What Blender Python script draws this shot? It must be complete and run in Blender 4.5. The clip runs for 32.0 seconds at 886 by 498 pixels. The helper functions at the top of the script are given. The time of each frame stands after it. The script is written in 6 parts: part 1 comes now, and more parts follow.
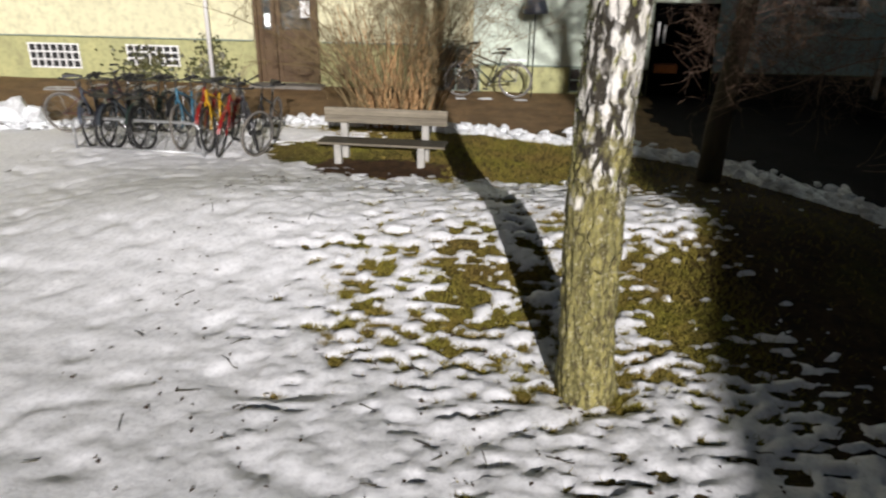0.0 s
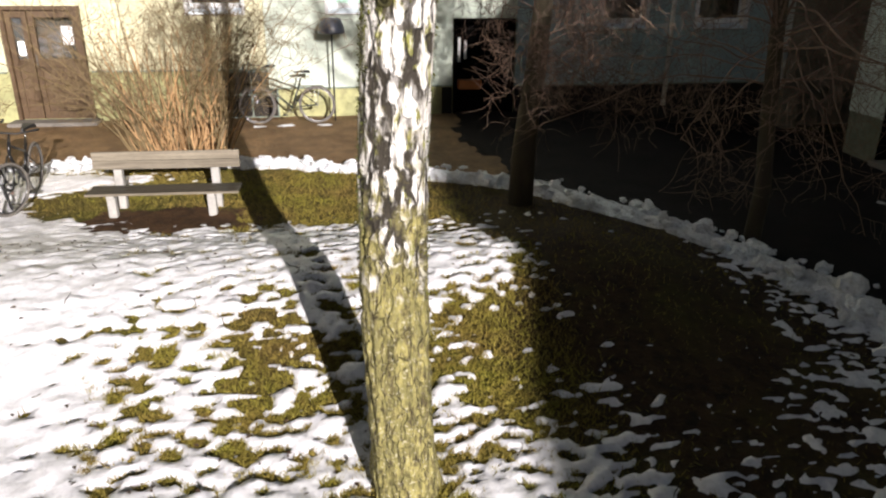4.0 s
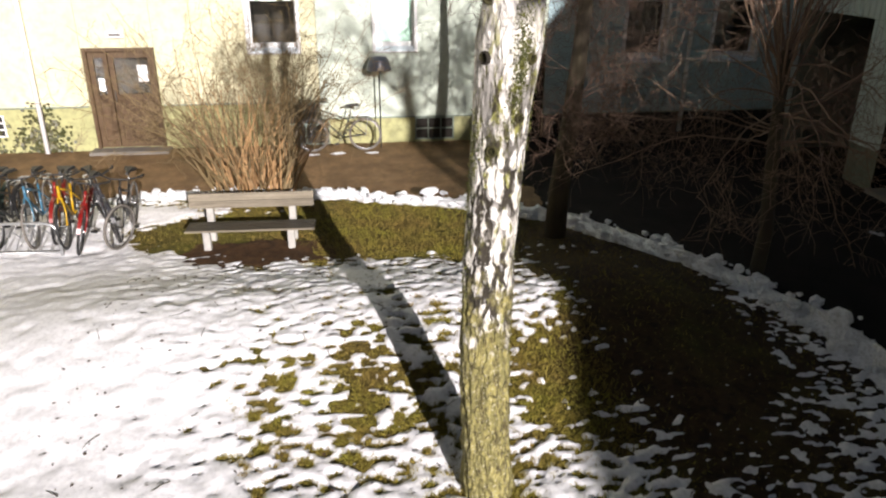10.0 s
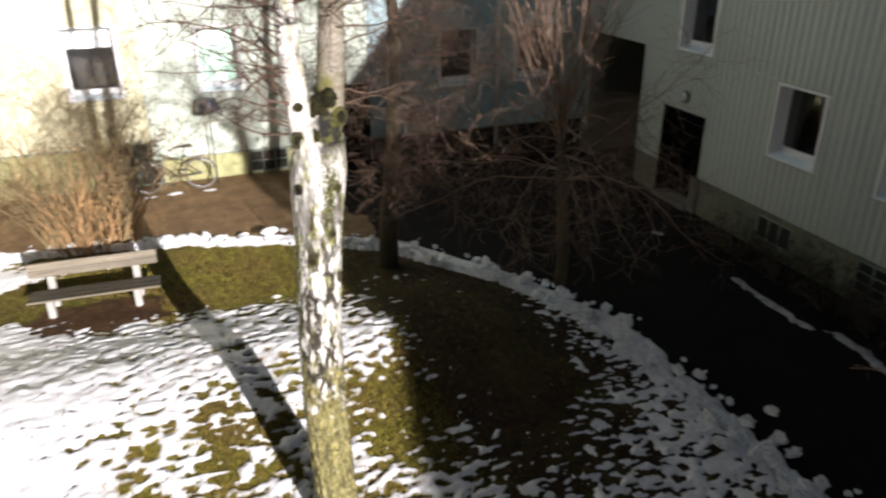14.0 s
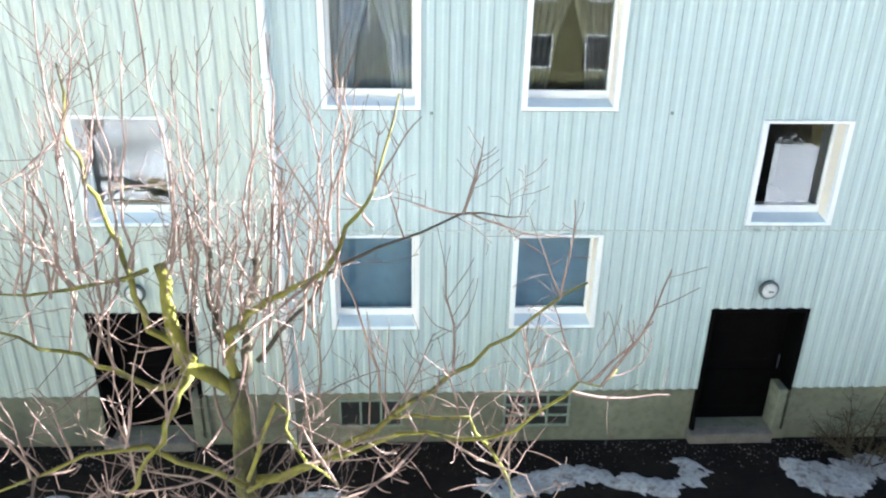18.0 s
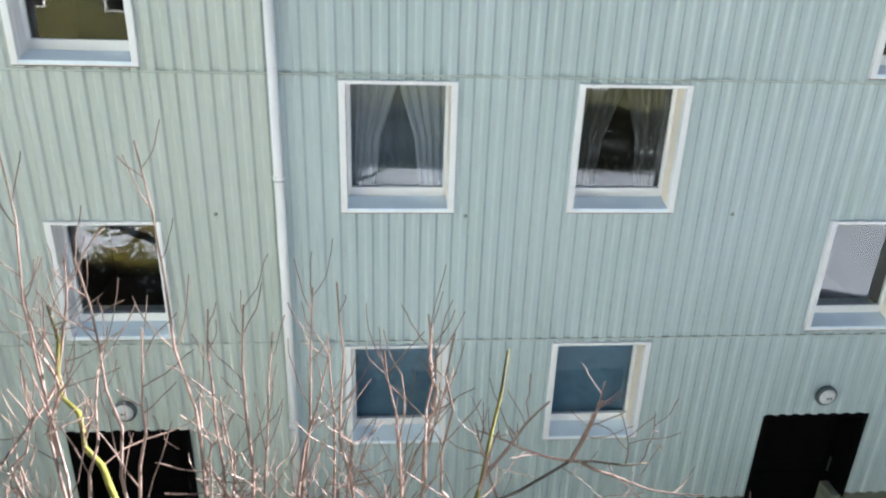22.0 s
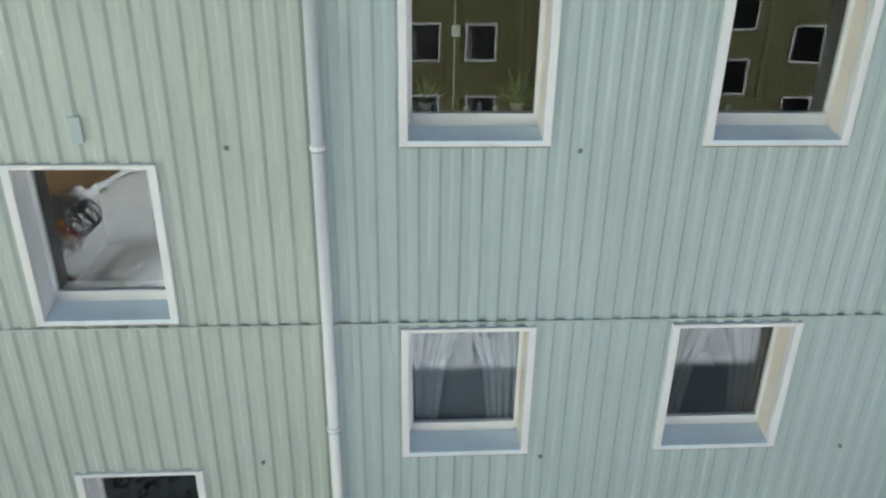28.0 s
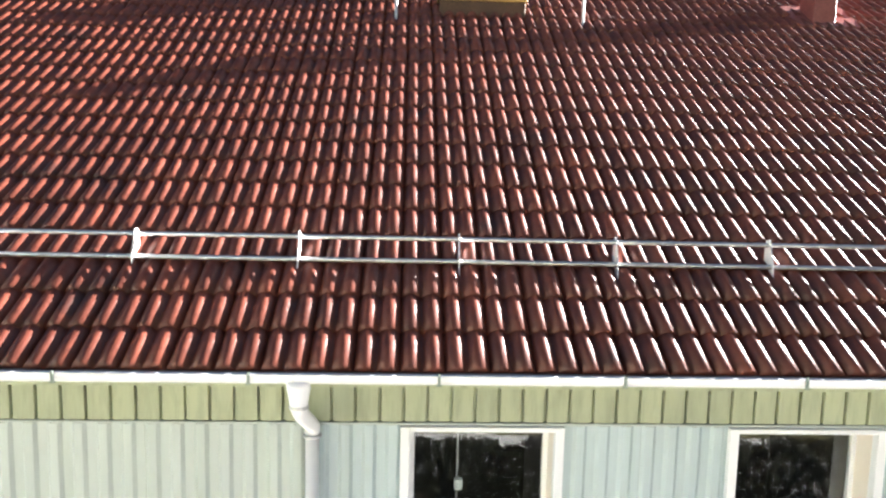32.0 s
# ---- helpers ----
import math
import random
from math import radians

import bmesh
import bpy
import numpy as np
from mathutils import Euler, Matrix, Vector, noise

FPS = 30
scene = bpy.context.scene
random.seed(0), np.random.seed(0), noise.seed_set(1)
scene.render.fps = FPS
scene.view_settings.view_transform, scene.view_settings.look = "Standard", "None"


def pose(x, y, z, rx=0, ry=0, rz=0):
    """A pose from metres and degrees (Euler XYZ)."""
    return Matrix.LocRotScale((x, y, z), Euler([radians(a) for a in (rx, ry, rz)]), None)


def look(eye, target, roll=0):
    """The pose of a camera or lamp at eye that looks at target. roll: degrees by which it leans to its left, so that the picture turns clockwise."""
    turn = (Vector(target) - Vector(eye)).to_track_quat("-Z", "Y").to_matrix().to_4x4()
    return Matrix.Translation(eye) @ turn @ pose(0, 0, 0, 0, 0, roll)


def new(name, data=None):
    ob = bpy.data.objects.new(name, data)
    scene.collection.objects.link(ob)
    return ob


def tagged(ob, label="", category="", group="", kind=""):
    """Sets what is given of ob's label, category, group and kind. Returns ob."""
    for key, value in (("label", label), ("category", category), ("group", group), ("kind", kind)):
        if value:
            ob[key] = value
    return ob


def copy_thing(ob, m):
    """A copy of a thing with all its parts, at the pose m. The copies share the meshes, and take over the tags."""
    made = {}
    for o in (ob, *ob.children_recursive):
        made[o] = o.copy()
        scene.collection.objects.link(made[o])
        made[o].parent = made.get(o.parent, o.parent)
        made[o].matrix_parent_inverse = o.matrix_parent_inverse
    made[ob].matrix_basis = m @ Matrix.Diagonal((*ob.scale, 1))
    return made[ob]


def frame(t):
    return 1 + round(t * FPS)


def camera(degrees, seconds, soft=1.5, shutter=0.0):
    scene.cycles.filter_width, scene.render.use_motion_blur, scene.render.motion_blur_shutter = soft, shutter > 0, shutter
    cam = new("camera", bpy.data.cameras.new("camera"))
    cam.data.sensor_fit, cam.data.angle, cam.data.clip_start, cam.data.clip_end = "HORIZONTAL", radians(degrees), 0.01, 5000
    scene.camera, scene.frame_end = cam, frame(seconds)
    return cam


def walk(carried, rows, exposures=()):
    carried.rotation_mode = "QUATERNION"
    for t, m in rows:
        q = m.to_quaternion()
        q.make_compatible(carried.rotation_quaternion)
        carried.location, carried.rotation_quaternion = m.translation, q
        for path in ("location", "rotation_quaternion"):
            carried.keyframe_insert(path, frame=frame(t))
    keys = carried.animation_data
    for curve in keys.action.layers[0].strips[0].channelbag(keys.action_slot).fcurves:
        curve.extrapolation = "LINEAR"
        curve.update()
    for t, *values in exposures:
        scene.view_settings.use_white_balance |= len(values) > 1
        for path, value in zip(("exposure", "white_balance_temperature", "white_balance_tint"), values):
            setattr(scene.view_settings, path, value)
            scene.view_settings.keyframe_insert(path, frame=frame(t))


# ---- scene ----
cam = camera(62.4, 32.0, soft=2.2, shutter=0.4)
PATH = [
    (0, (-9.124, -0.977, 3.231), (-9.317, 0.863, 2.47), 0.7),
    (0.5, (-9.118, -0.89, 3.258), (-9.141, 0.958, 2.493), 1.1),
    (1, (-9.062, -0.729, 3.259), (-8.923, 1.123, 2.515), 0.6),
    (1.5, (-9.014, -0.579, 3.258), (-8.757, 1.263, 2.521), 0.6),
    (2, (-8.957, -0.432, 3.29), (-8.686, 1.396, 2.524), 1.1),
    (2.5, (-8.917, -0.303, 3.332), (-8.651, 1.532, 2.582), 0.7),
    (3, (-8.874, -0.18, 3.357), (-8.603, 1.657, 2.612), 1.0),
    (3.5, (-8.868, -0.096, 3.37), (-8.6, 1.745, 2.635), 0.6),
    (5.5, (-8.847, -0.118, 3.456), (-8.59, 1.709, 2.683), 0.3),
    (6, (-8.882, -0.196, 3.576), (-8.616, 1.629, 2.803), 0.7),
    (6.5, (-8.963, -0.275, 3.658), (-8.701, 1.548, 2.879), 0.4),
    (7, (-9.043, -0.393, 3.776), (-8.778, 1.425, 2.984), 0.5),
    (7.5, (-9.16, -0.466, 3.875), (-8.907, 1.355, 3.086), -0.6),
    (8, (-9.292, -0.586, 4.022), (-9.041, 1.243, 3.252), -0.2),
    (8.5, (-9.412, -0.693, 4.136), (-9.163, 1.136, 3.366), -0.9),
    (9, (-9.538, -0.872, 4.287), (-9.298, 0.942, 3.479), -1.0),
    (9.5, (-9.558, -1.002, 4.383), (-9.318, 0.815, 3.582), 0.0),
    (10, (-9.55, -1.134, 4.492), (-9.316, 0.693, 3.713), 0.2),
    (10.5, (-9.516, -1.209, 4.591), (-9.27, 0.622, 3.825), 0.3),
    (11, (-9.482, -1.275, 4.766), (-9.235, 0.56, 4.007), -0.2),
    (11.5, (-9.443, -1.301, 4.922), (-9.205, 0.538, 4.172), -0.2),
    (12, (-9.44, -1.391, 5.114), (-9.196, 0.45, 4.371), 0.1),
    (12.5, (-9.453, -1.478, 5.271), (-9.231, 0.354, 4.499), -1.0),
    (13, (-9.464, -1.609, 5.441), (-9.211, 0.211, 4.651), -0.2),
    (13.5, (-9.465, -1.727, 5.591), (-9.12, 0.076, 4.796), -0.8),
    (14, (-9.441, -1.846, 5.741), (-8.827, -0.136, 4.906), -0.3),
    (14.5, (-9.407, -1.888, 5.889), (-8.563, -0.281, 5.05), -0.0),
    (15, (-9.463, -1.774, 6.013), (-8.321, -0.364, 5.171), 0.6),
    (15.5, (-9.338, -1.63, 6.011), (-7.908, -0.446, 5.268), 1.6),
    (17.5, (-8.306, -0.921, 6.288), (-6.461, -0.956, 5.517), 0.2),
    (18, (-8.051, -0.909, 6.387), (-6.213, -1.012, 5.603), 1.1),
    (18.5, (-7.854, -0.807, 6.455), (-6.013, -0.871, 5.676), 0.7),
    (19, (-7.714, -0.718, 6.505), (-5.876, -0.853, 5.73), 1.9),
    (19.5, (-7.537, -0.652, 6.615), (-5.727, -0.757, 5.772), 0.8),
    (20, (-7.282, -0.483, 6.72), (-5.447, -0.617, 5.936), 0.8),
    (20.5, (-7.137, -0.32, 6.772), (-5.308, -0.441, 5.971), -0.1),
    (21, (-7.03, -0.293, 6.88), (-5.218, -0.396, 6.04), 0.7),
    (21.5, (-6.826, -0.309, 7.016), (-4.991, -0.451, 6.235), 1.8),
    (22, (-6.678, -0.374, 7.145), (-4.852, -0.544, 6.348), 1.9),
    (22.5, (-6.51, -0.316, 7.276), (-4.682, -0.449, 6.475), 0.3),
    (23, (-6.364, -0.238, 7.402), (-4.537, -0.372, 6.6), 0.7),
    (23.5, (-6.27, -0.183, 7.518), (-4.437, -0.287, 6.723), 0.2),
    (24, (-6.242, -0.177, 7.645), (-4.443, -0.3, 6.78), 1.3),
    (24.5, (-6.138, -0.167, 7.815), (-4.327, -0.273, 6.973), 1.0),
    (25, (-5.909, -0.167, 7.972), (-4.065, -0.286, 7.205), 0.5),
    (25.5, (-5.671, -0.125, 8.1), (-3.834, -0.218, 7.314), 0.5),
    (27.5, (-5.194, 0.058, 8.64), (-3.382, -0.055, 7.8), 0.6),
    (28, (-5.06, 0.01, 8.853), (-3.24, -0.111, 8.032), 0.9),
    (28.5, (-4.973, -0.023, 8.993), (-3.149, -0.147, 8.18), 2.0),
    (29, (-4.916, -0.123, 9.149), (-3.098, -0.221, 8.321), 2.0),
    (29.5, (-4.891, -0.157, 9.279), (-3.055, -0.256, 8.492), 1.4),
    (30, (-4.81, -0.081, 9.587), (-2.865, -0.187, 9.132), 0.3),
    (30.5, (-4.813, -0.024, 9.804), (-2.841, -0.133, 9.486), 0.5),
    (31, (-4.841, -0.005, 10.031), (-2.867, -0.113, 9.724), 0.6),
    (31.5, (-4.797, -0.015, 10.211), (-2.818, -0.114, 9.944), 1.6),
    (32, (-4.654, -0.024, 10.416), (-2.671, -0.121, 10.17), 1.4),
]
walk(cam, [(t, look(eye, target, roll)) for t, eye, target, roll in PATH],
     exposures=[(0.0, -0.08, 6200, 14), (1.0, 0.05, 6200, 15), (3.0, 0.60, 6350, 18), (11.0, 0.55, 6350, 18), (13.2, 0.42, 6350, 18), (14.0, 0.80, 6250, 18), (14.5, 1.80, 6000, 16), (15.0, 2.75, 5600, 12), (15.5, 3.40, 5500, 12), (17.5, 3.79, 5400, 10), (18.0, 3.79, 5400, 10), (19.0, 3.56, 5600, 16), (20.0, 3.46, 5700, 16), (21.0, 3.16, 5650, 14), (23.0, 2.91, 5500, 10), (25.0, 2.94, 5500, 10), (28.0, 2.60, 5650, 8), (29.0, 2.62, 5900, 14), (30.0, 2.56, 6150, 18), (31.0, 3.22, 6200, 14), (32.0, 3.35, 6200, 14)])

# ---- world, sun ----
SUN_WAY = Vector((-1.0, 4.1, -1.236)).normalized()
SUN_EL = math.asin(-SUN_WAY.z)
world = bpy.data.worlds.new("sky")
scene.world = world
world.use_nodes = True
wn = world.node_tree
sky = wn.nodes.new("ShaderNodeTexSky")
sky.sky_type = "NISHITA"
sky.sun_disc = False
sky.sun_elevation = SUN_EL
sky.sun_rotation = math.atan2(-SUN_WAY.x, -SUN_WAY.y)
wn.links.new(sky.outputs[0], wn.nodes["Background"].inputs[0])
wn.nodes["Background"].inputs[1].default_value = 0.0165
sun = new("sun", bpy.data.lights.new("sun", "SUN"))
sun.data.energy = 5.0
sun.data.angle = radians(0.5)
sun.data.color = (1.0, 0.95, 0.88)
sun.matrix_world = look((20, -80, 40), Vector((20, -80, 40)) + SUN_WAY)


# ---- materials ----
def nodes_of(name):
    m = bpy.data.materials.new(name)
    m.use_nodes = True
    nt = m.node_tree
    return m, nt, nt.nodes["Principled BSDF"]


def mixed(nt, fac, a, b):
    n = nt.nodes.new("ShaderNodeMix")
    n.data_type = "RGBA"
    for sock, v in ((n.inputs[0], fac), (n.inputs[6], a), (n.inputs[7], b)):
        if isinstance(v, bpy.types.NodeSocket):
            nt.links.new(v, sock)
        elif isinstance(v, (int, float)):
            sock.default_value = v
        else:
            sock.default_value = (*v, 1)
    return n.outputs[2]


def noisy(nt, scale, lo=0.35, hi=0.65, detail=5, stretch=(1, 1, 1), rough=0.6, world_space=False):
    """A 0-1 mask from noise in metres."""
    co = nt.nodes.new("ShaderNodeTexCoord")
    geo = nt.nodes.new("ShaderNodeNewGeometry")
    mp = nt.nodes.new("ShaderNodeMapping")
    mp.inputs["Scale"].default_value = stretch
    nt.links.new(geo.outputs["Position"] if world_space else co.outputs["Object"], mp.inputs[0])
    n = nt.nodes.new("ShaderNodeTexNoise")
    n.inputs["Scale"].default_value = scale
    n.inputs["Detail"].default_value = detail
    n.inputs["Roughness"].default_value = rough
    nt.links.new(mp.outputs[0], n.inputs["Vector"])
    r = nt.nodes.new("ShaderNodeMapRange")
    r.inputs[1].default_value, r.inputs[2].default_value = lo, hi
    nt.links.new(n.outputs[0], r.inputs[0])
    return r.outputs[0]


def bumped(nt, bsdf, height, strength=0.3, dist=0.01):
    b = nt.nodes.new("ShaderNodeBump")
    b.inputs["Strength"].default_value = strength
    b.inputs["Distance"].default_value = dist
    nt.links.new(height, b.inputs["Height"])
    nt.links.new(b.outputs[0], bsdf.inputs["Normal"])


def vary(nt, colour, amount=0.12):
    """Each object a little lighter or darker."""
    info = nt.nodes.new("ShaderNodeObjectInfo")
    r = nt.nodes.new("ShaderNodeMapRange")
    r.inputs[3].default_value, r.inputs[4].default_value = 1 - amount, 1 + amount
    nt.links.new(info.outputs["Random"], r.inputs[0])
    hsv = nt.nodes.new("ShaderNodeHueSaturation")
    nt.links.new(r.outputs[0], hsv.inputs["Value"])
    nt.links.new(colour, hsv.inputs["Color"])
    return hsv.outputs[0]


def stuff_mat(name, a, b, scale=6, rough=0.7, bump=0.3, bscale=40, metal=0.0, stretch=(1, 1, 1), lo=0.35, hi=0.65, dist=0.01, rand=0.0, spec=0.5, ws=False, dirt=None):
    m, nt, p = nodes_of(name)
    c = mixed(nt, noisy(nt, scale, lo, hi, stretch=stretch, world_space=ws), a, b)
    c = mixed(nt, noisy(nt, scale * 7, 0.45, 0.8, stretch=stretch, world_space=ws), c, [v * 0.72 for v in b])
    if dirt:
        c = mixed(nt, noisy(nt, dirt[1], dirt[2], dirt[3], stretch=dirt[4], world_space=ws), c, dirt[0])
    if rand:
        c = vary(nt, c, rand)
    nt.links.new(c, p.inputs["Base Color"])
    p.inputs["Roughness"].default_value = rough
    p.inputs["Metallic"].default_value = metal
    p.inputs["Specular IOR Level"].default_value = spec
    if bump:
        bumped(nt, p, noisy(nt, bscale, 0.2, 0.8, stretch=stretch, world_space=ws), bump, dist)
    return m


def ramp(nt, socket, lo, hi):
    r = nt.nodes.new("ShaderNodeMapRange")
    r.inputs[1].default_value, r.inputs[2].default_value = lo, hi
    nt.links.new(socket, r.inputs[0])
    return r.outputs[0]


def plain_paint(name, col, rough, rand=0.0):
    """Even paint with faint long weather marks."""
    m, nt, p = nodes_of(name)
    c = mixed(nt, noisy(nt, 2.5, 0.45, 0.75, detail=3, stretch=(1, 1, 0.3)), col, [v * 0.93 for v in col])
    c = mixed(nt, noisy(nt, 9, 0.66, 0.82, detail=4, stretch=(1, 1, 0.2)), c, [v * k for v, k in zip(col, (0.72, 0.69, 0.62))])
    if rand:
        c = vary(nt, c, rand)
    nt.links.new(c, p.inputs["Base Color"])
    p.inputs["Roughness"].default_value = rough
    return m


M_SNOW = stuff_mat("snow", (0.93, 0.93, 0.94), (0.88, 0.885, 0.9), 3, 0.6, 0.3, 14, dist=0.015, spec=0.3)
M_BANK = stuff_mat("ploughed_snow", (0.84, 0.86, 0.88), (0.6, 0.6, 0.6), 4, 0.6, 0.6, 22, dist=0.03, spec=0.3, lo=0.5, hi=0.8)
M_ASPHALT = stuff_mat("wet_asphalt_with_shade", (0.015, 0.011, 0.009), (0.008, 0.006, 0.005), 1.6, 0.8, 0.5, 70, dist=0.008, spec=0.12)
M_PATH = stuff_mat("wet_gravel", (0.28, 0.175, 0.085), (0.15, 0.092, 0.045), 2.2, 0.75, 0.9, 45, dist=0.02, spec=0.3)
def sheet_metal(name, col):
    """Painted profiled sheet with faint run-off marks."""
    m, nt, p = nodes_of(name)
    c = mixed(nt, noisy(nt, 0.8, 0.35, 0.7, detail=4, world_space=True), col, [v * k for v, k in zip(col, (0.93, 0.95, 0.94))])
    c = mixed(nt, noisy(nt, 5, 0.55, 0.85, detail=5, stretch=(1, 1, 0.07), world_space=True), c, [v * k for v, k in zip(col, (0.86, 0.9, 0.82))])
    c = mixed(nt, noisy(nt, 22, 0.68, 0.8, detail=5, world_space=True), c, [v * 0.84 for v in col])
    nt.links.new(vary(nt, c, 0.025), p.inputs["Base Color"])
    p.inputs["Roughness"].default_value = 0.42
    return m


M_CLAD = sheet_metal("pale_blue_green_sheet_metal", (0.478, 0.56, 0.56))
M_CLAD_SAGE = sheet_metal("pale_sage_sheet_metal", (0.515, 0.563, 0.515))
M_CLAD_TOP = stuff_mat("yellowed_green_boards", (0.43, 0.46, 0.29), (0.37, 0.4, 0.26), 2, 0.55, 0.15, 50, rand=0.06, stretch=(1, 1, 0.2), ws=True)
M_SEAM = stuff_mat("dark_green_seam", (0.27, 0.33, 0.27), (0.2, 0.25, 0.2), 5, 0.6, 0.2, 50, ws=True)
M_PLINTH_B = stuff_mat("green_grey_plinth_render", (0.22, 0.225, 0.16), (0.16, 0.165, 0.115), 1.5, 0.85, 0.4, 45, ws=True, dirt=((0.1, 0.1, 0.07), 1.2, 0.55, 0.8, (1, 1, 0.6)))
M_WHITE = plain_paint("white_painted_wood", (0.86, 0.86, 0.85), 0.42, 0.03)
# White sill metal, with the blue of the skylight put into its colour.
M_SILL = plain_paint("white_metal_sill_sky_tint", (0.84, 0.94, 1.0), 0.25)
M_CREAM = plain_paint("cream_paint_and_bounce_tint", (0.86, 0.78, 0.67), 0.45)
M_PIPE = plain_paint("white_painted_metal", (0.92, 0.915, 0.91), 0.4)
M_DARKDOOR = stuff_mat("black_brown_door_unlit_passage", (0.004, 0.0035, 0.003), (0.0025, 0.002, 0.002), 4, 0.8, 0.1, 40, spec=0.05)
# Dark wall colour stands in for unlit interiors behind the panes.
M_ROOM = stuff_mat("room_wall_coloured_unlit", (0.045, 0.038, 0.03), (0.03, 0.025, 0.02), 2, 0.9, 0, 10)
M_CURTAIN = stuff_mat("net_curtain", (0.16, 0.15, 0.135), (0.1, 0.095, 0.085), 3, 0.9, 0.2, 20, stretch=(6, 1, 0.3))
M_SHEER = stuff_mat("pale_blue_sheer_curtain", (0.5, 0.55, 0.62), (0.4, 0.45, 0.52), 3, 0.9, 0.2, 20, stretch=(6, 1, 0.3))
M_NET = stuff_mat("grey_blue_net", (0.16, 0.2, 0.25), (0.11, 0.14, 0.18), 3, 0.9, 0.2, 20, stretch=(6, 1, 0.3))
M_PALEBLIND = stuff_mat("pale_mint_blind", (0.5, 0.68, 0.56), (0.42, 0.6, 0.5), 2, 0.8, 0.1, 20)
M_PANE_BLUE = stuff_mat("grey_blue_snow_reflection", (0.22, 0.37, 0.52), (0.16, 0.29, 0.43), 2, 0.8, 0.1, 20)
M_YELLOW = stuff_mat("pale_yellow_panel", (0.71, 0.68, 0.45), (0.65, 0.62, 0.41), 1.1, 0.7, 0.1, 30, ws=True)
M_MINT = stuff_mat("pale_mint_panel", (0.62, 0.69, 0.58), (0.56, 0.63, 0.53), 1.1, 0.7, 0.1, 30, ws=True)
M_MINTBLUE = stuff_mat("blue_green_panel", (0.4, 0.54, 0.56), (0.34, 0.47, 0.5), 1.1, 0.7, 0.1, 30, ws=True)
M_PLINTH_A = stuff_mat("yellow_green_plinth_render", (0.46, 0.45, 0.21), (0.37, 0.37, 0.18), 2, 0.85, 0.35, 40, ws=True, dirt=((0.24, 0.22, 0.12), 1.5, 0.55, 0.75, (1, 1, 1)))
M_BASE_A = stuff_mat("near_black_base", (0.03, 0.026, 0.022), (0.018, 0.016, 0.014), 3, 0.9, 0.3, 40, spec=0.2)
M_DOOR_A = stuff_mat("brown_varnished_wood", (0.13, 0.08, 0.04), (0.08, 0.047, 0.022), 3, 0.45, 0.2, 30, stretch=(6, 6, 0.5))
M_STONE = stuff_mat("pale_concrete_step", (0.22, 0.2, 0.17), (0.16, 0.145, 0.125), 5, 0.85, 0.3, 50)
M_BENCH = stuff_mat("weathered_grey_wood", (0.31, 0.27, 0.2), (0.17, 0.145, 0.105), 4, 0.8, 0.4, 30, stretch=(0.5, 8, 8), rand=0.12)
M_BENCHSEAT = stuff_mat("dark_seat_wood", (0.05, 0.042, 0.028), (0.03, 0.026, 0.018), 4, 0.55, 0.4, 30, stretch=(0.5, 8, 8), rand=0.12)
M_CONC = stuff_mat("concrete_leg", (0.5, 0.48, 0.44), (0.38, 0.37, 0.34), 8, 0.85, 0.3, 60)
M_TILE = stuff_mat("red_clay_tile", (0.19, 0.05, 0.028), (0.115, 0.03, 0.018), 2.5, 0.42, 0.25, 40, rand=0.22, spec=0.42, ws=True, dirt=((0.035, 0.018, 0.015), 2.2, 0.55, 0.8, (1, 1, 1)))
M_GALV = stuff_mat("galvanised_steel", (0.62, 0.63, 0.63), (0.5, 0.51, 0.52), 14, 0.4, 0.05, 40, metal=0.8)
M_REDMETAL = stuff_mat("faded_red_sheet_metal", (0.3, 0.1, 0.075), (0.23, 0.07, 0.055), 5, 0.5, 0.1, 30)
M_BROWNWOOD = stuff_mat("brown_stained_wood", (0.13, 0.075, 0.04), (0.08, 0.045, 0.025), 5, 0.7, 0.3, 30)
M_YELLOWWOOD = stuff_mat("fresh_yellow_wood", (0.7, 0.46, 0.14), (0.55, 0.35, 0.1), 5, 0.6, 0.2, 30)
M_BLACK = stuff_mat("black_rubber", (0.02, 0.02, 0.02), (0.012, 0.012, 0.012), 10, 0.6, 0.1, 60)
M_CHROME = stuff_mat("dull_chrome", (0.3, 0.3, 0.3), (0.22, 0.22, 0.22), 10, 0.3, 0.0, 60, metal=1.0)
M_STEM = stuff_mat("red_brown_stem", (0.62, 0.38, 0.17), (0.3, 0.175, 0.08), 7, 0.7, 0.3, 30, stretch=(1, 1, 0.3))
M_TWIG = stuff_mat("grey_brown_twig", (0.24, 0.155, 0.1), (0.16, 0.105, 0.07), 5, 0.7, 0.2, 40)
M_TWIG_DARK = stuff_mat("dark_brown_twig", (0.12, 0.07, 0.042), (0.07, 0.042, 0.026), 5, 0.7, 0.2, 40)
M_TWIG_TAN = stuff_mat("yellow_brown_twig", (0.25, 0.18, 0.08), (0.15, 0.105, 0.05), 5, 0.7, 0.2, 40)
M_TWIG_PALE = stuff_mat("pale_pink_brown_twig", (0.2, 0.135, 0.1), (0.13, 0.082, 0.06), 5, 0.6, 0.2, 40)
M_BARK_DARK = stuff_mat("dark_grey_bark", (0.04, 0.03, 0.02), (0.065, 0.052, 0.025), 4, 0.9, 0.6, 25, stretch=(1, 1, 0.35), dist=0.02)
M_BARK_MOSS = stuff_mat("mossy_yellow_green_bark", (0.17, 0.16, 0.008), (0.1, 0.085, 0.012), 3, 0.85, 0.6, 25, stretch=(1, 1, 0.4), dist=0.015, dirt=((0.03, 0.024, 0.012), 7, 0.54, 0.7, (1, 1, 0.4)))
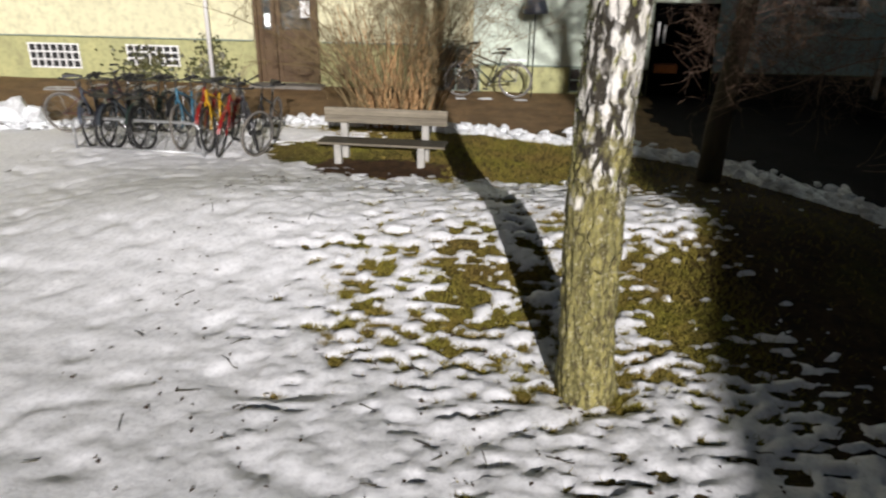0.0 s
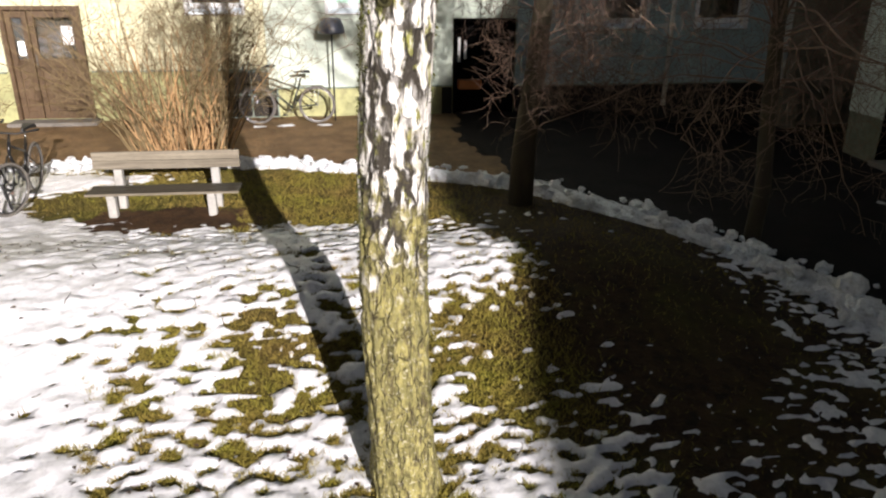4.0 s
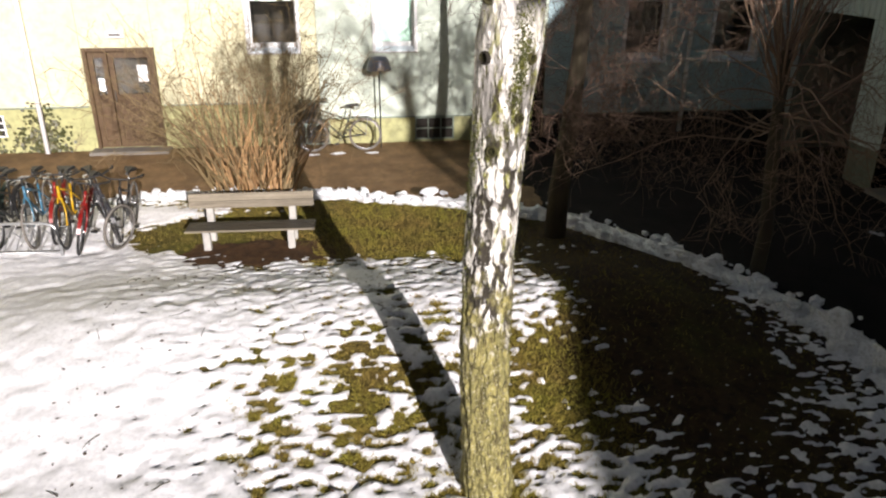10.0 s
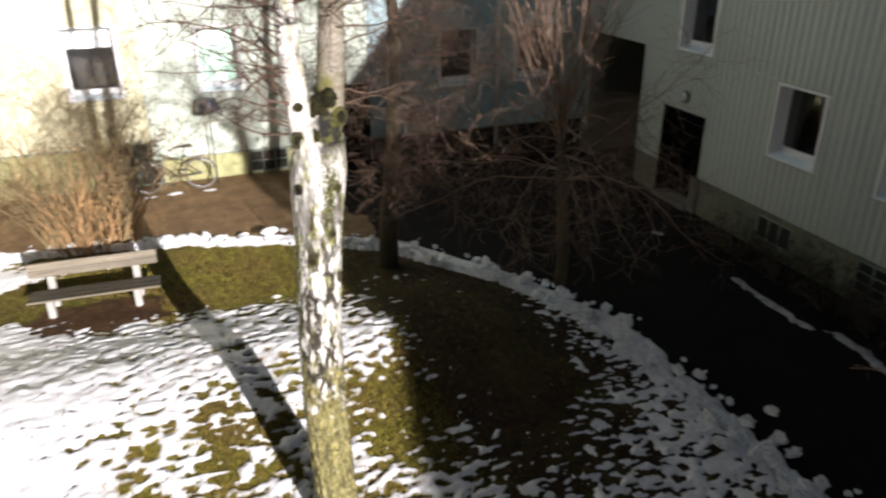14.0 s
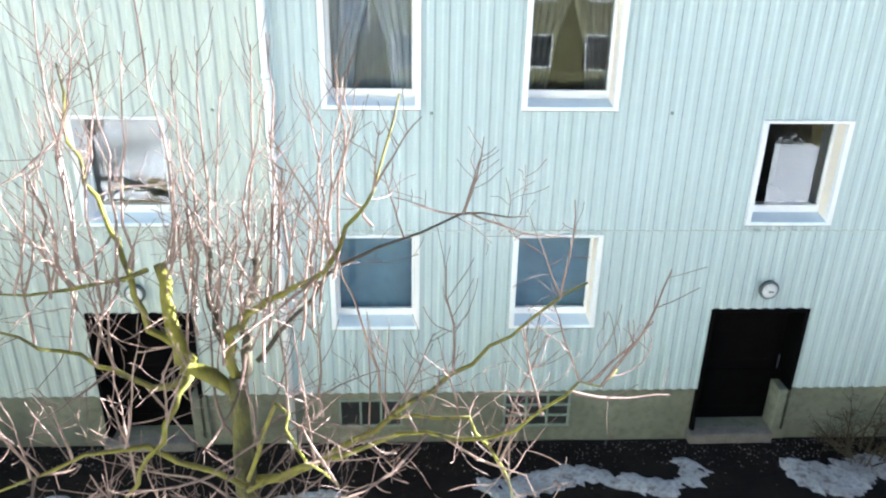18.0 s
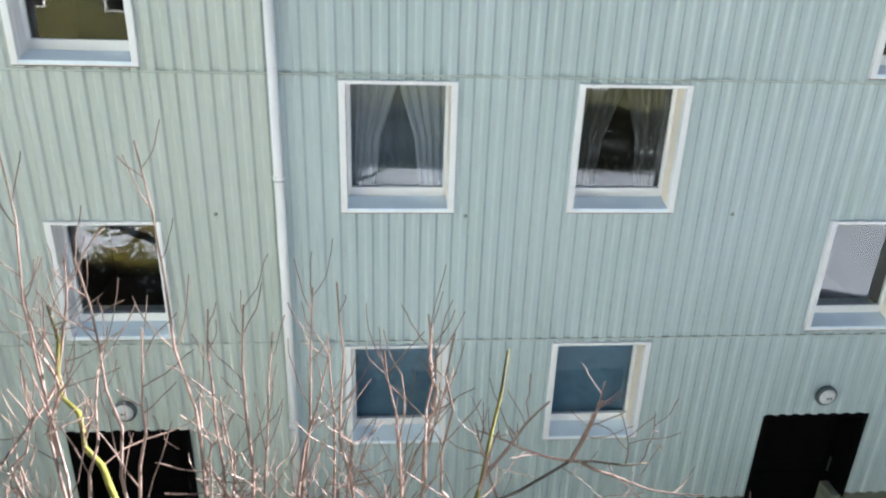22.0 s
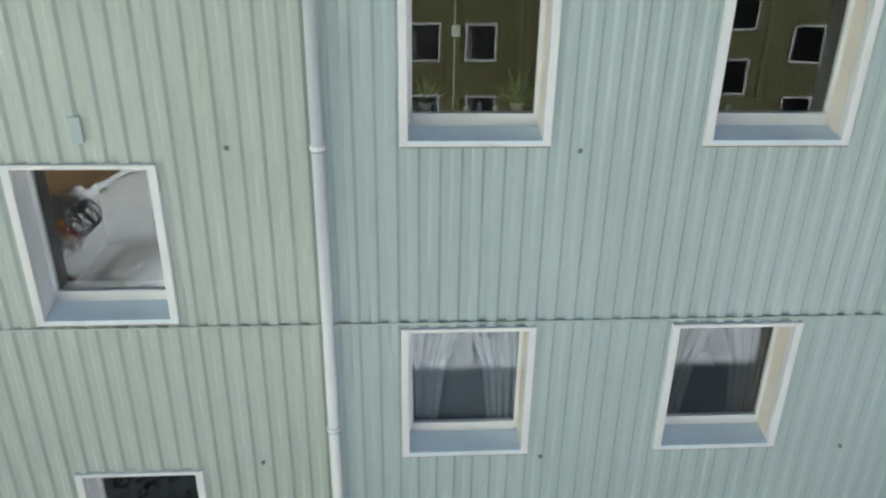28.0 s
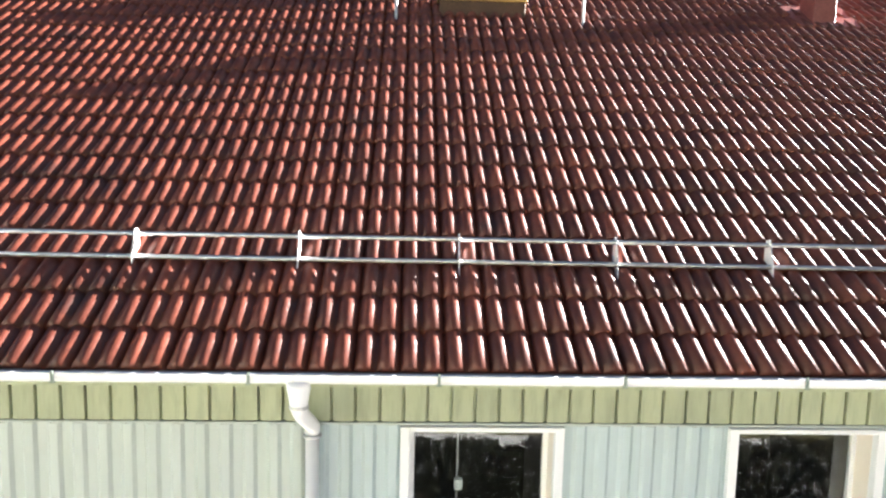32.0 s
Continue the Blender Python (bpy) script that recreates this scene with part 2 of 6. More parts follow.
M_BURR = stuff_mat("black_hollow_and_crotch_shadow", (0.012, 0.01, 0.007), (0.05, 0.05, 0.015), 9, 0.95, 0.8, 30, dist=0.02, lo=0.5, hi=0.7, spec=0.1)
M_TRUNK_MOSS = stuff_mat("dark_mossy_trunk_bark", (0.09, 0.085, 0.012), (0.04, 0.034, 0.012), 5, 0.9, 0.7, 25, stretch=(1, 1, 0.4), dist=0.02, dirt=((0.02, 0.016, 0.01), 9, 0.45, 0.62, (1, 1, 0.4)))
M_BIRCH_GREY = stuff_mat("mossy_birch_bark_with_shadow", (0.32, 0.29, 0.23), (0.17, 0.145, 0.1), 9, 0.85, 0.6, 25, stretch=(0.5, 0.5, 1.6), dist=0.012, dirt=((0.13, 0.125, 0.02), 4, 0.5, 0.66, (1, 1, 0.5)))
M_MOSS = stuff_mat("olive_moss", (0.17, 0.17, 0.03), (0.06, 0.07, 0.02), 14, 0.9, 0, 20)
M_GRASS = stuff_mat("winter_grass_blade", (0.255, 0.235, 0.024), (0.26, 0.18, 0.04), 1.5, 0.8, 0, 20, ws=True)
M_IVY = stuff_mat("dark_ivy_leaf", (0.045, 0.06, 0.018), (0.09, 0.08, 0.03), 4, 0.5, 0, 20)
M_OLIVE_WALL = stuff_mat("olive_render", (0.18, 0.175, 0.065), (0.14, 0.13, 0.05), 1.5, 0.85, 0.2, 30)
M_LAMPGLASS = stuff_mat("opal_lamp_glass", (0.75, 0.75, 0.72), (0.65, 0.65, 0.62), 6, 0.25, 0, 20)


def calc(nt, op, a, b):
    n = nt.nodes.new("ShaderNodeMath")
    n.operation = op
    n.use_clamp = True
    for sock, v in zip(n.inputs, (a, b)):
        if isinstance(v, (int, float)):
            sock.default_value = v
        else:
            nt.links.new(v, sock)
    return n.outputs[0]


def cracks(nt, scale, stretch, width):
    """Dark fissures between bark plates, 1 in the fissure."""
    co = nt.nodes.new("ShaderNodeTexCoord")
    wob = nt.nodes.new("ShaderNodeTexNoise")
    wob.inputs["Scale"].default_value = 9
    nt.links.new(co.outputs["Object"], wob.inputs["Vector"])
    add = nt.nodes.new("ShaderNodeVectorMath")
    add.operation = "MULTIPLY_ADD"
    nt.links.new(wob.outputs["Color"], add.inputs[0])
    add.inputs[1].default_value = (0.09, 0.09, 0.09)
    nt.links.new(co.outputs["Object"], add.inputs[2])
    mp = nt.nodes.new("ShaderNodeMapping")
    mp.inputs["Scale"].default_value = stretch
    nt.links.new(add.outputs[0], mp.inputs[0])
    v = nt.nodes.new("ShaderNodeTexVoronoi")
    v.feature = "DISTANCE_TO_EDGE"
    v.inputs["Scale"].default_value = scale
    nt.links.new(mp.outputs[0], v.inputs["Vector"])
    n = nt.nodes.new("ShaderNodeMath")
    n.operation = "MULTIPLY_ADD"
    nt.links.new(noisy(nt, 9, 0.35, 0.7, stretch=stretch), n.inputs[0])
    n.inputs[1].default_value = -width * 1.3
    nt.links.new(v.outputs["Distance"], n.inputs[2])
    return ramp(nt, n.outputs[0], 0.02, -0.06)


def birch_bark():
    m, nt, p = nodes_of("birch_bark")
    co = nt.nodes.new("ShaderNodeTexCoord")
    sep = nt.nodes.new("ShaderNodeSeparateXYZ")
    nt.links.new(co.outputs["Object"], sep.inputs[0])
    z = sep.outputs["Z"]
    c = mixed(nt, noisy(nt, 6, 0.4, 0.7), (0.88, 0.85, 0.79), (0.72, 0.68, 0.6))
    c = mixed(nt, noisy(nt, 34, 0.62, 0.68, stretch=(0.35, 0.35, 2.4)), c, (0.24, 0.2, 0.15))
    streak = noisy(nt, 8, 0.5, 0.57, detail=7, stretch=(1.7, 1.7, 0.42), rough=0.68)
    c = mixed(nt, calc(nt, "MULTIPLY", streak, calc(nt, "ADD", ramp(nt, z, 4.1, 3.2), 0.6)), c, mixed(nt, noisy(nt, 26, 0.45, 0.55, stretch=(1, 1, 0.5)), (0.27, 0.27, 0.07), (0.06, 0.05, 0.025)))
    big = cracks(nt, 11, (1, 1, 0.3), 0.24)
    where = calc(nt, "ADD", ramp(nt, z, 3.1, 1.7), calc(nt, "MULTIPLY", noisy(nt, 3.2, 0.43, 0.55, stretch=(1.4, 1.4, 0.5)), ramp(nt, z, 4.6, 3.0)))
    crack = calc(nt, "MULTIPLY", big, where)
    c = mixed(nt, crack, c, (0.035, 0.028, 0.018))
    low = calc(nt, "ADD", ramp(nt, z, 2.75, 0.95), calc(nt, "MULTIPLY", noisy(nt, 6, 0.35, 0.65), 0.55))
    moss = mixed(nt, noisy(nt, 20, 0.42, 0.58, stretch=(1, 1, 0.4)), (0.34, 0.3, 0.1), (0.2, 0.18, 0.06))
    moss = mixed(nt, noisy(nt, 50, 0.58, 0.64), moss, (0.5, 0.47, 0.32))
    moss = mixed(nt, noisy(nt, 27, 0.5, 0.6, detail=7, stretch=(1.5, 1.5, 0.45), rough=0.75), moss, (0.08, 0.062, 0.024))
    c = mixed(nt, ramp(nt, low, 0.5, 0.8), c, moss)
    # Black round the crotch paints the shadow between the two stems.
    fork = calc(nt, "MULTIPLY", calc(nt, "MULTIPLY", ramp(nt, z, 4.0, 4.15), ramp(nt, z, 4.85, 4.5)), ramp(nt, sep.outputs["X"], 0.0, 0.06))
    fork = calc(nt, "MULTIPLY", fork, noisy(nt, 7, 0.3, 0.42))
    c = mixed(nt, fork, c, mixed(nt, noisy(nt, 9, 0.55, 0.65), (0.012, 0.01, 0.008), (0.1, 0.1, 0.025)))
    nt.links.new(c, p.inputs["Base Color"])
    p.inputs["Roughness"].default_value = 0.8
    high = nt.nodes.new("ShaderNodeMath")
    high.operation = "SUBTRACT"
    nt.links.new(noisy(nt, 16, 0.3, 0.7, stretch=(1, 1, 0.4)), high.inputs[0])
    nt.links.new(crack, high.inputs[1])
    bumped(nt, p, high.outputs[0], 0.9, 0.03)
    return m


M_BIRCH = birch_bark()


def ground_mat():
    m, nt, p = nodes_of("lawn_soil_and_shade")
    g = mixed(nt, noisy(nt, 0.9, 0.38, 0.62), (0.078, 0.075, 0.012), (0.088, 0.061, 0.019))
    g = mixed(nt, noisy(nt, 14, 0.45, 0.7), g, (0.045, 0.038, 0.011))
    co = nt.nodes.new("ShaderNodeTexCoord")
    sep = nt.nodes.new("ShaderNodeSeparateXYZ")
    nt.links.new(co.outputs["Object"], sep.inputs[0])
    # Darkens eastward: brown soil under the trees, plus the house's shade.
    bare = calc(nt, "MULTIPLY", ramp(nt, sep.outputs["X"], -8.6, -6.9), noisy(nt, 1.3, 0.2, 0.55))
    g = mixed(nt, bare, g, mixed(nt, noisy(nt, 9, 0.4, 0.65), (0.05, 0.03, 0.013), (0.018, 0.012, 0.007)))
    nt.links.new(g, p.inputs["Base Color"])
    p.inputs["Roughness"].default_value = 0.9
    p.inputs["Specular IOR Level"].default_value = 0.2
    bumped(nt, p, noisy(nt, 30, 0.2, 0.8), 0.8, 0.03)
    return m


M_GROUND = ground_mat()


def glass_mat():
    m, nt, p = nodes_of("window_glass")
    p.inputs["Base Color"].default_value = (0.9, 0.94, 0.93, 1)
    p.inputs["Roughness"].default_value = 0.0
    p.inputs["IOR"].default_value = 1.6
    p.inputs["Transmission Weight"].default_value = 1.0
    bumped(nt, p, noisy(nt, 1.6, 0.2, 0.8, detail=1), 0.05, 0.01)
    return m


M_GLASS = glass_mat()


def paint(name, col, rough=0.35):
    return stuff_mat(name, col, [v * 0.75 for v in col], 8, rough, 0.0, 30)


# ---- mesh tools ----
class Geo:
    """Collects vertices and faces for one mesh."""

    def __init__(self):
        self.v, self.f = [], []

    def add(self, verts, faces):
        n = len(self.v)
        self.v += [tuple(p) for p in verts]
        self.f += [tuple(i + n for i in f) for f in faces]
        return self

    def box(self, x0, y0, z0, x1, y1, z1):
        v = [(x, y, z) for z in (z0, z1) for y in (y0, y1) for x in (x0, x1)]
        return self.add(v, [(0, 2, 3, 1), (4, 5, 7, 6), (0, 1, 5, 4), (2, 6, 7, 3), (0, 4, 6, 2), (1, 3, 7, 5)])

    def tube(self, pts, radii, n=6, caps=True):
        pts = [Vector(p) for p in pts]
        if not hasattr(radii, "__len__"):
            radii = [radii] * len(pts)
        side = None
        rings = []
        for i, p in enumerate(pts):
            d = (pts[min(i + 1, len(pts) - 1)] - pts[max(i - 1, 0)])
            d = d.normalized() if d.length > 1e-9 else Vector((0, 0, 1))
            if side is None:
                side = d.orthogonal().normalized()
            side = (side - d * side.dot(d))
            side = side.normalized() if side.length > 1e-6 else d.orthogonal().normalized()
            up = d.cross(side)
            rings += [p + radii[i] * (math.cos(a) * side + math.sin(a) * up) for a in (2 * math.pi * k / n for k in range(n))]
        faces = [(i * n + k, i * n + (k + 1) % n, (i + 1) * n + (k + 1) % n, (i + 1) * n + k) for i in range(len(pts) - 1) for k in range(n)]
        if caps:
            faces += [tuple(range(n - 1, -1, -1)), tuple(range((len(pts) - 1) * n, len(pts) * n))]
        return self.add(rings, faces)

    def lathe(self, profile, n=12, at=(0, 0, 0)):
        """profile: (radius, z) from bottom to top."""
        v = [(at[0] + r * math.cos(2 * math.pi * k / n), at[1] + r * math.sin(2 * math.pi * k / n), at[2] + z) for r, z in profile for k in range(n)]
        f = [(i * n + k, i * n + (k + 1) % n, (i + 1) * n + (k + 1) % n, (i + 1) * n + k) for i in range(len(profile) - 1) for k in range(n)]
        return self.add(v, f + [tuple(range(n - 1, -1, -1)), tuple(range((len(profile) - 1) * n, len(profile) * n))])

    def ring(self, radius, thick, n=24, m=6):
        """A torus round the local y axis."""
        v, f = [], []
        for i in range(n):
            a = 2 * math.pi * i / n
            for k in range(m):
                b = 2 * math.pi * k / m
                r = radius + thick * math.cos(b)
                v.append((r * math.cos(a), thick * math.sin(b), r * math.sin(a)))
                f.append((i * m + k, i * m + (k + 1) % m, (i + 1) % n * m + (k + 1) % m, (i + 1) % n * m + k))
        return self.add(v, f)

    def mesh(self, name, mat, smooth=False, bevel=0.0):
        me = bpy.data.meshes.new(name)
        me.from_pydata(self.v, [], self.f)
        if bevel:
            bm = bmesh.new()
            bm.from_mesh(me)
            bmesh.ops.bevel(bm, geom=bm.edges[:], offset=bevel, segments=1, affect="EDGES")
            bm.to_mesh(me)
            bm.free()
        me.materials.append(mat)
        if smooth:
            me.polygons.foreach_set("use_smooth", [True] * len(me.polygons))
        me.update()
        return me

    def part(self, name, mat, parent=None, label="", smooth=False, bevel=0.0):
        ob = new(name, self.mesh(name, mat, smooth, bevel))
        ob.parent = parent
        if label:
            tagged(ob, label)
        return ob


def thing(name, m=None, **tags):
    ob = new(name)
    ob.empty_display_size = 0.1
    if m is not None:
        ob.matrix_world = m
    return tagged(ob, **tags)


def boxes(*b):
    g = Geo()
    for c in b:
        g.box(*c)
    return g


def solid(name, mat, box, label, category="", kind="structure", bevel=0.0):
    return tagged(Geo().box(*box).part(name, mat, bevel=bevel), label, category, kind=kind)


def pierced(g, u0, u1, z0, z1, holes, put):
    """Boxes that fill a wall round its openings; put(u0, u1, z0, z1) adds one."""
    us = sorted({u0, u1, *(min(max(v, u0), u1) for h in holes for v in h[:2])})
    for a, b in zip(us, us[1:]):
        cut = sorted((h[2], h[3]) for h in holes if h[0] < (a + b) / 2 < h[1])
        z = z0
        for lo, hi in cut:
            if z < min(lo, z1):
                put(a, b, z, min(lo, z1))
            z = max(z, hi)
        if z < z1:
            put(a, b, z, z1)


def smooth01(t):
    t = min(1.0, max(0.0, t))
    return t * t * (3 - 2 * t)


def knoll(x, y):
    """The low rise across the lawn between the birch and the bench."""
    return 0.44 * math.exp(-(((y - 6.2) / 1.5) ** 2)) * smooth01((-4.4 - x) / 2.2) * smooth01((x + 16.0) / 4.0)


def ground_z(x, y):
    a = smooth01((-x - 1.5) / 2.5)
    return 0.10 + 0.005 * (y - 3) + a * (0.10 + 0.025 * (min(max(y, -2.0), 14.0) - 3.7)) + knoll(x, y)


# ---- ground ----
BANK = [(-30, 9.0), (-24, 9.4), (-17.6, 10.2), (-13.1, 11.15), (-11.7, 11.2), (-9.6, 10.85), (-7.9, 10.35), (-6.35, 9.6), (-5.75, 8.8), (-5.15, 8.0), (-4.58, 7.2), (-4.12, 6.2), (-3.95, 5.3), (-3.85, 4.2), (-3.83, 2.8), (-3.85, 1.0), (-3.9, -4), (-3.9, -24)]


def bank_line(step=0.1):
    pts = []
    for (x0, y0), (x1, y1) in zip(BANK, BANK[1:]):
        n = max(2, int(math.hypot(x1 - x0, y1 - y0) / step))
        pts += [(x0 + (x1 - x0) * i / n, y0 + (y1 - y0) * i / n) for i in range(n)]
    return pts


def on_lawn(x, y):
    """Metres inside the snow bank, about; negative on the path."""
    best = 1e9
    for (x0, y0), (x1, y1) in zip(BANK, BANK[1:]):
        dx, dy = x1 - x0, y1 - y0
        t = min(1, max(0, ((x - x0) * dx + (y - y0) * dy) / (dx * dx + dy * dy)))
        ex, ey = x - x0 - t * dx, y - y0 - t * dy
        d = math.hypot(ex, ey)
        if d < abs(best):
            best = d if dx * ey - dy * ex < 0 else -d
    return best


def sheet(name, mat, x0, x1, y0, y1, step, height, keep=None):
    nx, ny = int(round((x1 - x0) / step)), int(round((y1 - y0) / step))
    v = [(x0 + i * step, y0 + j * step, height(x0 + i * step, y0 + j * step)) for j in range(ny + 1) for i in range(nx + 1)]
    f = [(j * (nx + 1) + i, j * (nx + 1) + i + 1, (j + 1) * (nx + 1) + i + 1, (j + 1) * (nx + 1) + i) for j in range(ny) for i in range(nx)]
    if keep:
        f = [q for q in f if any(keep(v[k]) for k in q)]
        used = sorted({k for q in f for k in q})
        back = {k: n for n, k in enumerate(used)}
        v, f = [v[k] for k in used], [tuple(back[k] for k in q) for q in f]
    g = Geo()
    g.v, g.f = v, f
    return g.part(name, mat, smooth=True)


def fbm(x, y, s, seed=0.0, octaves=3):
    return noise.fractal(Vector((x * s, y * s, seed)), 1.0, 2.0, octaves)


def spread_grid():
    """One ground sheet that is fine near the yard and coarse towards the horizon."""
    xs = [-900, -300, -120, -60] + [-40 + 0.5 * i for i in range(41)] + [-19.75 + 0.25 * i for i in range(80)] + [0.25, 2, 6, 12, 20, 40, 100, 300, 900]
    ys = [-900, -300, -100, -50, -30] + [-20 + 0.5 * i for i in range(40)] + [0.25 * i for i in range(57)] + [15, 20, 30, 60, 150, 400, 900]
    g = Geo()
    g.v = [(x, y, ground_z(x, y) + (0.02 * fbm(x, y, 0.6) if -20 < x < 0 else 0)) for y in ys for x in xs]
    n = len(xs)
    g.f = [(j * n + i, j * n + i + 1, (j + 1) * n + i + 1, (j + 1) * n + i) for j in range(len(ys) - 1) for i in range(n - 1)]
    return g


ground = tagged(spread_grid().part("ground", M_GROUND, smooth=True), "matted winter grass and bare soil, darkened towards the house's shade", "ground", kind="structure")
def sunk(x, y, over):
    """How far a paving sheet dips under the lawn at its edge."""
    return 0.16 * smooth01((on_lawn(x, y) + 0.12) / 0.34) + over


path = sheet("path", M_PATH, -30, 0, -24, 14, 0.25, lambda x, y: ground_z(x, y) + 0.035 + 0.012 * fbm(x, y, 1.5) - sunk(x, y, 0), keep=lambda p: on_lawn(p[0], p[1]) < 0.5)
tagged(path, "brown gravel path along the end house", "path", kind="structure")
# Begins near the house's shadow edge; its dark colour carries that shade.
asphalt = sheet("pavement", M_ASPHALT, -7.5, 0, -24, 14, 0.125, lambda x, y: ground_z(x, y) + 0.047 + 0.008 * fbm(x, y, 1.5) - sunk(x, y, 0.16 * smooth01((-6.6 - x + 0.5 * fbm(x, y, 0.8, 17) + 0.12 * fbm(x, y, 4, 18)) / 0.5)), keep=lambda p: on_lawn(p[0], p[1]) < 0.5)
tagged(asphalt, "wet asphalt walk along the sheet-metal front, coloured dark for the shade", "pavement", kind="structure")


def blob(x, y, cx, cy, rx, ry):
    return math.exp(-(((x - cx) / rx) ** 2 + ((y - cy) / ry) ** 2))


def snow_depth(x, y):
    """Thickness of the old snow in metres; below zero the grass shows."""
    inside = on_lawn(x, y)
    if inside < 0.15:
        return -0.1
    west = smooth01((-10.6 - x) / 2.2)
    d = 0.045 + 0.02 * fbm(x, y, 0.45, 3) + 0.055 * west + 0.02 * smooth01((3.2 - y) / 1.5) * smooth01((-8.0 - x) / 1.5)
    d -= 0.2 * blob(x, y, -11.2, 9.5, 2.2, 0.85)
    d -= 0.15 * blob(x, y, -8.4, 9.3, 2.0, 1.2)
    d -= 0.022 * blob(x, y, -9.4, 4.85, 1.1, 0.75)
    d -= 0.016 * blob(x, y, -9.9, 4.15, 1.9, 1.3)
    d -= 0.06 * blob(x, y, -7.65, 4.85, 0.65, 0.75)
    d -= 0.05 * blob(x, y, -8.5, 3.7, 0.4, 0.35)
    d -= 0.13 * blob(x, y, -6.2, 6.2, 1.1, 1.5)
    d -= 0.03 * blob(x, y, -6.4, 7.9, 1.2, 0.7)
    d -= 0.03 * blob(x, y, -6.1, 4.4, 1.2, 1.2)
    d -= 0.024 * smooth01((x + 7.6) / 1.5)
    d -= 0.1 * smooth01((0.9 - inside) / 0.6) * smooth01((y - 6.5) / 2)
    d += 0.03 * smooth01((1.2 - y) / 1.5)
    rough = 1.0 - 0.6 * west
    south = smooth01((1.3 - y) / 1.2)
    d += 0.06 * south * smooth01((x + 8.5) / 1.5)
    d -= south * (0.05 * blob(x, y, -11.0, -1.5, 2.5, 2.0) + 0.09 * blob(x, y, -13.2, -4.2, 0.8, 0.6) + 0.07 * blob(x, y, -9.5, -5.5, 1.8, 1.2))
    d += 0.05 * smooth01((4.2 - y) / 1.4) * smooth01((-9.2 - x) / 0.9) + 0.02 * west + 0.03 * blob(x, y, -7.6, 6.3, 0.7, 0.6) + 0.02 * blob(x, y, -12.2, 4.2, 1.2, 1.5)
    d += rough * (0.036 * fbm(x * 0.75, y * 1.15, 3.0, 7, 3) + 0.085 * fbm(x * 0.6, y * 1.4, 9.5, 11, 4))
    return d


def snow_z(x, y):
    d = snow_depth(x, y)
    foot = 0.07 * max(0.0, fbm(x, y, 2.2, 21, 2) - 0.15) + 0.016 * fbm(x, y, 4.5, 31, 3)
    rise = 0.062 * smooth01((d + 0.03) / 0.06) + 0.4 * max(0.0, min(d, 0.1))
    return ground_z(x, y) - 0.045 + rise - min(foot * smooth01((d - 0.01) / 0.04), max(0.0, 0.85 * (rise - 0.045)))


snow = sheet("snow_cover", M_SNOW, -16.0, -3.6, -3.024, 11.2, 0.042, snow_z, keep=lambda p: p[2] > ground_z(p[0], p[1]) - 0.03)
tagged(snow, "thin trampled old snow melting off the lawn", "snow", kind="stuff")
snow_far = sheet("snow_cover", M_SNOW, -21.4, -3.6, -15.0, -3.0, 0.1, snow_z, keep=lambda p: p[2] > ground_z(p[0], p[1]) - 0.03)
tagged(snow_far, "old snow on the yard towards the far house", "snow", kind="stuff")
snow_west = sheet("snow_cover", M_SNOW, -34.0, -16.0, -3.0, 11.0, 0.2, snow_z, keep=lambda p: p[2] > ground_z(p[0], p[1]) - 0.03)
tagged(snow_west, "old snow on the far lawn of the yard", "snow", kind="stuff")


def snow_bank():
    rnd = random.Random(5)
    g = Geo()
    line = bank_line(0.09)
    rings, n = [], 9
    for i, (x, y) in enumerate(line):
        a, b = line[max(0, i - 1)], line[min(len(line) - 1, i + 1)]
        d = Vector((b[0] - a[0], b[1] - a[1], 0)).normalized()
        s = Vector((d.y, -d.x, 0))
        big = 0.5 + 0.5 * fbm(x, y, 0.5, 4)
        east = smooth01((x + 9.0) / 3.5)
        w = 0.13 + 0.1 * big + 0.06 * east
        h = 0.08 + 0.06 * big + 0.04 * east * (0.6 + 0.5 * big)
        if y < 5:
            h *= 0.55 + 0.4 * fbm(x, y, 0.8, 9)
        if -18 < x < -13.2:
            h *= 0.7
        for k in range(n):
            u = -1 + 2 * k / (n - 1)
            p = Vector((x, y, 0)) + s * (u * w)
            lump = 0.075 * fbm(p.x * 2.2, p.y * 2.2, 2.4, 2, 3) + 0.05 * fbm(p.x, p.y, 11, 8, 2)
            rings.append((p.x + lump * s.x, p.y + lump * s.y, ground_z(p.x, p.y) - 0.03 + (h + lump) * max(0, 1 - abs(u) ** 2.2)))
    m = len(line)
    g.add(rings, [(i * n + k, i * n + k + 1, (i + 1) * n + k + 1, (i + 1) * n + k) for i in range(m - 1) for k in range(n - 1)])
    ob = g.part("snow_bank", M_BANK)
    return tagged(ob, "low ridge of ploughed lumpy snow edging the lawn", "snow bank", kind="stuff")


def clod(g, x, y, z, r, rnd):
    bm = bmesh.new()
    bmesh.ops.create_icosphere(bm, subdivisions=2, radius=1)
    o = rnd.random() * 50
    sx, sy, sz = (r * rnd.uniform(0.75, 1.4) * k for k in (1.1, 1.1, 0.75))
    for v in bm.verts:
        v.co *= 1 + 0.6 * noise.noise(v.co * 1.4 + Vector((o, 0, 0))) + 0.25 * noise.noise(v.co * 3.6 + Vector((0, o, 0)))
    bm.verts.ensure_lookup_table()
    g.add([(x + v.co.x * sx, y + v.co.y * sy, z + v.co.z * sz) for v in bm.verts], [[v.index for v in f.verts] for f in bm.faces])
    bm.free()


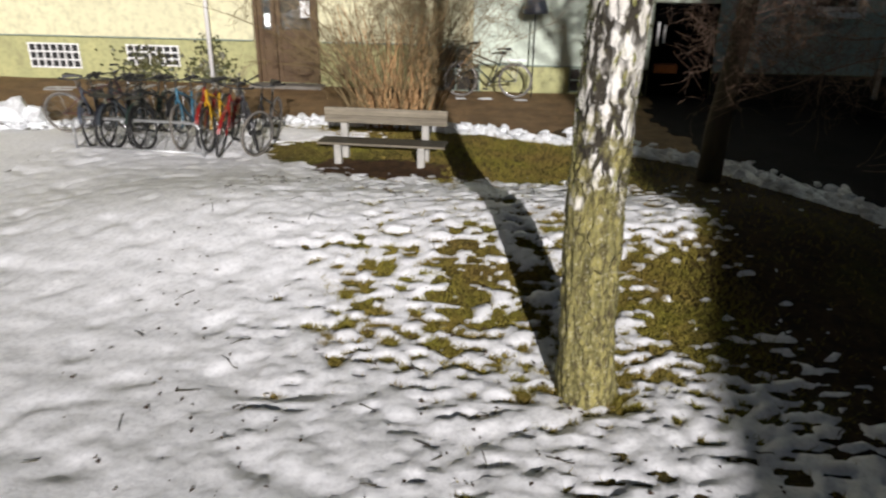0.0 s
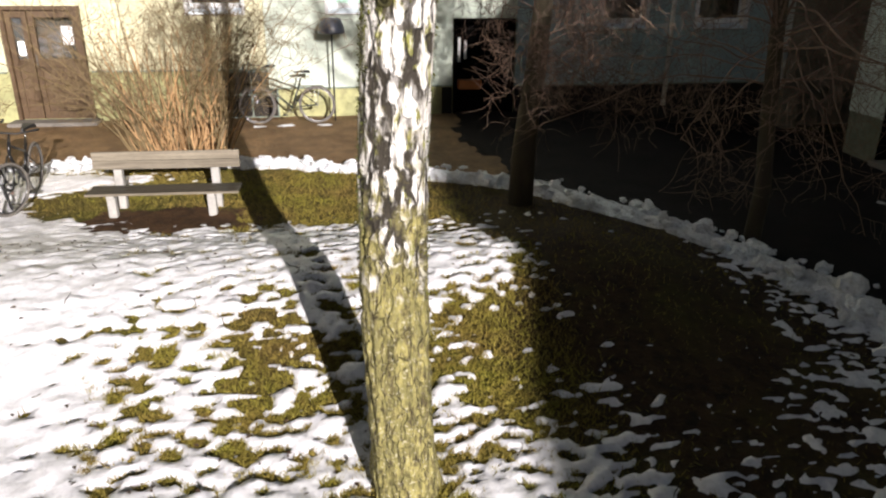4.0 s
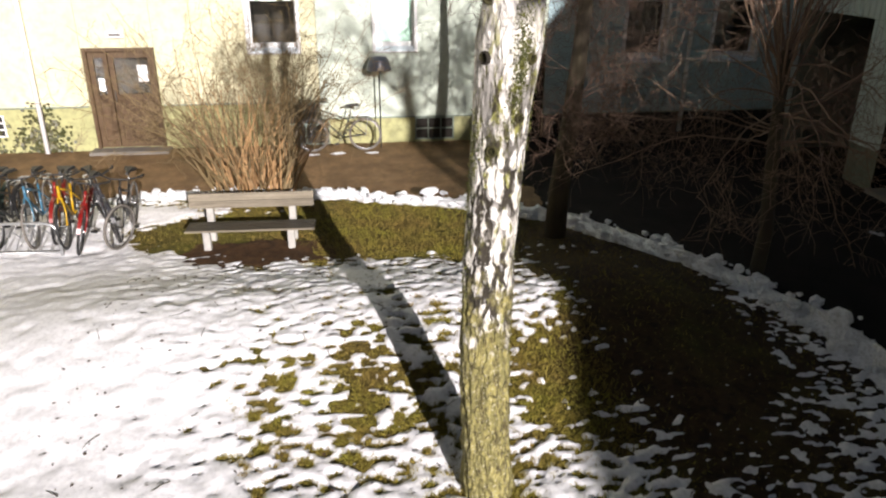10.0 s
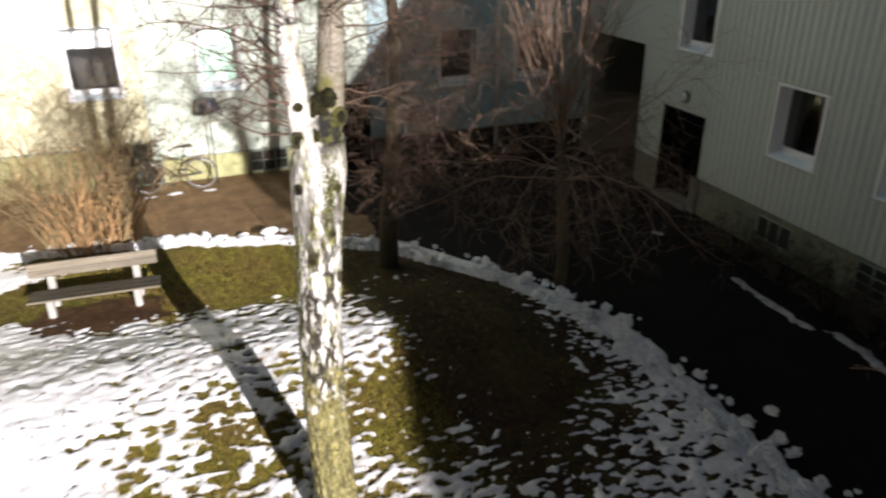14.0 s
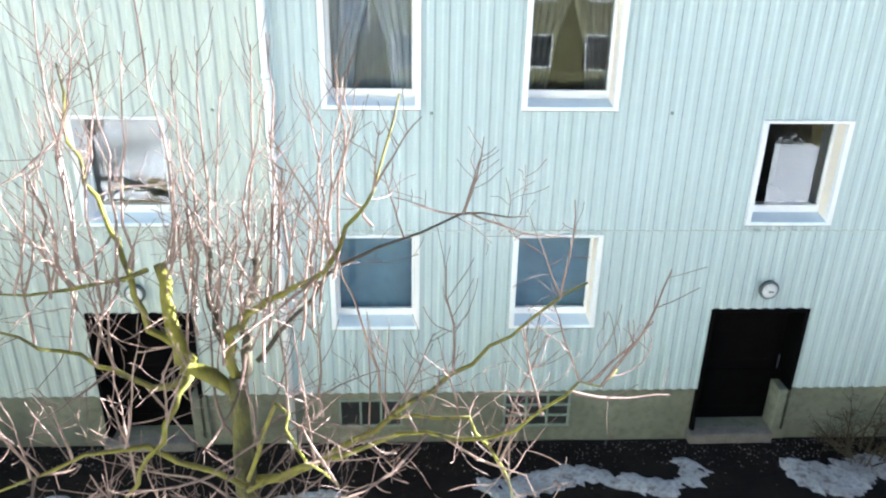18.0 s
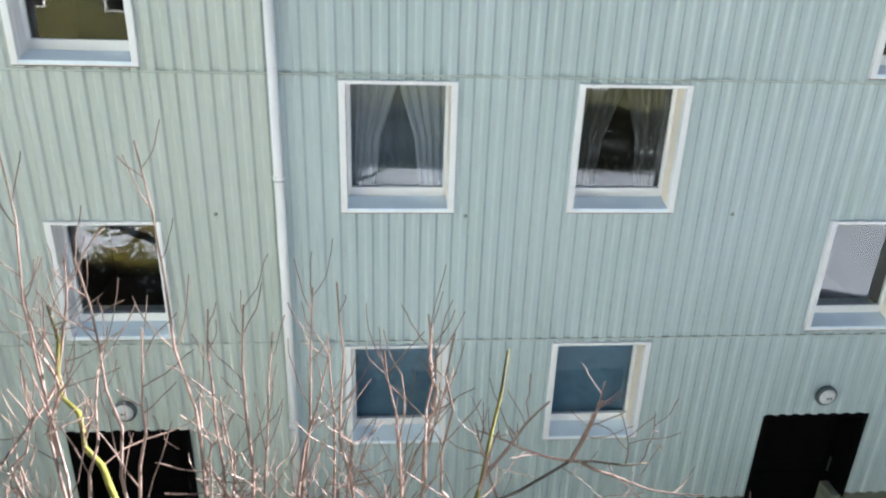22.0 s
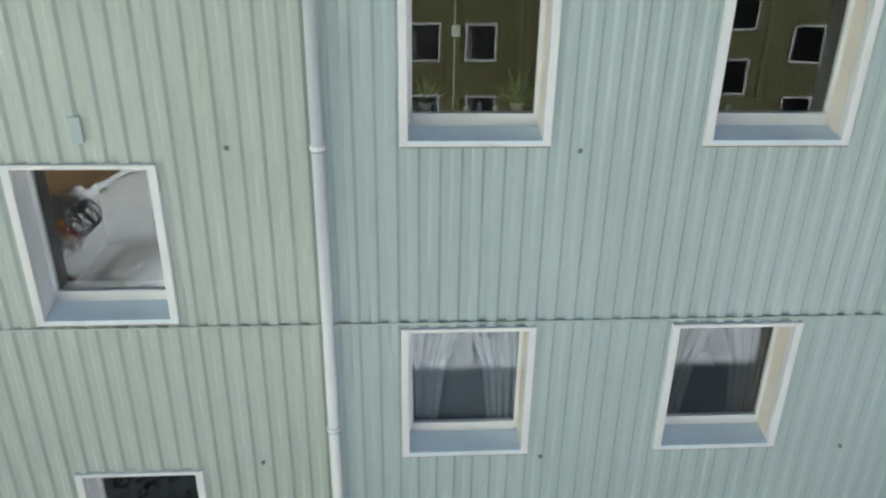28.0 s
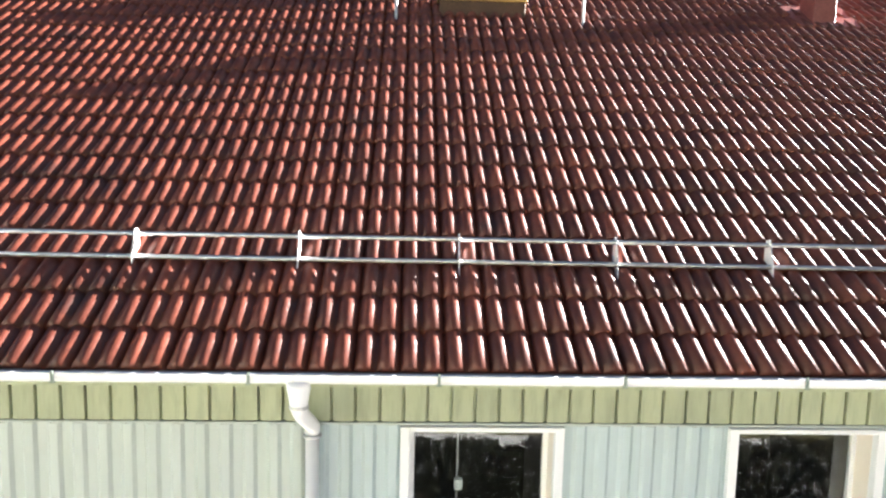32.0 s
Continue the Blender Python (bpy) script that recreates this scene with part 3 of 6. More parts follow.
snow_bank()
rnd = random.Random(8)
clods = Geo()
line = [p for p in bank_line(0.1) if p[0] > -19 and p[1] > -1]
for i in range(460):
    x, y = rnd.choice(line)
    east = smooth01((x + 9.0) / 3.5)
    x, y = x + rnd.gauss(0, 0.12 + 0.08 * east), y + rnd.gauss(0, 0.12 + 0.08 * east)
    r = min(0.075, 0.018 + abs(rnd.gauss(0, 0.026)))
    clod(clods, x, y, ground_z(x, y) + r * 0.5 + 0.05 + 0.05 * east * rnd.random(), r, rnd)
tagged(clods.part("snow_clods", M_BANK), "loose clods of ploughed snow on the bank", "snow clods", kind="stuff")
for cx, cy, r in ((-3.98, 5.82, 0.1), (-4.68, 7.48, 0.09), (-17.5, 10.3, 0.24), (-17.1, 10.3, 0.17), (-8.3, 10.5, 0.11), (-5.05, 8.25, 0.06)):
    g = Geo()
    clod(g, 0, 0, 0, r, rnd)
    ob = g.part("snow_lump", M_BANK)
    ob.location = (cx, cy, ground_z(cx, cy) + 0.12 + r * 0.5)
    tagged(ob, "large lump of hard ploughed snow on the bank", "snow lump")
M_DIRTY_SNOW = stuff_mat("dirty_grey_snow", (0.5, 0.5, 0.52), (0.3, 0.29, 0.3), 3, 0.8, 0.6, 30, dirt=((0.12, 0.1, 0.09), 9, 0.52, 0.7, (1, 1, 1)))
# drifts left along the house with the sheet-metal front: y from, y to, middle x, half width
DRIFTS = ((6.9, 4.9, -1.2, 0.09), (5.0, 2.5, -1.12, 0.12), (9.0, 8.6, -1.25, 0.14), (0.9, -0.2, -1.0, 0.13), (-1.7, -4.5, -0.85, 0.24), (-4.3, -4.85, -0.65, 0.36), (-5.7, -9.4, -0.8, 0.38))


def drift_depth(x, y):
    d = -1.0
    for ya, yb, xc, w in DRIFTS:
        if yb - 0.3 < y < ya + 0.3:
            end = smooth01((ya + 0.2 - y) / 0.5) * smooth01((y - yb + 0.2) / 0.5)
            d = max(d, end * (1 - ((x - xc - 0.25 * fbm(0, y, 0.8, 25)) / w) ** 2) - (1 - end))
    return 0.08 * max(-1.0, d) - 0.015 + 0.06 * fbm(x, y * 0.7, 2.6, 5, 3) + 0.06 * fbm(x, y, 8, 15, 3)


def drift_z(x, y):
    d = drift_depth(x, y)
    return ground_z(x, y) + 0.03 + 0.05 * smooth01((d + 0.012) / 0.04) + 0.25 * max(0, d) - 0.02


drift = sheet("snow_drift", M_DIRTY_SNOW, -1.9, -0.25, -10.0, 9.0, 0.055, drift_z, keep=lambda p: drift_depth(p[0], p[1]) > -0.01)
tagged(drift, "ragged strips of dirty snow left beside the wall", "snow", kind="stuff")


def edge_depth(x, y):
    return 0.006 - 0.55 * abs(y - 13.28 - 0.06 * fbm(x, 0, 1.2, 51)) + 0.05 * fbm(x, y, 3.0, 52, 3) - 0.03 * smooth01((x + 8.6) / 0.5)


edge_snow = sheet("snow_strip", M_BANK, -10.4, -7.9, 13.0, 13.6, 0.05, lambda x, y: ground_z(x, y) + 0.03 + 0.03 * smooth01((edge_depth(x, y) + 0.01) / 0.03), keep=lambda p: edge_depth(p[0], p[1]) > 0)
tagged(edge_snow, "thin remnant strip of snow along the house foot", "snow", kind="stuff")

# ---- house with the sheet-metal front: faces -x, its front plane is x = 0 ----
MODULE = 7.74
FLOOR = 2.75
PLINTH = 0.93
SEAMS = (PLINTH, 3.19, 5.94, 8.68)
TOP = 9.05
B_Y0, B_Y1 = -38.0, 13.98
WIN_W, WIN_H = 1.085, 1.25
holes_b, win_b, door_b = [], [], []
for k in range(-1, 4):
    for y in (-MODULE * k, -2.2 - MODULE * k):
        for f in range(3):
            z = 1.9 + FLOOR * f
            win_b.append((y, z, WIN_W, WIN_H + (0.02 if f == 2 else 0), "room", f, k))
    for f in range(2):
        win_b.append((2.76 - MODULE * k, 3.28 + 2.72 * f, 1.06, 1.265, "stair", f, k))
    door_b.append(2.97 - MODULE * k)
holes_b += [(y - w, y, z, z + h) for y, z, w, h, *_ in win_b] + [(y - 1.28, y, 0.28, 2.13) for y in door_b]
PASS = (11.62, 13.7, 0.0, 3.2)
holes_b.append(PASS)

g = Geo()
pierced(g, B_Y0, B_Y1, -0.2, TOP, holes_b, lambda a, b, lo, hi: g.box(0.022, a, lo, 0.4, b, hi))
wall_b = tagged(g.part("wall_east", M_PLINTH_B), "rendered outer wall with a grey-green plinth", "wall", kind="structure")
solid("wall_east_back", M_PLINTH_B, (11.2, B_Y0, -0.2, 11.5, B_Y1, TOP), "plain rear wall of the house", "wall")
solid("wall_east_end", M_PLINTH_B, (0.4, B_Y0, -0.2, 11.2, B_Y0 + 0.3, TOP), "plain gable wall of the house", "wall")


RIB = 0.1554
RIB_BREAKS = (0.0, 0.36, 0.52, 0.84)


def rib(y):
    """Depth of the sheet's trapezoid ribs, outwards negative."""
    t = ((y - 0.565) / RIB) % 1.0
    return -0.014 - 0.021 * min(1.0, max(0.0, (t - 0.36) / 0.16)) * min(1.0, max(0.0, (1.0 - t) / 0.16))


def cladding(y0, y1, z0, z1, holes):
    """One profiled sheet, cut out round the openings."""
    ys = {y0, y1}
    i = math.floor((y0 - 0.565) / RIB)
    while 0.565 + i * RIB < y1:
        ys |= {0.565 + (i + b) * RIB for b in RIB_BREAKS if y0 < 0.565 + (i + b) * RIB < y1}
        i += 1
    ys |= {v for h in holes for v in h[:2] if y0 < v < y1}
    ys = sorted(ys)
    g = Geo()

    def put(a, b, lo, hi):
        xa, xb = rib(a + 1e-5), rib(b - 1e-5)
        g.add([(xa, a, lo), (xb, b, lo), (xb, b, hi), (xa, a, hi)], [(0, 3, 2, 1)])

    for a, b in zip(ys, ys[1:]):
        pierced(g, a, b, z0, z1, [h for h in holes if h[0] < b and h[1] > a], put)
    return g


SHEET = 7 * RIB
for t, (z0, z1) in enumerate(zip(SEAMS, SEAMS[1:])):
    y = 0.565 + 13 * SHEET
    while y > B_Y0:
        a = max(B_Y0, y - SHEET)
        y1 = min(y, B_Y1)
        g = cladding(a + 0.001, y1, z0 + 0.006, z1 - 0.006, [h for h in holes_b if h[0] < y and h[1] > a])
        if g.f:
            g.part("cladding_sheet", M_CLAD if a < 0.5 else M_CLAD_SAGE, wall_b)
        y = a
# seams between the rows of sheets, and the board frieze under the eaves
for z in SEAMS[1:]:
    g = Geo()
    hs = [h for h in holes_b if h[2] < z - 0.02 < h[3] or h[2] < z + 0.02 < h[3]]
    pierced(g, B_Y0, B_Y1, z - 0.005, z + 0.005, hs, lambda a, b, lo, hi: g.box(-0.03, a, lo, 0.02, b, hi))
    g.part("seam_strip", M_SEAM, wall_b)
    g = Geo()
    pierced(g, B_Y0, B_Y1, z + 0.001, z + 0.014, hs, lambda a, b, lo, hi: g.box(-0.046, a, lo, -0.037, b, hi))
    g.part("seam_cap", M_CLAD_SAGE, wall_b, "pale green capping strip")
boxes((-0.022, B_Y0, SEAMS[3] + 0.024, 0.02, B_Y1, TOP)).part("frieze_backing", M_CLAD_TOP, wall_b)
board = Geo().box(-0.058, 0.0, SEAMS[3] + 0.026, -0.01, 0.137, TOP).mesh("frieze_board", M_CLAD_TOP, bevel=0.004)
y = 0.565 + RIB * (math.ceil((B_Y0 - 0.565) / RIB) + 0.3)
while y < B_Y1 - 0.2:
    ob = new("frieze_board", board)
    ob.parent = wall_b
    ob.location = (0.004 * math.sin(37 * y), y, 0)
    y += RIB
tagged(boxes((-0.42, B_Y0, TOP, 0.4, B_Y1, TOP + 0.03)).part("soffit", M_CLAD_TOP), "pale green boarded eaves soffit", "soffit", kind="structure")


def pane_box(parent, name, x0, x1, z0, z1, y, mat=None):
    ob = Geo().box(x0, y, z0, x1, y + 0.006, z1).part(name, mat or M_GLASS, parent)
    ob.visible_shadow = False
    return ob


def build_window(w, h, curtain="", deep=0.17, frame_w=0.062):
    """A window whose outer left bottom corner is the origin; outside is -y."""
    th = thing("window_1", label="white painted wooden window in a deep reveal", category="window", kind="structure")
    c = frame_w
    casing = thing("window_frame")
    casing.parent = th
    boxes((0, -0.06, 0, c, 0.01, h)).part("jamb", M_WHITE, casing, bevel=0.004)
    boxes((w - c, -0.06, 0, w, 0.01, h)).part("jamb", M_WHITE, casing, bevel=0.004)
    boxes((c, -0.058, h - c * 0.55, w - c, 0.01, h)).part("head", M_WHITE, casing, bevel=0.004)
    boxes((c - 0.02, 0.012, 0.02, c, deep + 0.05, h - 0.02)).part("reveal", M_WHITE, th)
    # Cream on the second reveal is painted bounce light from the end house.
    boxes((w - c, 0.012, 0.02, w - c + 0.02, deep + 0.05, h - 0.02)).part("reveal", M_CREAM, th, "white reveal board tinted cream for warm bounced light")
    boxes((c, 0.012, h - c * 0.55, w - c, deep + 0.05, h - c * 0.55 + 0.02)).part("reveal", M_WHITE, th)
    g = Geo()
    zs = 0.085
    g.add([(c, deep, zs), (w - c, deep, zs), (w - c, -0.055, 0.03), (c, -0.055, 0.03), (c, deep, zs - 0.02), (w - c, deep, zs - 0.02), (w - c, -0.055, 0.004), (c, -0.055, 0.004)],
          [(0, 3, 2, 1), (4, 5, 6, 7), (2, 3, 7, 6), (0, 4, 7, 3), (1, 2, 6, 5), (0, 1, 5, 4)])
    g.part("window_sill", M_SILL, th, "sloping white metal sill")
    boxes((0, -0.058, -0.012, w, 0.0, 0.004)).part("sill_edge", M_WHITE, th)
    boxes((0.01, -0.054, -0.02, w - 0.01, 0.0, -0.014)).part("drip_edge", M_BROWNWOOD, th, "rusty drip edge under the sill")
    s0, s1 = zs, h - c * 0.55
    sash = thing("sash")
    sash.parent = th
    for b in ((c, deep, s0, c + 0.035, deep + 0.045, s1), (w - c - 0.035, deep, s0, w - c, deep + 0.045, s1), (c + 0.035, deep - 0.01, s0, w - c - 0.035, deep + 0.045, s0 + 0.09), (c + 0.035, deep, s1 - 0.04, w - c - 0.035, deep + 0.045, s1)):
        boxes(b).part("sash_bar", M_WHITE, sash, bevel=0.003)
    pane_box(th, "pane", c + 0.03, w - c - 0.03, s0 + 0.085, s1 - 0.035, deep + 0.02)
    boxes((c, deep + 0.052, 0.1, w - c, deep + (0.26 if curtain in ("rod", "") else 0.082), 0.13)).part("inner_sill", M_WHITE, th, bevel=0.004)
    # Plain box for the room; its dimness is put into the wall colour.
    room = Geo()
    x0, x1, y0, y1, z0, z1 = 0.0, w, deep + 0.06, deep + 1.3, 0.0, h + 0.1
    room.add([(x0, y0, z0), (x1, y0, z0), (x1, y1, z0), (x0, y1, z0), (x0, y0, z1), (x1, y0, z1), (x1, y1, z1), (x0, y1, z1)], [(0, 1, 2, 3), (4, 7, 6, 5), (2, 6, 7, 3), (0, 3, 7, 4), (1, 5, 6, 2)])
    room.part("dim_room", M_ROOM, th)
    y = deep + 0.09
    if curtain in ("drapes", "sheer"):
        for side in (0, 1):
            g = Geo()
            n = 14
            for i in range(n + 1):
                u = i / n
                for v, reach in ((s0 + 0.02, 0.24), (s0 + 0.5 * (s1 - s0), 0.3), (s1, 0.48)):
                    xx = c + 0.03 + u * reach * (w - 2 * c)
                    if side:
                        xx = w - xx
                    g.v.append((xx, y + 0.02 * math.sin(u * 26), v))
            g.f = [(i * 3 + k, (i + 1) * 3 + k, (i + 1) * 3 + k + 1, i * 3 + k + 1) for i in range(n) for k in range(2)]
            g.part("curtain", M_CURTAIN if curtain == "drapes" else M_SHEER, th, "parted net curtain")
    if curtain == "sheer":
        boxes((c, y + 0.03, s0 + 0.01, w - c, y + 0.04, s1)).part("inner_net", M_NET, th, "grey-blue net hung behind the curtains")
    if curtain == "pale_blind":
        boxes((c, y, s0 + 0.01, w - c, y + 0.01, s1)).part("blind", M_PALEBLIND, th, "drawn pale mint blind")
    if curtain == "half_blind":
        boxes((c, y, s0 + 0.7 * (s1 - s0), w - c, y + 0.01, s1)).part("blind", M_WHITE, th, "white blind drawn a third down")
        boxes((c, y - 0.008, s0 + 0.7 * (s1 - s0) - 0.02, w - c, y + 0.018, s0 + 0.7 * (s1 - s0) + 0.01)).part("blind_rail", M_WHITE, th)
    # Grey-blue board paints the shaded snow mirrored in the ground-floor panes.
    if curtain == "blind":
        boxes((c, y, s0 + 0.01, w - c, y + 0.01, s1)).part("blind", M_PANE_BLUE, th, "grey-blue board for reflected shaded snow")
    if curtain == "rod":
        Geo().tube([(w * 0.37, y, s0 + 0.02), (w * 0.37, y, s1 - 0.12)], 0.006, 6).part("lamp_stand", M_CHROME, th, "thin pale lamp stand behind the pane")
        Geo().lathe([(0.03, 0), (0.03, 0.07)], 8, (w * 0.37 + 0.01, y, s0 + 0.62)).part("lamp_shade", M_WHITE, th)
    return th


TURN_B = Matrix.Rotation(radians(-90), 4, "Z")
window_kinds = {}


def put_window(w, h, curtain, m, label=""):
    key = (w, round(h, 3), curtain)
    if key not in window_kinds:
        ob = window_kinds[key] = build_window(w, h, curtain)
        ob.matrix_basis = m
    else:
        ob = copy_thing(window_kinds[key], m)
    if label:
        tagged(ob, label)
    return ob


for y, z, w, h, what, f, k in win_b:
    curtain = ""
    if what == "room":
        curtain = {0: "blind", 1: "sheer" if y == 0 else "drapes", 2: "rod" if y == 0 else ""}[f] if k == 0 else ("drapes" if (f + k) % 2 else "")
    label = {"blind": "white window with a grey-blue board for reflected shaded snow", "drapes": "white window with parted net curtains", "sheer": "white window with parted pale blue sheer curtains", "rod": "white window with a lamp stand inside"}.get(curtain, "white window with a dark bare room behind")
    if what == "stair":
        label = "white stairwell window at half-storey height"
    put_window(w, h, curtain, Matrix.Translation((0, y, z)) @ TURN_B, label)


def sill_thing(name, y, z, along, deep, label, category):
    """Stands on the inner sill of the window whose outer corner is (0, y, z)."""
    return thing(name, pose(0.17 + deep, y - along, z + 0.132), label=label, category=category)


def glass_jar(y, z, along, r, h, mat, label):
    th = sill_thing("jar", y, z, along, 0.13, label, "jar")
    Geo().lathe([(r * 0.8, 0), (r, 0.008), (r, h * 0.7), (r * 0.6, h * 0.85), (r * 0.62, h)], 12).part("body", mat, th, smooth=True)


def pot_plant(y, z, along, h, seed):
    th = sill_thing("potted_plant", y, z, along, 0.14, "small green pot plant on the window sill", "plant")
    Geo().lathe([(0.035, 0), (0.05, 0.075), (0.055, 0.08), (0.05, 0.085)], 12).part("pot", M_CREAM, th, smooth=True)
    r = random.Random(seed)
    g = Geo()
    for _ in range(46):
        a, b, ln = r.uniform(0, 6.28), r.uniform(0.25, 1.2), r.uniform(0.5, 1.0) * h
        d = Vector((0.4 * math.cos(a) * math.cos(b), math.sin(a) * math.cos(b) * 0.8, math.sin(b)))
        s = Vector((-math.sin(a), math.cos(a), 0)) * 0.012
        p = Vector((0, 0, 0.08))
        g.add([p + d * ln * 0.5 - s, p + d * ln * 0.5 + s, p + d * ln + s * 0.2 + Vector((0, 0, -0.01))], [(0, 1, 2)])
        g.tube([p, p + d * ln * 0.55], 0.0025, 3, caps=False)
    tagged(g.part("foliage", M_LEAF, th), kind="stuff")


M_LEAF = stuff_mat("green_house_leaf", (0.1, 0.2, 0.04), (0.06, 0.13, 0.03), 12, 0.5, 0, 20)
M_PALE_GLASS = paint("pale_green_glass", (0.4, 0.48, 0.42), 0.15)
for along, r, h in ((0.16, 0.028, 0.07), (0.27, 0.02, 0.1), (0.5, 0.03, 0.06), (0.6, 0.022, 0.09), (0.72, 0.026, 0.07)):
    glass_jar(0.0, 7.4, along, r, h, M_PALE_GLASS, "small pale glass jar on the window sill")
pot_plant(0.0, 7.4, 0.2, 0.3, 5)
pot_plant(0.0, 7.4, 0.88, 0.34, 6)
glass_jar(-2.2, 7.4, 0.3, 0.03, 0.08, M_PALE_GLASS, "small pale glass jar on the window sill")


def build_door_b():
    th = thing("door_1", label="black-brown recessed entrance door in the green front", category="door", kind="structure")
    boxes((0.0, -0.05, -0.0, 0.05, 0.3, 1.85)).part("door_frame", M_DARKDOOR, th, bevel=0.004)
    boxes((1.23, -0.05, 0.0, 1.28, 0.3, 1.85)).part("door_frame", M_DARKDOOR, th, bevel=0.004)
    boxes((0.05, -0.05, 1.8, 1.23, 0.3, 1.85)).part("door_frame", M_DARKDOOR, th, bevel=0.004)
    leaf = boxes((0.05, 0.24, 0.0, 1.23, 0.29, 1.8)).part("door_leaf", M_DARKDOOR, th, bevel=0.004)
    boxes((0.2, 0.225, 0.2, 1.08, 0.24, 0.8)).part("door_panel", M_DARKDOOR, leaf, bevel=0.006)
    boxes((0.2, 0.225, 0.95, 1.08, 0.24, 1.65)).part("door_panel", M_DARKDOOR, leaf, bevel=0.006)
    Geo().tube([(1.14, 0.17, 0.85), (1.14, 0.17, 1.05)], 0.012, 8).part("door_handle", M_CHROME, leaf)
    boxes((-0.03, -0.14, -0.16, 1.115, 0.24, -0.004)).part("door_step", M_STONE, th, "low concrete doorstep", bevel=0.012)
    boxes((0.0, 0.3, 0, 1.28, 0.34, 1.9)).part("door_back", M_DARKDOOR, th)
    boxes((1.12, -0.05, -0.155, 1.33, 0.22, 0.64)).part("cheek_wall", M_PLINTH_B, th, "low rendered cheek wall beside the step", bevel=0.008)
    return th


def build_wall_lamp():
    th = thing("wall_lamp", label="round opal wall lamp in a dark ring over the door", category="lamp")
    g = Geo().lathe([(0.1, 0), (0.125, 0.015), (0.125, 0.05), (0.105, 0.065)], 20)
    back = g.part("lamp_base", paint("grey_enamel", (0.1, 0.12, 0.12)), th)
    Geo().lathe([(0.1, 0.055), (0.096, 0.07), (0.07, 0.088), (0.03, 0.095)], 20).part("lamp_shade", M_LAMPGLASS, th, smooth=True)
    boxes((-0.014, -0.03, 0.09, 0.014, -0.012, 0.098), (-0.014, 0.004, 0.09, 0.014, 0.022, 0.098)).part("number_bars", M_BLACK, th)
    return th


door0 = lamp0 = None
for y in door_b:
    m = Matrix.Translation((0, y, 0.28)) @ TURN_B
    door0 = copy_thing(door0, m) if door0 else build_door_b()
    door0.matrix_basis = m
    m = Matrix.Translation((-0.043, y - 0.66, 2.42)) @ Matrix.Rotation(radians(-90), 4, "Y")
    lamp0 = copy_thing(lamp0, m) if lamp0 else build_wall_lamp()
    lamp0.matrix_basis = m

# cellar windows in the plinth
def build_cellar_window(w, h, bars, mat=M_BLACK, bar_mat=M_SEAM, rows=1):
    th = thing("window_2", label="barred cellar window in the plinth", category="window", kind="structure")
    boxes((0, -0.004, 0, w, 0.001, h)).part("pane", mat, th)
    for x in [i * w / bars for i in range(bars + 1)]:
        boxes((x - 0.014, -0.03, 0, x + 0.014, -0.006, h)).part("bar", bar_mat, th)
    for z in [i * h / rows for i in range(rows + 1)]:
        boxes((-0.02, -0.028, z - 0.014, w + 0.02, -0.005, z + 0.014)).part("bar", bar_mat, th)
    return th


for y0, w, z0, h in ((-0.05, 0.8, 0.4, 0.4), (-2.22, 0.86, 0.37, 0.49)):
    for k in (-1, 0, 1):
        ob = build_cellar_window(w, h, 3, rows=3 if w > 0.83 else 1)
        ob.matrix_basis = Matrix.Translation((0.022, y0 - MODULE * k, z0)) @ TURN_B


def build_downpipe(top, x=-0.1, funnel=True):
    th = thing("downpipe", label="white painted metal downpipe with a funnel head", category="downpipe")
    Geo().tube([(x, 0, 0.15), (x, 0, top)], 0.045, 12).part("pipe", M_PIPE, th, smooth=True)
    for z in (2.2, 5.0, 7.4):
        if z < top:
            Geo().lathe([(0.054, -0.02), (0.057, -0.01), (0.057, 0.01), (0.054, 0.02)], 12, (x, 0, z)).part("collar", M_PIPE, th)
            Geo().lathe([(0.049, -0.03), (0.053, -0.027), (0.053, -0.022), (0.049, -0.019)], 12, (x, 0, z)).part("joint_ring", M_SEAM, th, "dark ring at the pipe joint")
            boxes((x + 0.04, -0.012, z - 0.012, 0.0, 0.012, z + 0.012)).part("bracket", M_GALV, th)
    if funnel:
        Geo().tube([(x, 0, top - 0.02), (x, 0, top + 0.04), (x - 0.05, 0.008, top + 0.08), (x - 0.24, 0.034, top + 0.2), (x - 0.29, 0.04, top + 0.25), (x - 0.3, 0.042, top + 0.32)], 0.05, 12).part("elbow", M_PIPE, th, smooth=True)
        Geo().lathe([(0.053, -0.02), (0.056, 0.02), (0.073, 0.12), (0.076, 0.16)], 14, (x - 0.3, 0.042, top + 0.275)).part("funnel", M_PIPE, th, smooth=True)
        for q, zz in ((x - 0.3, top + 0.275), (x, top - 0.02)):
            Geo().lathe([(0.052, -0.012), (0.06, -0.008), (0.06, 0.008), (0.052, 0.012)], 14, (q, 0.042 if q < x else 0, zz)).part("collar", M_GALV, th)
    return th


for k in (-1, 0, 1, 2):
    dp = build_downpipe(8.65)
    dp.matrix_basis = Matrix.Translation((0, 0.565 - MODULE * k * 2, 0))

# small dark fixings in the sheets
nail = Geo().lathe([(0.014, 0), (0.02, 0.006), (0.012, 0.03)], 8).mesh("fixing", M_SEAM)
for k in (0, 1, -1):
    for y, z in ((1.18, 4.62), (-1.2, 4.6), (-1.3, 7.35), (1.2, 7.38), (-3.9, 4.62), (-4.4, 7.4)):
        ob = new("fixing", nail)
        ob.parent = wall_b
        ob.location, ob.rotation_euler = (-0.042, y - MODULE * k, z), (0, radians(-90), 0)
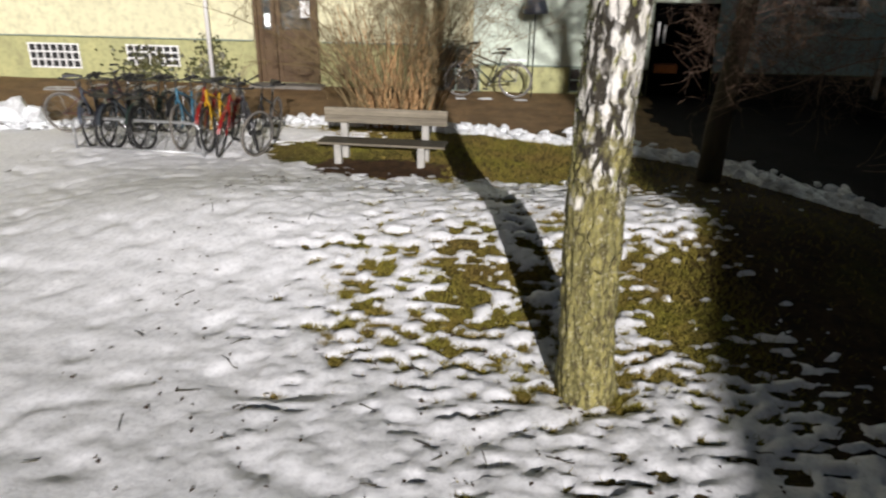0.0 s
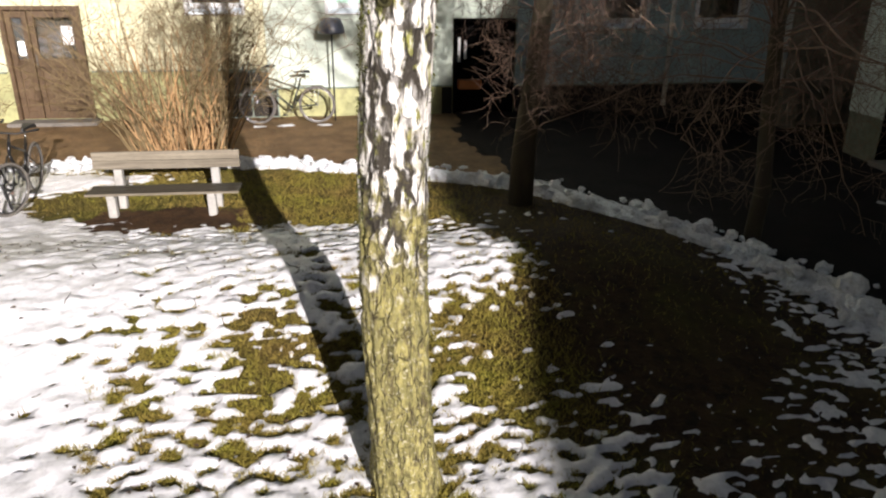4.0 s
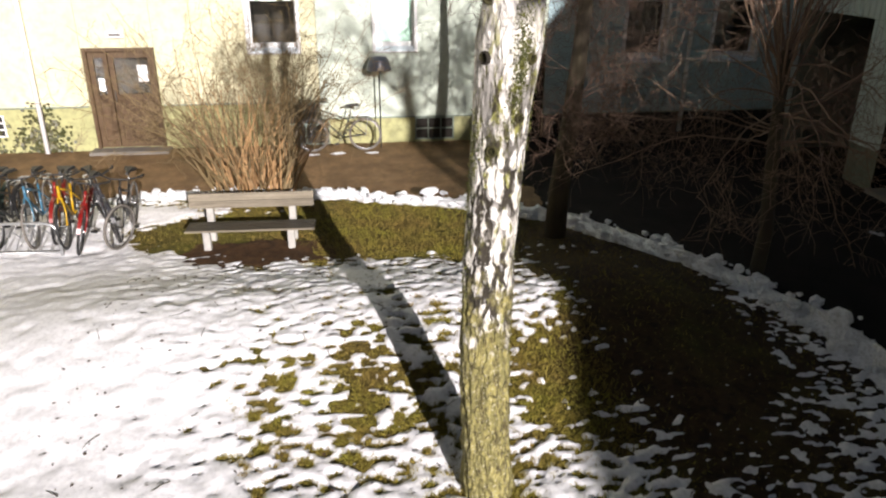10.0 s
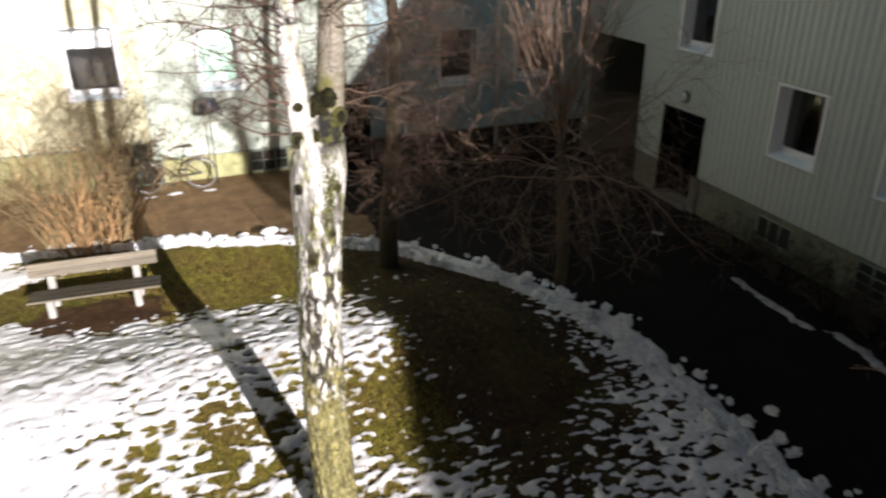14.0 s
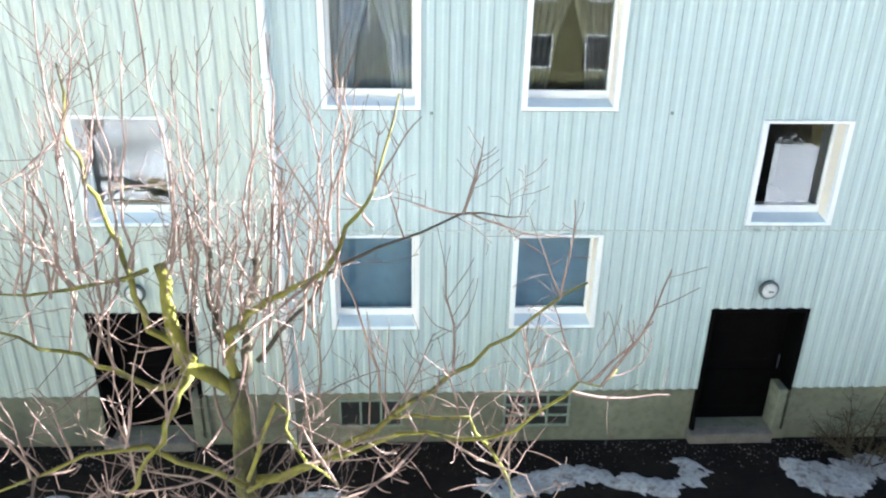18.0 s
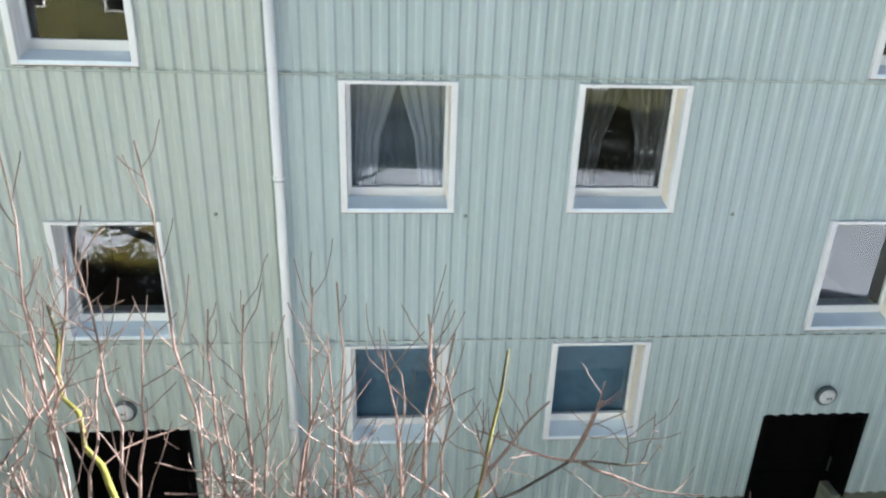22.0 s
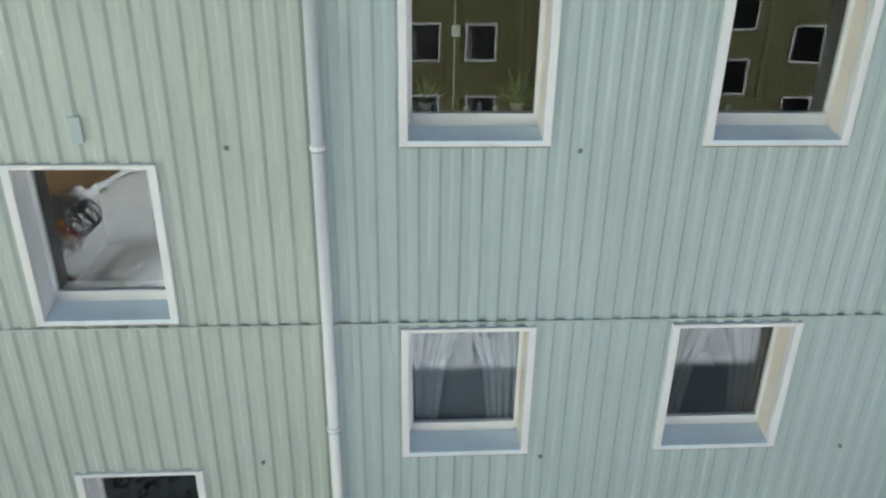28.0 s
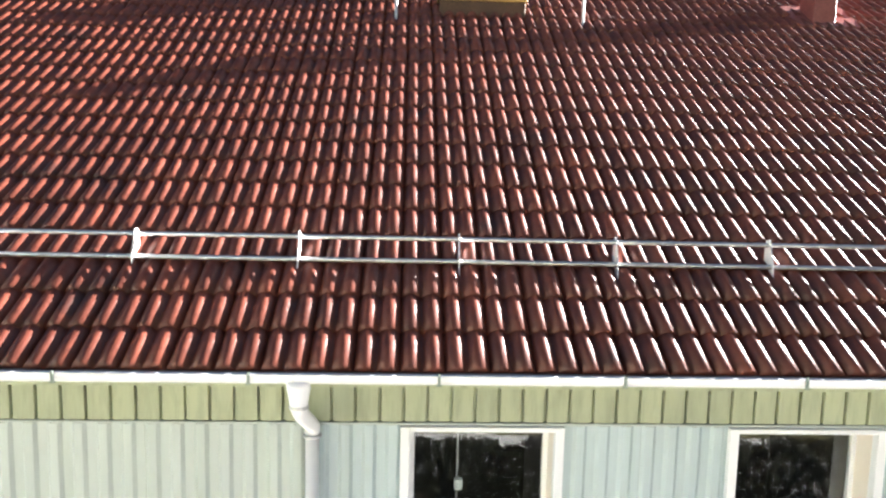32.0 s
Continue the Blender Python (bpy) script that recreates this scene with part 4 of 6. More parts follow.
boxes((-0.049, 2.16, 7.42, -0.02, 2.24, 7.6)).part("repair_patch", M_CLAD, wall_b, "small faded green repair plate")

# ---- roof of that house ----
EAVE_X, EAVE_Z, PITCH = -0.36, 9.16, radians(32)
RIDGE_X = 5.9
RISE = math.tan(PITCH)
roof = tagged(Geo().add([(EAVE_X + 0.04, B_Y0, EAVE_Z - 0.08), (RIDGE_X, B_Y0, EAVE_Z - 0.06 + (RIDGE_X - EAVE_X) * RISE), (2 * RIDGE_X - EAVE_X, B_Y0, EAVE_Z - 0.08),
                         (EAVE_X + 0.04, B_Y1 + 2, EAVE_Z - 0.08), (RIDGE_X, B_Y1 + 2, EAVE_Z - 0.06 + (RIDGE_X - EAVE_X) * RISE), (2 * RIDGE_X - EAVE_X, B_Y1 + 2, EAVE_Z - 0.08)],
                        [(0, 1, 4, 3), (1, 2, 5, 4), (0, 2, 1), (3, 4, 5), (0, 3, 5, 2)]).part("roof", M_TILE), "pitched roof of red double-roll clay tiles", "roof", kind="structure")
TW, TL = 0.274, 0.327


def tile_geo():
    """One double-roll tile: x across, y up the slope, z out of the roof."""
    g = Geo()
    prof = []
    for i in range(25):
        u = i / 24
        roll = math.sin(math.pi * (u / 0.48 if u < 0.48 else (u - 0.48) / 0.52))
        prof.append((u * TW, 0.006 + 0.057 * max(0.0, roll) ** 0.8))
    low, high = 0.03, 0.0
    n = len(prof)
    g.v = [(x, 0, z + low) for x, z in prof] + [(x, TL + 0.05, z + high) for x, z in prof] + [(x, 0.004, low - 0.008) for x, z in prof]
    g.f = [(i, i + 1, n + i + 1, n + i) for i in range(n - 1)] + [(2 * n + i, 2 * n + i + 1, i + 1, i) for i in range(n - 1)]
    return g


slope_m = Matrix(((0, math.cos(PITCH), -math.sin(PITCH), EAVE_X - 0.03), (-1, 0, 0, 0.01), (0, math.sin(PITCH), math.cos(PITCH), EAVE_Z - 0.045), (0, 0, 0, 1)))
tile0 = tile_geo()
ROWS = int((RIDGE_X - EAVE_X) / math.cos(PITCH) / TL) + 1
near_rows, near_cols = 9, range(-16, 17)
far = Geo()
base_v = np.array(tile0.v)
base_f = np.array(tile0.f)
sm = np.array(slope_m)
fv, ff = [], []
for r in range(ROWS):
    for c in range(-48, 96):
        if r < near_rows and c in near_cols:
            continue
        p = base_v + (-c * TW + 0.0, r * TL, 0)
        ff.append(base_f + len(fv) * len(base_v))
        fv.append(p @ sm[:3, :3].T + sm[:3, 3])
far.v = [tuple(p) for p in np.concatenate(fv)]
far.f = [tuple(int(i) for i in q) for q in np.concatenate(ff)]
ob = far.part("roof_tile_field", M_TILE, roof, smooth=True)
tagged(ob, "rows of red double-roll clay tiles", kind="stuff")

# gutter
g = Geo()
prof = [(0.0, 0.0)] + [(-0.062 + 0.062 * math.cos(a), -0.062 * math.sin(a)) for a in (math.pi * i / 8 for i in range(9))] + [(-0.124, 0.012), (-0.13, 0.008)]
prof = [(0.0 + x, z) for x, z in prof]
ys = [B_Y0, B_Y1]
g.v = [(EAVE_X + 0.02 + x, y, EAVE_Z - 0.03 + z) for y in ys for x, z in prof] + [(EAVE_X + 0.024 + x * 0.93, y, EAVE_Z - 0.028 + z * 0.93) for y in ys for x, z in prof]
n = len(prof)
g.f = [(i, i + 1, n + i + 1, n + i) for i in range(n - 1)] + [(2 * n + i, 3 * n + i, 3 * n + i + 1, 2 * n + i + 1) for i in range(n - 1)]
gutter = tagged(g.part("gutter", M_PIPE, smooth=True), "white half-round gutter along the eaves", "gutter", kind="structure")
brk = Geo().box(-0.006, -0.007, -0.05, 0.006, 0.007, 0.012).box(-0.006, -0.016, -0.062, 0.004, 0.016, -0.05).mesh("gutter_bracket", M_SEAM)
for i in range(-12, 23):
    ob = new("gutter_bracket", brk)
    ob.parent = gutter
    ob.location = (EAVE_X - 0.112, 0.89 - 1.115 * i, EAVE_Z - 0.02)


def on_roof(x, lift=0.0):
    return EAVE_Z + (x - EAVE_X) * RISE + lift


# snow guard
guard = thing("snow_guard", label="galvanised two-rail snow guard across the tiles", category="snow guard")
GX = 0.42
for dx, dz in ((-0.03, 0.055), (0.03, 0.205)):
    Geo().tube([(GX + dx, B_Y0 + 1, on_roof(GX) + dz), (GX + dx, B_Y1 - 0.5, on_roof(GX) + dz)], 0.016, 8).part("rail", M_GALV, guard, smooth=True)
g = Geo()
out = [(-0.08, -0.06), (0.08, 0.04), (0.08, 0.21), (0.055, 0.245), (0.01, 0.245), (-0.06, 0.08)]
g.v = [(x, -0.004, z) for x, z in out] + [(x, 0.004, z) for x, z in out]
g.f = [tuple(range(5, -1, -1)), tuple(range(6, 12))] + [(i, (i + 1) % 6, 6 + (i + 1) % 6, 6 + i) for i in range(6)]
bracket = g.mesh("guard_bracket", M_PIPE)
for i in range(-14, 14):
    ob = new("guard_bracket", bracket)
    ob.parent = guard
    ob.location = (GX, 0.73 + i * 1.115, on_roof(GX) - 0.005)

# hatch platform and a flue near the ridge
hatch = thing("roof_hatch", label="low roof hatch on a rail frame with a fresh wood edge", category="roof hatch")
HX, HY = 5.2, -0.5
hz = on_roof(HX)
boxes((HX - 0.35, HY - 0.3, hz - 0.35, HX + 0.5, HY + 0.55, hz + 0.42)).part("hatch_box", M_REDMETAL, hatch, bevel=0.01)
boxes((HX - 0.4, HY - 0.55, hz + 0.42, HX + 0.5, HY + 0.6, hz + 0.47)).part("hatch_lid", M_GALV, hatch, bevel=0.006)
boxes((4.32, -1.38, on_roof(4.32) - 0.1, 4.76, -0.35, on_roof(4.32) + 0.2)).part("step_box", M_BROWNWOOD, hatch, "brown wooden step box", bevel=0.008)
boxes((4.3, -1.4, on_roof(4.32) + 0.2, 4.78, -0.33, on_roof(4.32) + 0.235)).part("board", M_YELLOWWOOD, hatch, "fresh yellow board", bevel=0.004)
for y in (-2.05, 0.16):
    Geo().tube([(4.2, y, on_roof(4.2)), (4.2, y, on_roof(4.2) + 0.62)], 0.02, 8).part("rail_post", M_GALV, hatch)
Geo().tube([(4.2, -2.05, on_roof(4.2) + 0.36), (4.2, 0.16, on_roof(4.2) + 0.36)], 0.02, 8).part("rail", M_GALV, hatch)
flue = thing("roof_flue", label="square red sheet-metal flue with a flashing plate", category="flue")
FX, FY = 4.55, -5.08
fz = on_roof(FX)
boxes((FX - 0.18, FY - 0.14, fz - 0.15, FX + 0.18, FY + 0.14, fz + 1.1)).part("shaft", M_REDMETAL, flue, bevel=0.008)
g = Geo().add([(FX - 0.25, FY - 0.45, on_roof(FX - 0.25, 0.06)), (FX + 0.3, FY - 0.45, on_roof(FX + 0.3, 0.06)), (FX + 0.3, FY + 0.36, on_roof(FX + 0.3, 0.06)), (FX - 0.25, FY + 0.36, on_roof(FX - 0.25, 0.06)),
               (FX - 0.25, FY - 0.45, on_roof(FX - 0.25, -0.02)), (FX + 0.3, FY - 0.45, on_roof(FX + 0.3, -0.02)), (FX + 0.3, FY + 0.36, on_roof(FX + 0.3, -0.02)), (FX - 0.25, FY + 0.36, on_roof(FX - 0.25, -0.02))],
              [(0, 1, 2, 3), (7, 6, 5, 4), (0, 4, 5, 1), (1, 5, 6, 2), (2, 6, 7, 3), (3, 7, 4, 0)])
g.part("flashing", M_REDMETAL, flue)
boxes((FX - 0.24, FY - 0.22, fz + 1.1, FX + 0.24, FY + 0.22, fz + 1.16)).part("cap", M_REDMETAL, flue, bevel=0.008)

# ---- house across the end of the yard: faces -y, its front plane is y = 13.98 ----
A_Y = 13.98
A_X0 = -34.0
win_a = [(-11.5, 2.42, 1.04, 1.4, "half_blind"), (-9.05, 2.42, 0.9, 1.3, "pale_blind"), (-14.2, 4.0, 0.95, 1.3, ""), (-3.87, 2.12, 0.98, 1.28, ""), (-1.95, 2.12, 1.1, 1.28, ""),
         (-17.5, 2.42, 1.04, 1.4, "drapes"), (-20.0, 2.42, 1.04, 1.4, ""), (-11.5, 5.2, 1.04, 1.4, ""), (-9.05, 5.2, 1.04, 1.4, ""), (-3.87, 4.9, 0.98, 1.28, ""), (-1.95, 4.9, 1.1, 1.28, ""), (-17.5, 5.2, 1.04, 1.4, "")]
holes_a = [(x, x + w, z, z + h) for x, z, w, h, _ in win_a] + [(-14.6, -13.28, 0.6, 2.55), (-6.68, -5.5, 0.5, 2.32)]
g = Geo()
pierced(g, A_X0, 0.0, -0.2, 8.9, holes_a, lambda a, b, lo, hi: g.box(a, A_Y + 0.05, lo, b, A_Y + 0.4, hi))
wall_a = tagged(g.part("wall_north", M_PLINTH_A), "rendered end house wall with a yellow-green plinth", "wall", kind="structure")


def cladding_a(x0, x1, z0, z1, mat, name, label):
    g = Geo()
    pierced(g, x0, x1, z0, z1, [h for h in holes_a if h[0] < x1 and h[1] > x0], lambda a, b, lo, hi: g.box(a, A_Y, lo, b, A_Y + 0.046, hi))
    g.part(name, mat, wall_a, label)


for x0, x1 in ((-34, -20.4), (-20.4, -14.62), (-13.26, -10.15)):
    cladding_a(x0, x1 - 0.006, 1.45, 8.9, M_YELLOW, "facing_panel", "pale yellow facing panel")
cladding_a(-14.62, -13.266, 2.56, 8.9, M_YELLOW, "facing_panel", "pale yellow facing panel")
cladding_a(-10.144, -6.7, 1.1, 8.9, M_MINT, "facing_panel", "pale mint facing panel")
cladding_a(-6.694, -5.48, 2.33, 8.9, M_MINT, "facing_panel", "pale mint facing panel")
cladding_a(-5.474, -2.4, 1.08, 8.9, M_MINTBLUE, "facing_panel", "blue-green facing panel")
cladding_a(-2.394, -0.06, 1.08, 8.9, M_MINTBLUE, "facing_panel", "blue-green facing panel")
# Dark strips draw the line of shadow below the overhanging panels.
for x0, x1, z in ((-34, -14.66, 1.45), (-13.22, -10.15, 1.45), (-10.14, -6.7, 1.1), (-5.47, -0.06, 1.08)):
    boxes((x0, A_Y - 0.02, z - 0.025, x1, A_Y + 0.045, z - 0.003)).part("shadow_line_strip", M_SEAM, wall_a, "dark strip for the shadow line under the panels")
# Near-black panels cover the plinth's eastern stretch.
boxes((-5.47, A_Y, -0.2, -0.06, A_Y + 0.046, 1.05)).part("base_panel", M_BASE_A, wall_a, "dark base panel of the plinth")
boxes((-6.9, A_Y + 0.02, -0.2, -6.7, A_Y + 0.046, 1.05)).part("base_panel", M_BASE_A, wall_a)
for x, z, w, h, curtain in win_a:
    put_window(w, h, curtain, Matrix.Translation((x, A_Y, z)), "white window in the end house")
solid("roof_north", M_TILE, (A_X0, A_Y - 0.4, 8.9, 0.0, A_Y + 9, 9.15), "plain dark roof of the end house", "roof")
solid("wall_corner", M_PLINTH_B, (0.4, A_Y, -0.2, 8.0, A_Y + 0.3, 9.0), "plain wall that closes the passage", "wall")
# Passage faces take a near-black colour in place of its deep shade.
solid("passage_ceiling", M_DARKDOOR, (0.4, 11.3, 3.2, 8.0, A_Y, 3.35), "passage ceiling, coloured near-black for the unlit depth", "ceiling")
solid("passage_wall", M_DARKDOOR, (0.4, 11.3, 0.0, 8.0, 11.6, 3.2), "passage side wall, coloured near-black for the unlit depth", "wall")
solid("passage_end", M_DARKDOOR, (7.9, 11.6, 0.0, 8.1, A_Y, 3.2), "passage end wall, coloured near-black for the unlit depth", "wall")


def build_door_a():
    th = thing("door_2", label="brown varnished wooden double door with glazed upper panels", category="door", kind="structure")
    for b in ((0, -0.03, 0, 0.07, 0.16, 1.96), (1.25, -0.03, 0, 1.32, 0.16, 1.96), (0.07, -0.03, 1.89, 1.25, 0.16, 1.96)):
        boxes(b).part("door_frame", M_DOOR_A, th, bevel=0.006)
    for x0, x1, nm in ((0.07, 0.42, "side_leaf"), (0.44, 1.25, "door_leaf")):
        leaf = thing(nm)
        leaf.parent = th
        s = 0.09
        for b in ((x0, 0.05, 0, x0 + s, 0.1, 1.89), (x1 - s, 0.05, 0, x1, 0.1, 1.89), (x0 + s, 0.05, 1.76, x1 - s, 0.1, 1.89), (x0 + s, 0.05, 0.92, x1 - s, 0.1, 1.06), (x0 + s, 0.05, 0, x1 - s, 0.1, 0.14)):
            boxes(b).part("stile", M_DOOR_A, leaf, bevel=0.004)
        boxes((x0 + s, 0.075, 0.14, x1 - s, 0.09, 0.92)).part("door_panel", M_DOOR_A, leaf)
        pane_box(leaf, "pane", x0 + s, x1 - s, 1.06, 1.76, 0.078)
        if nm == "side_leaf":
            boxes((x0 + s, 0.1, 1.06, x1 - s, 0.108, 1.76)).part("dark_backing", M_BLACK, leaf, "black board for the unlit hall behind the glass")
            boxes((x0 + s + 0.03, 0.092, 1.12, x1 - s - 0.03, 0.096, 1.36)).part("notice", M_WHITE, leaf, "white paper notice")
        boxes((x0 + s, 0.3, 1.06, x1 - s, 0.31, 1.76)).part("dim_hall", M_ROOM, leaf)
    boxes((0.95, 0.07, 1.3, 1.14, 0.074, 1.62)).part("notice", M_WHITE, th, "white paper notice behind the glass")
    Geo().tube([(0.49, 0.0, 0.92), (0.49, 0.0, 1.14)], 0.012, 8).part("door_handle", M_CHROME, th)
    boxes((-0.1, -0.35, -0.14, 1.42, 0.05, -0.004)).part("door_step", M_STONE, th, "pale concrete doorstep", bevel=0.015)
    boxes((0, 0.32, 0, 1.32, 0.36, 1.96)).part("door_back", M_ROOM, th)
    return th


sign = thing("door_sign", pose(-13.93, A_Y, 2.74), label="small white sign box over the brown door", category="sign")
boxes((-0.16, -0.07, 0, 0.16, -0.002, 0.13)).part("sign_box", M_WHITE, sign, bevel=0.012)
boxes((-0.11, -0.074, 0.045, 0.11, -0.07, 0.085)).part("sign_bar", M_CHROME, sign)
build_door_a().matrix_basis = Matrix.Translation((-14.6, A_Y, 0.6))
dd = thing("door_3", label="dark recessed doorway in the end house", category="door", kind="structure")
dd.matrix_basis = Matrix.Translation((-6.68, A_Y, 0.5))
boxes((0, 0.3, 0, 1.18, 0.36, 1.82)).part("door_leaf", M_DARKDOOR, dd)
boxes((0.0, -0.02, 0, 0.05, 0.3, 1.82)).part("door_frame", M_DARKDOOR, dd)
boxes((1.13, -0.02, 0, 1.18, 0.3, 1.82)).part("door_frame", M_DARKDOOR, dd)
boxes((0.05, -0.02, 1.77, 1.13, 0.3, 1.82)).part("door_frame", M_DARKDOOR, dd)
boxes((0.1, 0.02, 0.5, 0.55, 0.2, 0.68)).part("hung_box", paint("orange_paint", (0.5, 0.17, 0.05)), dd, "orange box in the doorway", bevel=0.02)
boxes((0.12, 0.24, 1.0, 0.17, 0.26, 1.45)).part("notice", M_WHITE, dd)
boxes((0.24, 0.24, 1.05, 0.29, 0.26, 1.4)).part("notice", M_WHITE, dd)

for x, z, w, h in ((-19.62, 0.78, 1.12, 0.49), (-17.42, 0.88, 1.12, 0.4)):
    ob = build_cellar_window(w, h, 7, mat=M_BLACK, bar_mat=M_WHITE, rows=3)
    tagged(ob, "cellar window with a white painted grid")
    ob.matrix_basis = Matrix.Translation((x, A_Y + 0.05, z))
ob = build_cellar_window(0.95, 0.85, 2, mat=M_ROOM, bar_mat=M_SEAM, rows=2)
ob.matrix_basis = Matrix.Translation((-10.95, A_Y + 0.05, 0.55))
ob = build_cellar_window(0.8, 0.45, 3, mat=M_ROOM, bar_mat=M_SEAM, rows=2)
ob.matrix_basis = Matrix.Translation((-8.2, A_Y + 0.05, 0.6))
for x in (-15.55, -2.43):
    dp = build_downpipe(8.8, funnel=False)
    dp.matrix_basis = Matrix.Translation((x, A_Y, 0.45 if x < -10 else 0.6)) @ Matrix.Rotation(radians(90), 4, "Z") @ Matrix.Translation((0, 0, -0.1))

# ---- house on the far side, seen in the panes ----
C_X = -21.5
C_Y0, C_Y1 = -30.0, 13.5
far_house = thing("apartment_building", label="olive three-storey house across the yard", category="house")
win_c = []
for y in (11.6, 8.4, 5.6, 2.6, -1.53, -3.58, -6.8, -9.3, -15.7, -17.75, -20.5, -23.0):
    win_c += [(y, 1.62 + 2.6 * f) for f in range(3)]
for y in (0.5, -13.1, -26.8):
    win_c += [(y, 3.0 + 2.4 * f) for f in range(2)]
g = Geo()
pierced(g, C_Y0, C_Y1, -0.2, 9.2, [(y, y + 1.05, z, z + 1.25) for y, z in win_c if y > C_Y0], lambda a, b, lo, hi: g.box(C_X - 0.4, a, lo, C_X, b, hi))
g.part("wall", M_OLIVE_WALL, far_house)
g = Geo()
y = C_Y0 + 0.1
while y < C_Y1:
    cut = [(a, a + 1.05, z - 0.06, z + 1.31) for a, z in win_c if a - 0.06 < y + 0.1 and y < a + 1.11]
    pierced(g, y, y + 0.1, 0.5, 9.1, [(y, y + 0.1, lo, hi) for _, _, lo, hi in cut], lambda a, b, lo, hi: g.box(C_X, a, lo, C_X + 0.012, b, hi))
    y += 0.28
tagged(g.part("batten_field", M_OLIVE_WALL, far_house, "upright cladding battens"), kind="stuff")
for y, z in win_c:
    wd = thing("window")
    wd.parent = far_house
    boxes((C_X - 0.02, y - 0.06, z - 0.06, C_X + 0.03, y, z + 1.31), (C_X - 0.02, y + 1.05, z - 0.06, C_X + 0.03, y + 1.11, z + 1.31), (C_X - 0.02, y, z + 1.25, C_X + 0.03, y + 1.05, z + 1.31), (C_X - 0.02, y, z - 0.06, C_X + 0.03, y + 1.05, z)).part("window_frame", M_WHITE, wd)
    boxes((C_X - 0.2, y, z, C_X - 0.18, y + 1.05, z + 1.25)).part("pane", M_CURTAIN if -4 < y < 0 and z < 6 else M_BLACK, wd)
Geo().add([(C_X + 0.4, C_Y0, 9.1), (C_X - 5, C_Y0, 12), (C_X - 10, C_Y0, 9.1), (C_X + 0.4, C_Y1, 9.1), (C_X - 5, C_Y1, 12), (C_X - 10, C_Y1, 9.1)],
          [(0, 3, 4, 1), (1, 4, 5, 2), (0, 1, 2), (3, 5, 4), (0, 2, 5, 3)]).part("roof", M_TILE, far_house)


# ---- trees and shrubs ----
class Wood:
    """Limbs sorted by thickness into a few meshes."""

    def __init__(self, seed):
        self.rnd = random.Random(seed)
        self.thick, self.mid, self.thin = Geo(), Geo(), Geo()

    def limb(self, pts, r0, r1, n=None):
        k = len(pts)
        radii = [r0 + (r1 - r0) * i / (k - 1) for i in range(k)]
        g = self.thick if r0 > 0.05 else self.mid if r0 > 0.016 else self.thin
        g.tube(pts, radii, n or (12 if r0 > 0.05 else 7 if r0 > 0.016 else 4), caps=r1 > 0.02)

    def wander(self, start, way, length, bend=0.25, rise=0.0, steps=6):
        p, d = Vector(start), Vector(way).normalized()
        out = [p.copy()]
        for _ in range(steps):
            d = (d + Vector([self.rnd.gauss(0, bend) for _ in range(3)]) * 0.5 + Vector((0, 0, rise))).normalized()
            p = p + d * (length / steps)
            out.append(p.copy())
        return out

    def sprout(self, pts, r, count, length, depth, rise=0.05, spread=0.9, start=0.25, bend=0.25, shrink=0.55):
        """Side shoots along a limb."""
        for _ in range(count):
            t = start + (1 - start) * self.rnd.random()
            i = min(len(pts) - 2, int(t * (len(pts) - 1)))
            f = t * (len(pts) - 1) - i
            p = Vector(pts[i]).lerp(Vector(pts[i + 1]), f)
            d = (Vector(pts[i + 1]) - Vector(pts[i])).normalized()
            side = Vector([self.rnd.gauss(0, 1) for _ in range(3)])
            side = (side - d * side.dot(d)).normalized()
            way = d * (1 - spread * 0.5) + side * spread + Vector((0, 0, rise * 3))
            ln = length * self.rnd.uniform(0.5, 1.25) * (1.15 - 0.5 * t)
            sub = self.wander(p, way, ln, bend, rise, 5)
            rr = r * shrink * self.rnd.uniform(0.7, 1.1)
            self.limb(sub, rr, max(0.0022, rr * 0.35))
            if depth > 0:
                self.sprout(sub, rr, max(2, int(count * 0.6)), length * 0.5, depth - 1, rise, spread, 0.2, bend, shrink)

    def finish(self, th, bark, mid, twig):
        if self.thick.f:
            self.thick.part("trunk", bark, th, smooth=True)
        if self.mid.f:
            tagged(self.mid.part("limb_work", mid, th, smooth=True), kind="stuff")
        if self.thin.f:
            tagged(self.thin.part("crown", twig, th), kind="stuff")
        return th


